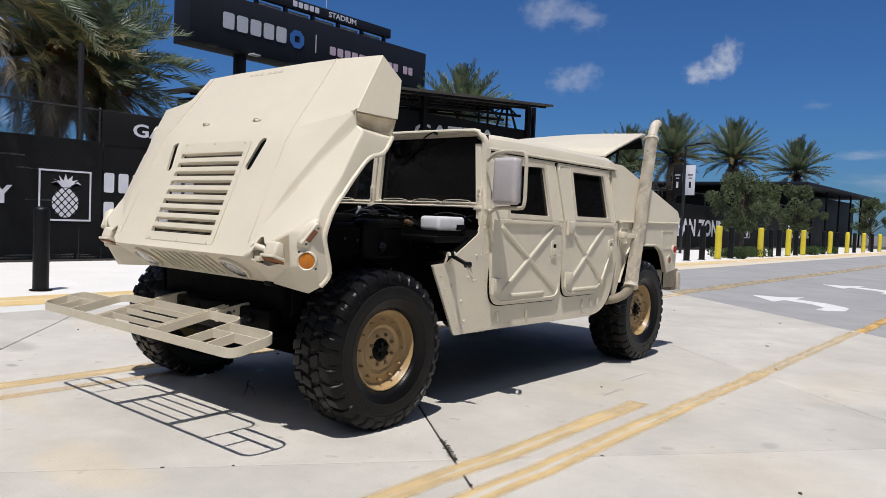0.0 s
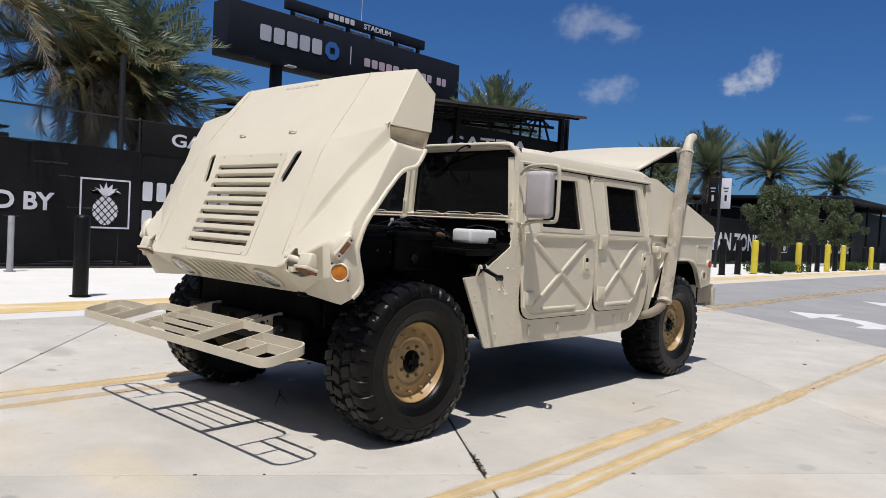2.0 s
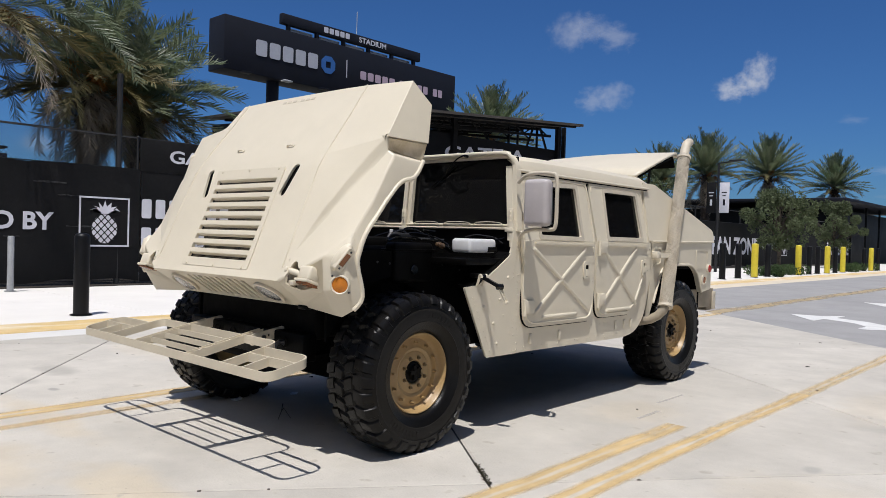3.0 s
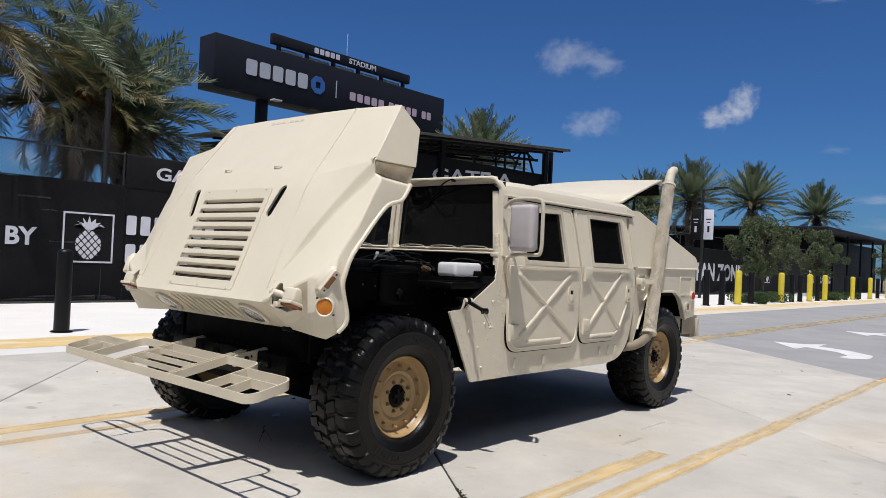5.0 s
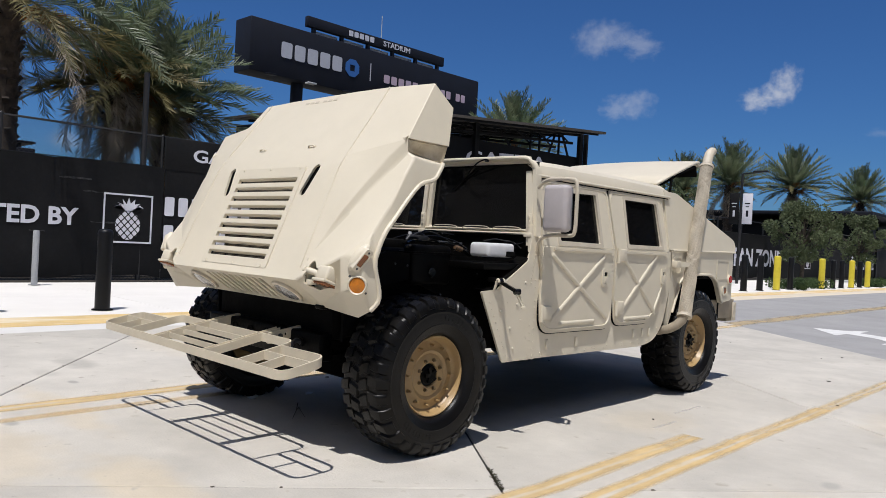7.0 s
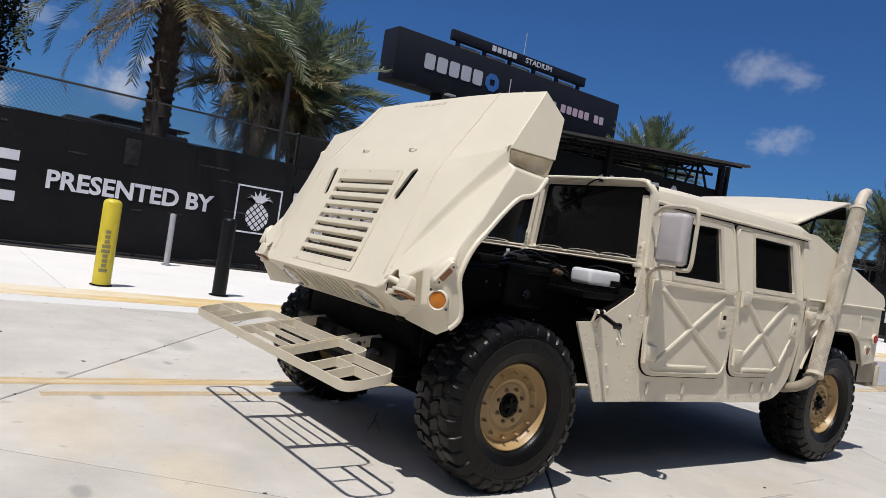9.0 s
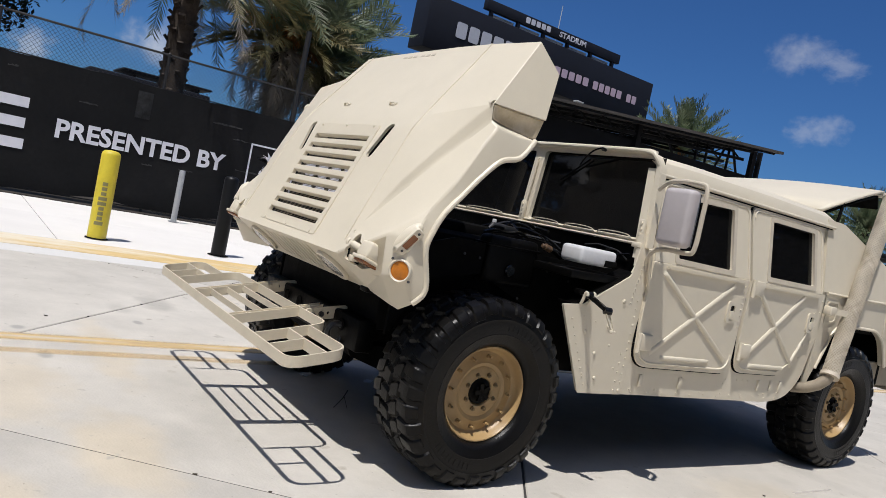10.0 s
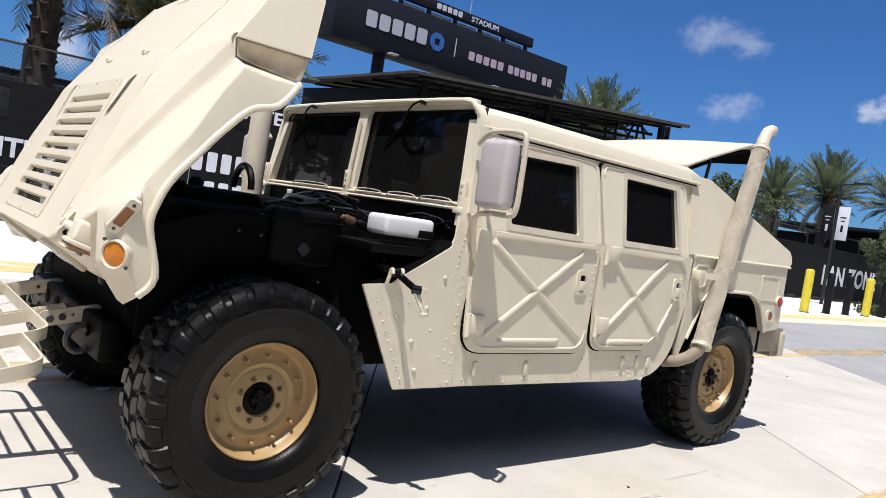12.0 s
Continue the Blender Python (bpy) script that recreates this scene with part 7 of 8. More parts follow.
        part("shackle_bracket", bm, TAN_DUSTY, b)


rear_body()


def snorkel():
    a, b = Vector((1.175, 2.82, 0.705)), Vector((0.985, 3.50, 2.045))
    bm = bmesh.new()
    tube(bm, [a.lerp(b, t) for t in (0, 0.2, 0.4, 0.6, 0.8, 1.0)], 0.052, 28)
    sn = part("exhaust_pipe", bm, GUARD_CORE, truck, "slanted exhaust pipe with perforated guard")
    # diamond mesh guard, as two sets of spiral wires
    bm = bmesh.new()
    d = (b - a).normalized()
    s1 = d.cross(Vector((1, 0, 0))).normalized()
    s2 = d.cross(s1)
    turns, n = 9.0, 110
    for k in range(32):
        for sg in (1, -1):
            pts = []
            for j in range(n + 1):
                t = j / n
                g = 2 * math.pi * (k / 32 + sg * turns * t * 0.42)
                pts.append(a.lerp(b, t) + (s1 * math.cos(g) + s2 * math.sin(g)) * 0.0540)
            tube(bm, pts, 0.0019, 3, False)
    g = part("guard_mesh", bm, TAN_DUSTY, sn, "expanded metal guard")
    tagged(g, kind="stuff")
    for t in (0.0, 0.985):
        bm = bmesh.new()
        c = a.lerp(b, t)
        tube(bm, [c - d * 0.012, c + d * 0.012], 0.062, 28)
        part("guard_band", bm, TAN_DUSTY, sn)
    bm = bmesh.new()
    tube(bm, [b, b + d * 0.05, b + d * 0.085 + Vector((0, 0.006, 0)), b + Vector((-0.012, 0.075, 0.118)), b + Vector((-0.012, 0.115, 0.138)), b + Vector((-0.012, 0.14, 0.142))], [0.044, 0.043, 0.042, 0.041, 0.039, 0.036], 20)
    part("pipe_end", bm, TAN_DUSTY, sn, "bent pipe end")
    bm = bmesh.new()
    tube(bm, [(0.80, 2.71, 0.545), (0.98, 2.72, 0.56), (1.08, 2.74, 0.588), (1.135, 2.77, 0.625), (1.165, 2.80, 0.668), a + d * 0.02], [0.036, 0.036, 0.037, 0.038, 0.039, 0.04], 18)
    part("pipe_elbow", bm, BUMPER, sn, "bent pipe under the stack")
    bm = bmesh.new()
    box(bm, 1.04, 1.10, 2.80, 2.87, 1.10, 1.16, 0.008)
    beam(bm, (1.08, 2.84, 1.13), (1.12, 3.0, 1.13), 0.02, 0.04)
    part("pipe_bracket", bm, TAN, sn)
    # the intake pipe on the far side of the engine
    bm = bmesh.new()
    tube(bm, [(-0.66, 0.62, 1.12), (-0.66, 0.62, 1.20), (-0.66, 0.62, 1.205), (-0.66, 0.62, 1.78), (-0.66, 0.62, 1.80)], [0.075, 0.075, 0.062, 0.062, 0.055], 28)
    part("intake_pipe", bm, TAN_DUSTY, truck, "upright tan air intake pipe")
    bm = bmesh.new()
    tube(bm, [(-0.42 + 0.12 * math.cos(g), 0.45, 1.24 + 0.13 * math.sin(g)) for g in [math.pi * k / 10 for k in range(11)]], 0.02, 8)
    part("hose_loop", bm, BLACK, truck, "black rubber hose loop")


snorkel()


def mirror():
    for s in (1, -1):
        bm = bmesh.new()
        box(bm, -0.092, 0.092, -0.05, 0.035, -0.15, 0.15, 0.03, Matrix.Translation((1.23 * s, 0.86, 1.465)), 4)
        m = part("mirror", bm, MIRROR_BACK, truck, "grey-white plastic side mirror in tubular frame")
        bm = bmesh.new()
        box(bm, -0.08, 0.08, 0.034, 0.038, -0.135, 0.135, 0, Matrix.Translation((1.23 * s, 0.86, 1.465)))
        part("mirror_glass", bm, STEEL, m)
        bm = bmesh.new()
        x = 1.23
        pts = [(1.045, 0.885, 1.60), (1.10, 0.88, 1.64), (x - 0.05, 0.87, 1.655), (x + 0.08, 0.87, 1.65), (x + 0.125, 0.87, 1.62), (x + 0.13, 0.87, 1.47), (x + 0.125, 0.87, 1.32), (x + 0.08, 0.87, 1.295), (x - 0.04, 0.87, 1.295), (1.10, 0.875, 1.27), (1.055, 0.90, 1.20), (1.05, 0.92, 1.16)]
        tube(bm, smooth([(p[0] * s, p[1], p[2]) for p in pts]), 0.0125, 10)
        part("mirror_frame", bm, TAN_DUSTY, m)
        bm = bmesh.new()
        tube(bm, [(1.09 * s, 0.875, 1.28), (1.07 * s, 0.93, 1.12), (1.055 * s, 0.97, 1.05)], 0.011, 8)
        part("mirror_strut", bm, TAN, m)


mirror()


def tyre_tread(R, W):
    """A mud tyre in one skin: a smooth sidewall, side biters over the shoulder, and staggered blocks between zigzag grooves."""
    lugs, per = 32, 12
    flank = [(0.228, 0.095, 0), (0.2335, 0.1240, 0), (0.238, 0.1370, 0), (0.248, 0.1500, 0), (0.266, 0.1615, 0), (0.297, 0.1690, 0), (0.300, 0.1712, 0), (0.303, 0.1695, 0), (0.335, 0.1715, 0), (0.357, 0.1715, 0),
             (0.368, 0.1705, 0), (0.371, 0.1720, 0), (0.374, 0.1700, 0), (0.383, 0.1690, 0), (0.386, 0.1680, 1), (0.396, 0.1660, 1), (0.399, 0.1652, 1), (0.408, 0.1625, 1),
             (0.420, 0.1575, 1), (0.430, 0.1490, 1), (0.437, 0.1395, 1)]
    tread = [(0.4435 - 0.004 * (x / 0.13) ** 2, x, 1) for x in (0.128, 0.114, 0.100, 0.088, 0.079, 0.0765, 0.068, 0.0655, 0.058, 0.048, 0.036, 0.024, 0.013, 0.0105, 0.004, 0.0015)]
    half = flank + tread
    prof = half + [(r, -h, k) for r, h, k in half[::-1]]

    def proud(s, r, h):
        ax, zig = abs(h), abs((s * 2) % 2 - 1)
        if r < 0.384:
            return 0.0
        if ax > 0.0775:
            f = (s + (0.5 if h < 0 else 0.0)) % 1.0
            odd = int(s + (0.5 if h < 0 else 0.0)) % 2
            if f < 0.27 or (ax > 0.13 and r < (0.3975 if odd else 0.385)):
                return 0.0
            return 1.0 if ax < 0.13 or f > 0.36 or not odd else 0.75
        if ax > 0.0665 + 0.006 * zig:
            return 0.0
        f = (s + (0.30 if h > 0 else 0.80) + ax * 6.0) % 1.0
        if f < 0.24 or ax < 0.003 + 0.008 * zig:
            return 0.0
        return 0.97

    cols = lugs * per
    bm = bmesh.new()
    rings = []
    for i, (r, h, k) in enumerate(prof):
        a, b = prof[max(0, i - 1)], prof[min(len(prof) - 1, i + 1)]
        tr, th = b[0] - a[0], b[1] - a[1]
        ln = math.hypot(tr, th)
        nr, nh = -th / ln, tr / ln
        lift = 0.0135 if abs(h) < 0.14 else 0.009
        row = []
        for j in range(cols):
            p = proud(j / per, r, h) * lift if k else 0.0
            g = 2 * math.pi * j / cols + 0.075 * abs(h) / 0.15
            rr, hh = r + nr * p, h + nh * p
            row.append(bm.verts.new((hh, rr * math.cos(g), rr * math.sin(g))))
        rings.append(row)
    for a, b in zip(rings, rings[1:] + rings[:1]):
        for j in range(cols):
            bm.faces.new((a[j], a[(j + 1) % cols], b[(j + 1) % cols], b[j]))
    return bm


def wheel_parts():
    """One wheel, its outer face towards +x, centred on its hub."""
    R, W = 0.457, 0.305
    bm = bmesh.new()
    prof = [(0.2305, W / 2 - 0.060), (0.2335, W / 2 - 0.030), (0.2305, W / 2 - 0.024), (0.2255, W / 2 - 0.024), (0.2205, W / 2 - 0.032), (0.215, W / 2 - 0.054), (0.206, W / 2 - 0.074), (0.196, W / 2 - 0.080),
            (0.158, W / 2 - 0.072), (0.142, W / 2 - 0.062), (0.133, W / 2 - 0.065), (0.123, W / 2 - 0.072), (0.112, W / 2 - 0.066), (0.072, W / 2 - 0.064), (0.066, W / 2 - 0.070), (0.063, W / 2 - 0.12), (0.063, -0.05), (0.19, -0.10), (0.224, 0.03 - W / 2)]
    lathe(bm, prof, 56, None, True)
    w = part("wheel", bm, GOLD, truck, "gold-painted steel wheel with mud-terrain tyre")
    part("tyre", tyre_tread(R, W), RUBBER, w, "chunky black mud-terrain tyre", 32)
    # raised maker's marks on the sidewall, as plain bars
    bars = {}
    for g0 in (0.6, 3.7):
        for k in range(9):
            wide = 0.018 if k % 3 else 0.010
            turn = Matrix.Rotation(g0 + k * 0.085, 4, "X")
            if wide not in bars:
                bm = bmesh.new()
                x = W / 2 + 0.0188
                beam(bm, (x, 0.321, 0), (x, 0.353, 0), wide, 0.003, (1, 0, 0))
                bars[wide] = part("raised_mark", bm, RUBBER, w)
                bars[wide].matrix_basis = turn
            else:
                again(bars[wide], turn, w)
    bm = bmesh.new()
    lathe(bm, [(0.061, W / 2 - 0.09), (0.061, W / 2 - 0.072), (0.045, W / 2 - 0.068), (0.035, W / 2 - 0.055), (0.012, W / 2 - 0.053)], 28)
    for k in range(5):
        g = 0.4 + k * math.pi / 2.5
        beam(bm, (W / 2 - 0.055, 0, 0), (W / 2 - 0.050, 0.046 * math.cos(g), 0.046 * math.sin(g)), 0.020, 0.012, (1, 0, 0))
    part("hub", bm, BLACK, w, "black recessed hub")
    nut = None
    for k in range(8):
        g = 2 * math.pi * (k + 0.3) / 8
        if nut is None:
            bm = bmesh.new()
            disc(bm, (0, 0, 0), (1, 0, 0), 0.0115, 0.010, 6)
            disc(bm, (0.010, 0, 0), (1, 0, 0), 0.0055, 0.010, 8)
            nut = part("wheel_nut", bm, NUT, w)
            nut.location = (W / 2 - 0.065, 0.088 * math.cos(g), 0.088 * math.sin(g))
        else:
            again(nut, Matrix.Translation((W / 2 - 0.065, 0.088 * math.cos(g), 0.088 * math.sin(g))), w)
    stud = None
    for k in range(12):
        g = 2 * math.pi * (k + 0.5) / 12
        p = (W / 2 - 0.077, 0.172 * math.cos(g), 0.172 * math.sin(g))
        if stud is None:
            bm = bmesh.new()
            disc(bm, (0, 0, 0), (1, 0, 0), 0.010, 0.010, 6)
            disc(bm, (0.010, 0, 0), (1, 0, 0), 0.006, 0.022, 8)
            stud = part("rim_stud", bm, GOLD, w)
            stud.location = p
        else:
            again(stud, Matrix.Translation(p), w)
    return w


front_left = wheel_parts()
front_left.matrix_basis = Matrix.Translation((0.918, 0, 0.449)) @ Matrix.Rotation(0.2, 4, "X")


def another_wheel(m):
    o = again(front_left, m)
    tagged(o, front_left["label"])
    for c in front_left.children:
        k = again(c, c.matrix_basis.copy(), o)
        if "label" in c:
            tagged(k, c["label"])


another_wheel(Matrix.Translation((0.918, 3.30, 0.449)) @ Matrix.Rotation(1.1, 4, "X"))
another_wheel(Matrix.Translation((-0.918, 0, 0.449)) @ Matrix.Rotation(math.pi, 4, "Z") @ Matrix.Rotation(0.6, 4, "X"))
another_wheel(Matrix.Translation((-0.918, 3.30, 0.449)) @ Matrix.Rotation(math.pi, 4, "Z"))


def rack():
    """A flat strip-steel brush guard, laid level in front of the nose."""
    z0, z1, t = 0.517, 0.564, 0.009
    k = part("front_rack", strap([(-0.90, -1.025), (0.90, -1.025)], [], z0, z1, t), TAN_RACK, truck, "flat tan strip-steel front rack")
    for s in (1, -1):
        part("wing_strip", strap([(0.65 * s, -0.77), (1.055 * s, -0.77), (1.055 * s, -1.025), (0.90 * s, -1.025)], (), z0, z1, t, 0.085), TAN_RACK, k)
        part("wing_strip", strap([(0.65 * s, -0.868), (1.052 * s, -0.868)], (), z0, z1, t), TAN_RACK, k)
        part("cross_strip", strap([(0.65 * s, -1.022), (0.65 * s, -0.68), (0.32 * s, -0.68)], (), z0, z1, t, 0.075), TAN_RACK, k)
        part("cross_strip", strap([(0.835 * s, -1.022), (0.835 * s, -0.872)], (), z0, z1, t), TAN_RACK, k)
        # a channel arm: two upright strips and a web
        for e in (-0.019, 0.019):
            part("mount_strip", strap([(0.30 * s + e, -1.022), (0.30 * s + e, -0.56)], (), z0, z1, 0.006), TAN_RACK, k)
        bm = bmesh.new()
        beam(bm, (0.30 * s, -1.02, 0.556), (0.30 * s, -0.56, 0.652), 0.036, 0.006)
        part("mount_arm", bm, TAN_RACK, k)
        bm = bmesh.new()
        o = rounded([(-0.66, 0.575), (-0.43, 0.618), (-0.43, 0.680), (-0.66, 0.640)], 0.022, 4)
        holes = [[Vector((y + 0.009 * math.cos(g), z + 0.009 * math.sin(g))) for g in [2 * math.pi * j / 10 for j in range(10)]] for y, z in ((-0.46, 0.645), (-0.535, 0.630))]
        sheet(bm, o, holes, lambda y, z: Vector((0.345 * s, y, z)), 0.01, Vector((-s, 0, 0)))
        part("mount_ear", bm, TAN_RACK, k)
        bm = bmesh.new()
        disc(bm, (0, 0, 0), (s, 0, 0), 0.014, 0.012, 8)
        bolt = part("mount_bolt", bm, DARK_METAL, k)
        bolt.location = (0.345 * s, -0.575, 0.622)
        again(bolt, Matrix.Translation((0.345 * s, -0.62, 0.612)))
    for y in (-0.939, -0.853, -0.767, -0.68):
        part("slat", strap([(-0.32, y), (0.32, y)], (), z0 + (0.012 if y < -0.7 else 0), z1 - (0.004 if y < -0.7 else 0), 0.007), TAN_RACK, k)


def strap(pts, _, z0, z1, t, bend=0.035):
    bm = bmesh.new()
    pts = [Vector((*p, (z0 + z1) / 2)) for p in pts]
    out = []
    for i, p in enumerate(pts):
        if 0 < i < len(pts) - 1:
            a, b = pts[i - 1] - p, pts[i + 1] - p
            q = min(bend, a.length * 0.45, b.length * 0.45)
            for j in range(7):
                u = j / 6
                out.append((p + a.normalized() * q) * (1 - u) ** 2 + p * 2 * u * (1 - u) + (p + b.normalized() * q) * u * u)
        else:
            out.append(p)
    rows = []
    for i, p in enumerate(out):
        d = (out[min(i + 1, len(out) - 1)] - out[max(0, i - 1)]).normalized()
        n = Vector((-d.y, d.x, 0)) * t / 2
        p = p + Vector((0, 0, (p.y + 1.05) * 0.21))
        h = Vector((0, 0, (z1 - z0) / 2))
        rows.append([bm.verts.new(p + n * i2 + h * j2) for i2, j2 in ((-1, -1), (1, -1), (1, 1), (-1, 1))])
    for a, b in zip(rows, rows[1:]):
        for j in range(4):
            bm.faces.new((a[j], a[(j + 1) % 4], b[(j + 1) % 4], b[j]))
    bm.faces.new(rows[0][::-1])
    bm.faces.new(rows[-1])
    return bm


rack()


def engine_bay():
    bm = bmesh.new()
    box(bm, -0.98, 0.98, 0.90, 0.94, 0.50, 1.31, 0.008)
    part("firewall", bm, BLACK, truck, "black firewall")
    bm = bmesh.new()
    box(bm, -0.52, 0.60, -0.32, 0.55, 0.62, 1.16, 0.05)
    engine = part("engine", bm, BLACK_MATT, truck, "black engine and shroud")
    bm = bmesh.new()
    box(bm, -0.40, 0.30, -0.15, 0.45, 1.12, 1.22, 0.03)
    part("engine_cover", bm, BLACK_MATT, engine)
    # solid block added behind the engine so no sun falls through the bay
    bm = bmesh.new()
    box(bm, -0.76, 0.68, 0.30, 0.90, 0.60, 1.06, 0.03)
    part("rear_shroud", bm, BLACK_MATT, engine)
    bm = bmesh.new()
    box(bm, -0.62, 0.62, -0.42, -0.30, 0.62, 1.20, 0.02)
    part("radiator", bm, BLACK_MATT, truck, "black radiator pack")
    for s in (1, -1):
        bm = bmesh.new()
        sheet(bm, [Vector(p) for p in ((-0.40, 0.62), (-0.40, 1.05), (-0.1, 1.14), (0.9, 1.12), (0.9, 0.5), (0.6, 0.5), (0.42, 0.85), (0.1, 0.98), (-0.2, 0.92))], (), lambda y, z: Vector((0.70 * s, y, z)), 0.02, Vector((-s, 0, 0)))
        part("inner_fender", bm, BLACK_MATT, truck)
        # trays made wide enough to keep sun patches off the ground below
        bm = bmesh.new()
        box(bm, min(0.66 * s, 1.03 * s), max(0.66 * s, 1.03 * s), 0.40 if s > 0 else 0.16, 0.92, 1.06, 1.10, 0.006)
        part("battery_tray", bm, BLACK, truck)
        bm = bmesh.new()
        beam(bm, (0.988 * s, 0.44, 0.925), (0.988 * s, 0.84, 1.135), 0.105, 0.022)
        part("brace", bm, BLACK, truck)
    bm = bmesh.new()
    box(bm, 0.62, 0.735, 0.09, 0.43, 0.94, 1.19, 0.03, None, 4)
    ab = part("air_box", bm, BLACK, truck, "black plastic box on the inner fender")
    bm = bmesh.new()
    box(bm, 0.60, 0.740, 0.08, 0.44, 1.135, 1.147, 0.005)
    part("lid_rim", bm, BLACK, ab)
    bm = bmesh.new()
    disc(bm, (0.73, 0.245, 1.02), (1, 0, 0), 0.032, 0.02, 16, 0.006)
    part("cap", bm, BLACK_GLOSS, ab)
    # washer tank
    bm = bmesh.new()
    box(bm, 0.82, 0.98, 0.49, 0.76, 1.135, 1.225, 0.022, None, 4)
    wt = part("washer_tank", bm, WHITE_PLASTIC, truck, "white plastic fluid tank")
    bm = bmesh.new()
    box(bm, 0.90, 0.99, 0.67, 0.755, 1.14, 1.175, 0.006)
    part("pump", bm, BLACK, wt)
    bm = bmesh.new()
    tube(bm, [(0.96, 0.745, 1.16), (0.97, 0.775, 1.20), (0.95, 0.77, 1.24), (0.92, 0.72, 1.235)], 0.0025, 6)
    part("tube", bm, BLACK, wt)
    rnd = random.Random(9)
    for k in range(4):
        bm = bmesh.new()
        a = Vector((rnd.uniform(-0.3, 0.55), rnd.uniform(0.2, 0.6), rnd.uniform(1.14, 1.24)))
        b = Vector((rnd.uniform(0.0, 0.85), rnd.uniform(0.5, 0.88), rnd.uniform(1.12, 1.27)))
        c = a.lerp(b, 0.5) + Vector((0, 0, rnd.uniform(0.0, 0.07)))
        pts = [a * (1 - u) ** 2 + c * 2 * u * (1 - u) + b * u * u for u in [j / 8 for j in range(9)]]
        tube(bm, pts, rnd.choice((0.006, 0.009, 0.012)), 7)
        part("hose", bm, BLACK_GLOSS, truck)
    bm = bmesh.new()
    tube(bm, [(0.80, 0.376, 1.186), (0.80, 0.380, 1.185), (0.80, 0.394, 1.182), (0.80, 0.397, 1.181), (0.80, 0.437, 1.171), (0.80, 0.441, 1.170), (0.80, 0.446, 1.169)], [0.009, 0.012, 0.012, 0.018, 0.018, 0.014, 0.011], 16)
    sv = part("solenoid", bm, BROWN_PLASTIC, truck, "brown solenoid with a black lead")
    bm = bmesh.new()
    tube(bm, [(0.80, 0.448, 1.171), (0.80, 0.475, 1.160), (0.80, 0.50, 1.146), (0.78, 0.54, 1.135)], [0.012, 0.013, 0.011, 0.010], 8)
    part("lead", bm, BLACK_GLOSS, sv)
    # brake cylinder and thin looms before the firewall
    bm = bmesh.new()
    tube(bm, [(0.5, 0.238, 1.215), (0.5, 0.262, 1.238), (0.5, 0.30, 1.240), (0.5, 0.36, 1.230), (0.5, 0.43, 1.222), (0.5, 0.487, 1.206)], [0.008, 0.016, 0.014, 0.020, 0.017, 0.010], 10)
    box(bm, 0.478, 0.522, 0.335, 0.415, 1.215, 1.247, 0.006)
    mc = part("master_cylinder", bm, DARK_METAL, truck, "dusty grey cylinder with a pale cap")
    bm = bmesh.new()
    disc(bm, (0.5, 0.268, 1.252), (0, 0, 1), 0.012, 0.018, 12, 0.003)
    part("cap", bm, WHITE_PLASTIC, mc)
    for pts, r, m in (([(0.5, 0.291, 1.248), (0.5, 0.362, 1.270), (0.5, 0.452, 1.275), (0.5, 0.533, 1.261), (0.5, 0.602, 1.234), (0.52, 0.667, 1.20)], 0.0045, DARK_METAL),
                      ([(0.5, 0.337, 1.241), (0.5, 0.405, 1.282), (0.5, 0.53, 1.280), (0.5, 0.616, 1.25), (0.53, 0.676, 1.187)], 0.0055, BLACK_GLOSS),
                      ([(0.5, 0.38, 1.235), (0.52, 0.45, 1.252), (0.55, 0.53, 1.242), (0.6, 0.60, 1.22), (0.66, 0.65, 1.175)], 0.006, BLACK_GLOSS),
                      ([(0.62, 0.86, 1.235), (0.70, 0.88, 1.252), (0.78, 0.885, 1.246), (0.86, 0.885, 1.236), (0.93, 0.885, 1.20)], 0.004, DARK_METAL),
                      ([(0.72, 0.88, 1.215), (0.80, 0.885, 1.205), (0.88, 0.885, 1.222), (0.95, 0.88, 1.235)], 0.006, BLACK_GLOSS),
                      ([(0.70, 0.06, 1.195), (0.66, 0.16, 1.215), (0.64, 0.26, 1.212), (0.62, 0.36, 1.225), (0.58, 0.46, 1.205)], 0.008, BLACK_GLOSS),
                      ([(0.72, 0.46, 1.16), (0.76, 0.50, 1.175), (0.80, 0.56, 1.145), (0.80, 0.66, 1.13)], 0.006, BLACK_GLOSS)):
        bm = bmesh.new()
        tube(bm, smooth([Vector(p) for p in pts]), r, 7)
        part("wire_loom", bm, m, truck)
    bolt = None
    for p in ((0.722, 0.688, 1.085), (0.722, 0.691, 1.013), (0.722, 0.35, 0.879), (0.722, 0.52, 1.05), (0.722, -0.05, 1.07), (0.722, 0.05, 1.06)):
        if bolt is None:
            bm = bmesh.new()
            disc(bm, (0, 0, 0), (1, 0, 0), 0.007, 0.006, 8, 0.002)
            bolt = part("bolt", bm, DARK_METAL, truck)
            bolt.location = p
        else:
            again(bolt, Matrix.Translation(p), truck)
    for x, y, z in ((0.60, 0.30, 1.03), (0.2, -0.12, 1.20), (-0.2, 0.1, 1.23)):
        bm = bmesh.new()
        disc(bm, (x, y, z), (1, -0.4, 0.1), 0.035, 0.05, 16, 0.008)
        part("fitting", bm, BLACK, truck)
    # hood latch standing out from the fender panel
    a, b, c = Vector((1.072, 0.508, 0.990)), Vector((1.186, 0.540, 0.936)), Vector((1.209, 0.581, 0.838))
    bm = bmesh.new()
    beam(bm, a, b, 0.026, 0.020)
    for p in (a, b):
        tube(bm, [p + Vector((-0.008, -0.016, 0)), p + Vector((0.008, 0.018, 0))], 0.019, 12)
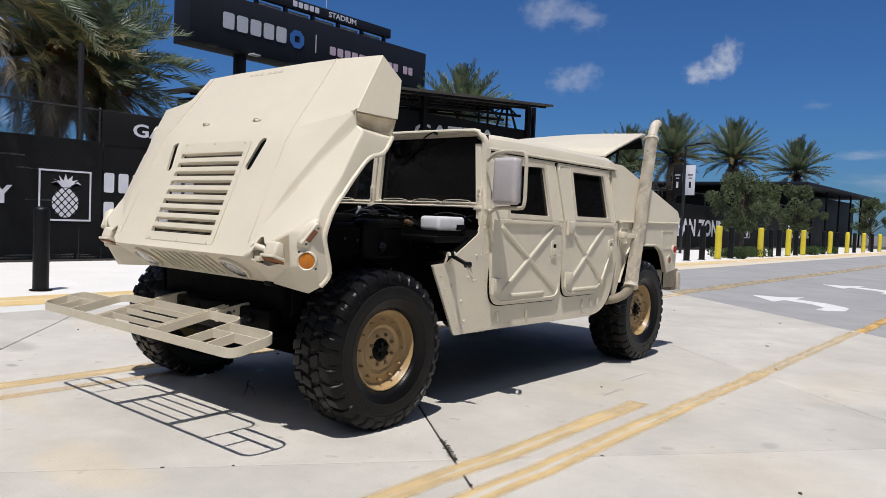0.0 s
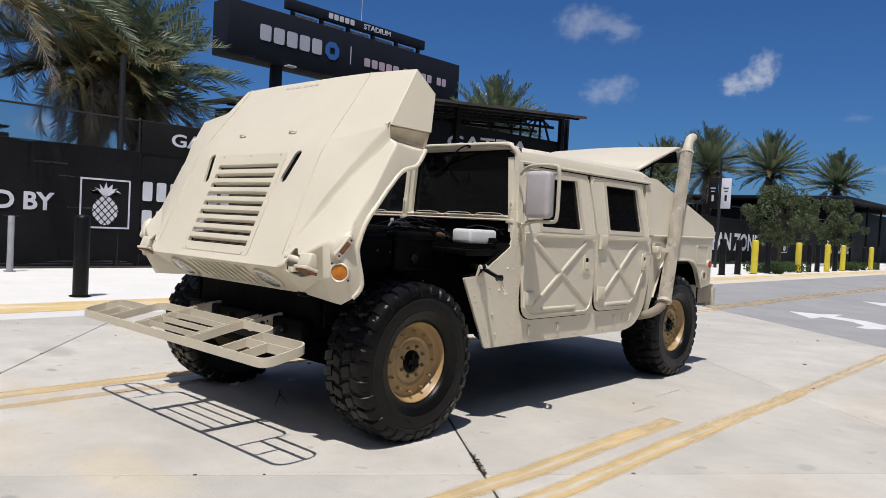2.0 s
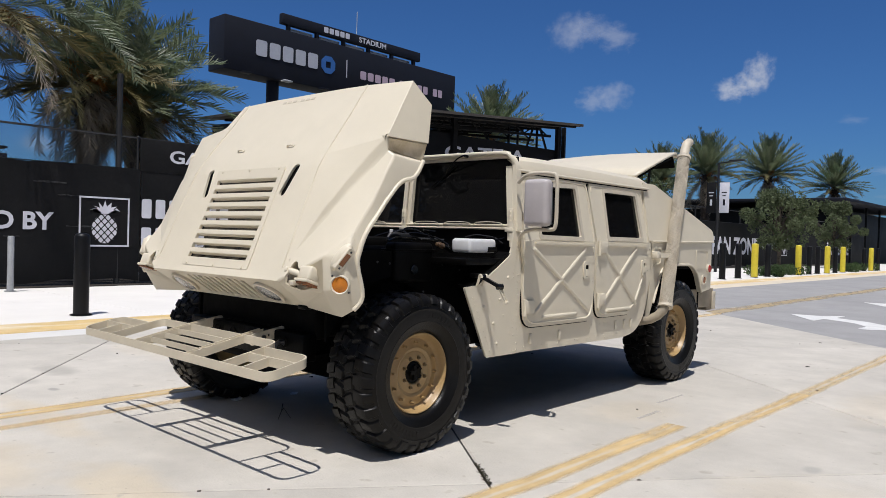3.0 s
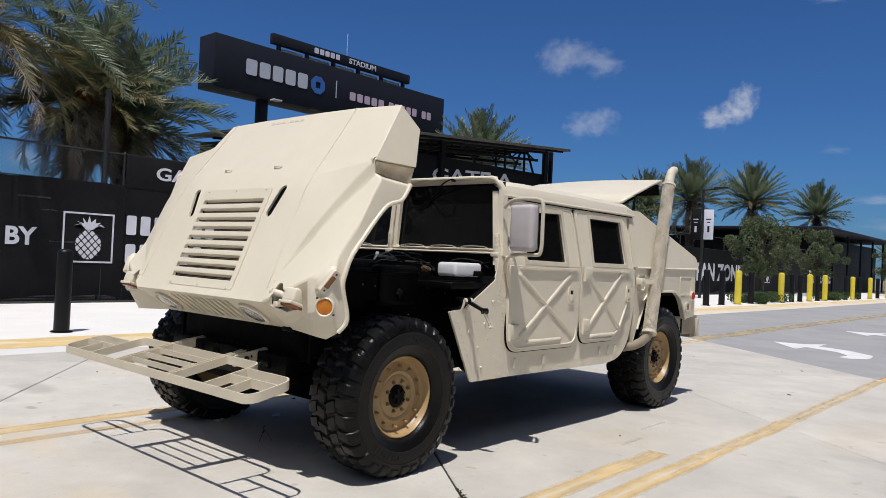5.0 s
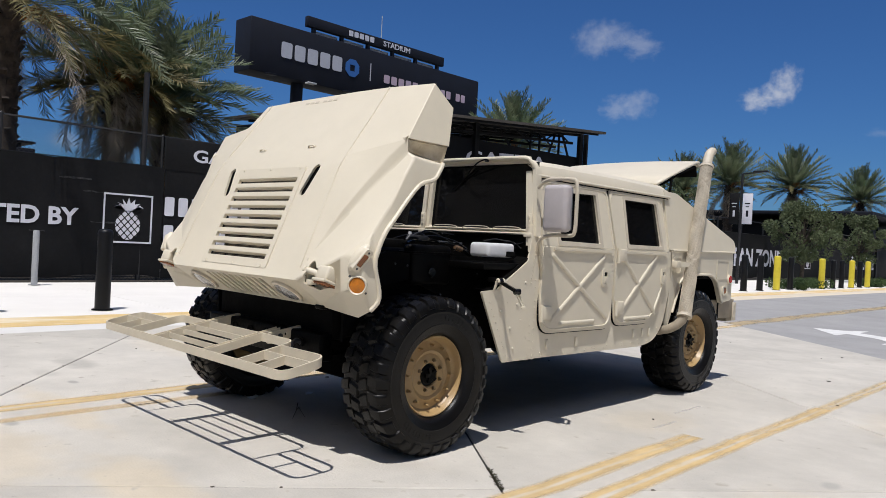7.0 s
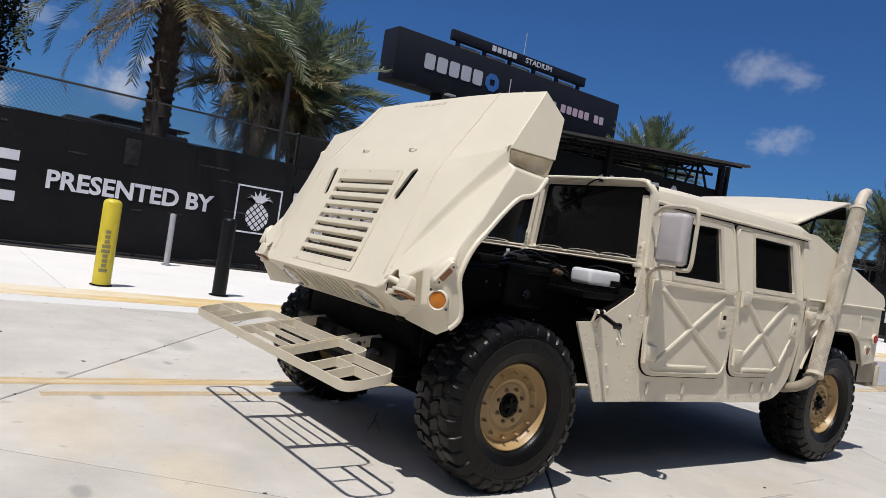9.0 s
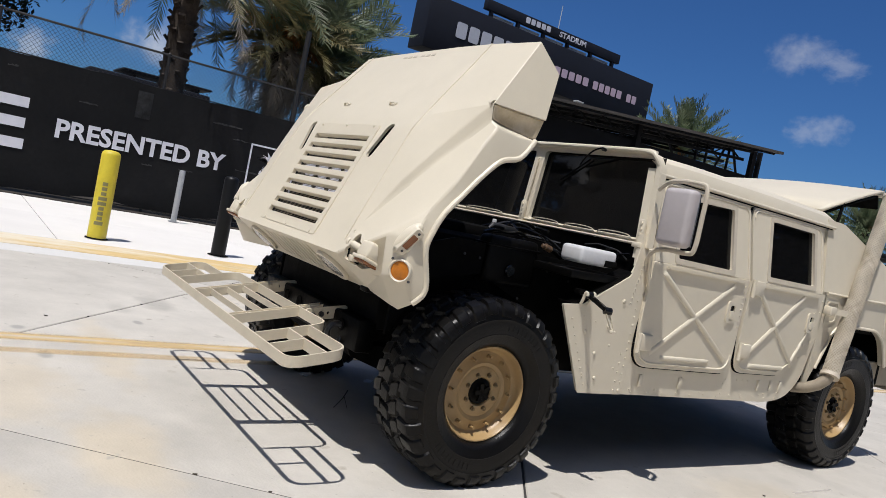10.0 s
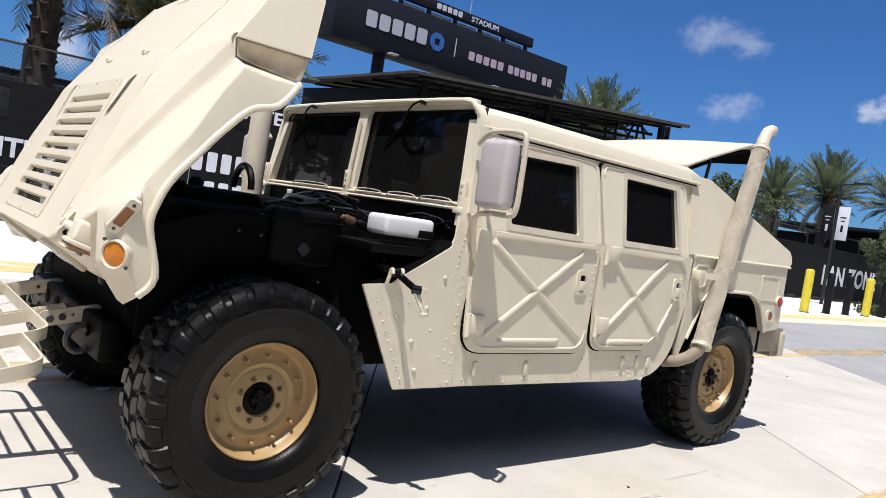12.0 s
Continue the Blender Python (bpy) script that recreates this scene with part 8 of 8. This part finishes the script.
    la = part("hood_latch", bm, BLACK_GLOSS, truck, "black rubber hood latch strap")
    bm = bmesh.new()
    for o in (-0.012, 0.014):
        beam(bm, b + Vector((0.004, o, -0.012)), c + Vector((-0.004, o * 0.7, 0.008)), 0.005, 0.009, (1, 0, 0))
    beam(bm, b.lerp(c, 0.2), c, 0.014, 0.004, (1, 0.4, 0))
    box(bm, -0.010, 0.012, -0.016, 0.016, -0.008, 0.008, 0.004, Matrix.Translation(c))
    part("latch_hook", bm, TAN, la, "pale metal hook")
    for o in (-0.024, 0.028):
        bm = bmesh.new()
        q = a + Vector((0, o, 0))
        tube(bm, smooth([(1.050, q.y, 0.935), (1.062, q.y, 0.962), (1.072, q.y, 0.998), (1.084, q.y, 1.0), (1.088, q.y, 0.985)]), 0.008, 8)
        part("latch_staple", bm, TAN, la)
    bm = bmesh.new()
    box(bm, 1.015, 1.062, 0.455, 0.50, 0.985, 1.012, 0.006)
    part("latch_bracket", bm, BLACK, la)


engine_bay()


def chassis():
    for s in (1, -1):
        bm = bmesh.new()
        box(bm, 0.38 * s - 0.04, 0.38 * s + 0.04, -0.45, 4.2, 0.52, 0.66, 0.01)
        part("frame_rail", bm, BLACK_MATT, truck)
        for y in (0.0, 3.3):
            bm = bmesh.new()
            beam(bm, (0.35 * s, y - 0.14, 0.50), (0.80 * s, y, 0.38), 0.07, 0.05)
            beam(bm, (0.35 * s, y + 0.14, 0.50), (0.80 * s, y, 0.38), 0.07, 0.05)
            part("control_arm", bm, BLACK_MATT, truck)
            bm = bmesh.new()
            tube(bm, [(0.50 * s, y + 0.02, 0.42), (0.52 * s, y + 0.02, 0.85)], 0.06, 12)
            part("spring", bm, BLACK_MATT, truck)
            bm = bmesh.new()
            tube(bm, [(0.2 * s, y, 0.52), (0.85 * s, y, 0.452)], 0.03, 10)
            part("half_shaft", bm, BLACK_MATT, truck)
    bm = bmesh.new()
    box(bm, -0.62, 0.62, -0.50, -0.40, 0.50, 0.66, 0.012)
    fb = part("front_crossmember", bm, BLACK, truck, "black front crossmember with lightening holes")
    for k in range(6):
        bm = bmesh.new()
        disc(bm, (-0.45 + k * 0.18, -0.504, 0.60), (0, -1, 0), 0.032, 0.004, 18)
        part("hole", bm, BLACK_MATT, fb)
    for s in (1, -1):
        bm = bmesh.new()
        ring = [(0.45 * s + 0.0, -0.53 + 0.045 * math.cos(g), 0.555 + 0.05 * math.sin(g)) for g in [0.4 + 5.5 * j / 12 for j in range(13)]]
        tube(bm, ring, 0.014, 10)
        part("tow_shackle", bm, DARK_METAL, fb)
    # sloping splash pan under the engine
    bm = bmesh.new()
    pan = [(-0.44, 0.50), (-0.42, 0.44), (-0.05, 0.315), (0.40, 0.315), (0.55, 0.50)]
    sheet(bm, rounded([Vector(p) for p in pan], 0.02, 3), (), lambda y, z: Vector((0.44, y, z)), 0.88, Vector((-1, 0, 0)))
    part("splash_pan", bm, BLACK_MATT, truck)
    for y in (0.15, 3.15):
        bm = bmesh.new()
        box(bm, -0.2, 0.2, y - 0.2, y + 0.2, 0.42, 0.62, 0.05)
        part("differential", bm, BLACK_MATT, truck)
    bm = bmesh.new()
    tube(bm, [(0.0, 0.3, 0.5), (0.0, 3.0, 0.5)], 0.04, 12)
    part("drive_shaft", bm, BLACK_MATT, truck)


chassis()


def litter():
    rnd = random.Random(4)
    for k in range(26):
        x, y = rnd.uniform(-4, 5), rnd.uniform(-2.6, 8)
        bm = bmesh.new()
        r = rnd.uniform(0.006, 0.016)
        n = 6
        top = [bm.verts.new((x + r * rnd.uniform(0.6, 1.6) * math.cos(2 * math.pi * j / n), y + r * rnd.uniform(0.6, 1.6) * math.sin(2 * math.pi * j / n), 0.004 + rnd.uniform(0, 0.003))) for j in range(n)]
        low = [bm.verts.new((v.co.x, v.co.y, 0.0)) for v in top]
        bm.faces.new(top)
        for i in range(n):
            bm.faces.new((top[i], low[i], low[(i + 1) % n], top[(i + 1) % n]))
        solid("debris", bm, SOIL if k % 3 else TRUNK, "small dark crumb lying on the concrete", "debris", "crumbs on the ground")
    # dark crumbs caught in the slab joints
    for k in range(26):
        if k % 2:
            p = U * rnd.choice((3.98, 0.94, -2.18)) + V * rnd.uniform(-4, 6)
        else:
            p = V * (1.385 + 4.6 * rnd.choice((-1, 0))) + U * rnd.uniform(-5, 4)
        r = rnd.uniform(0.004, 0.013)
        bm = bmesh.new()
        n = 7
        top = [bm.verts.new((p.x + r * rnd.uniform(0.4, 1.5) * math.cos(2 * math.pi * j / n), p.y + r * rnd.uniform(0.4, 1.5) * math.sin(2 * math.pi * j / n), 0.001 + rnd.uniform(0, 0.003))) for j in range(n)]
        low = [bm.verts.new((v.co.x, v.co.y, -0.002)) for v in top]
        bm.faces.new(top)
        for i in range(n):
            bm.faces.new((top[i], low[i], low[(i + 1) % n], top[(i + 1) % n]))
        solid("debris", bm, SOIL if k % 3 else BARK, "small dark crumb lying in a slab joint", "debris", "crumbs on the ground")
    w = thing("weed", "dry grass tuft growing in a pavement joint", "weed", (1.576, -0.047, 0))
    bm = bmesh.new()
    for k in range(60):
        t = rnd.uniform(-0.20, 0.14)
        a = Vector((V.x * t, V.y * t, 0))
        b = a + Vector((rnd.uniform(-0.025, 0.025), rnd.uniform(-0.025, 0.025), rnd.uniform(0.003, 0.012)))
        beam(bm, a, b, 0.005, 0.003)
    part("tuft", bm, DRY_GRASS, w)


def scraps():
    rnd = random.Random(12)
    # white pieces stand in for small sun patches in the truck's shadow
    for x, y, r in ((-0.60, 0.34, 0.04), (-0.71, -0.085, 0.04), (-0.58, 0.80, 0.04)):
        bm = bmesh.new()
        n = 7
        top = [bm.verts.new((x + r * rnd.uniform(0.5, 1.4) * math.cos(2 * math.pi * j / n), y + r * rnd.uniform(0.5, 1.4) * math.sin(2 * math.pi * j / n), 0.006 + rnd.uniform(0, 0.015))) for j in range(n)]
        mid = bm.verts.new((x, y, 0.02))
        low = [bm.verts.new((v.co.x, v.co.y, v.co.z - 0.004)) for v in top]
        for i in range(n):
            bm.faces.new((top[i], top[(i + 1) % n], mid))
            bm.faces.new((top[i], low[i], low[(i + 1) % n], top[(i + 1) % n]))
        bm.faces.new(low)
        solid("paper_scrap", bm, WHITE_PLASTIC, "small white piece on the concrete, standing in for sunlight", "litter", "paper scraps")
    t = thing("twig", "thin dry forked twig lying on the concrete", "twig", (-0.15, -0.08, 0))
    bm = bmesh.new()
    tube(bm, [(-0.16, 0.12, 0.03), (-0.06, 0.04, 0.012), (0.10, -0.10, 0.006)], [0.004, 0.003, 0.002], 5)
    tube(bm, [(-0.06, 0.04, 0.012), (0.02, 0.0, 0.05), (0.14, -0.03, 0.01)], [0.003, 0.002, 0.0015], 5)
    part("stick", bm, BARK, t)


litter()
scraps()
concrete_slabs()
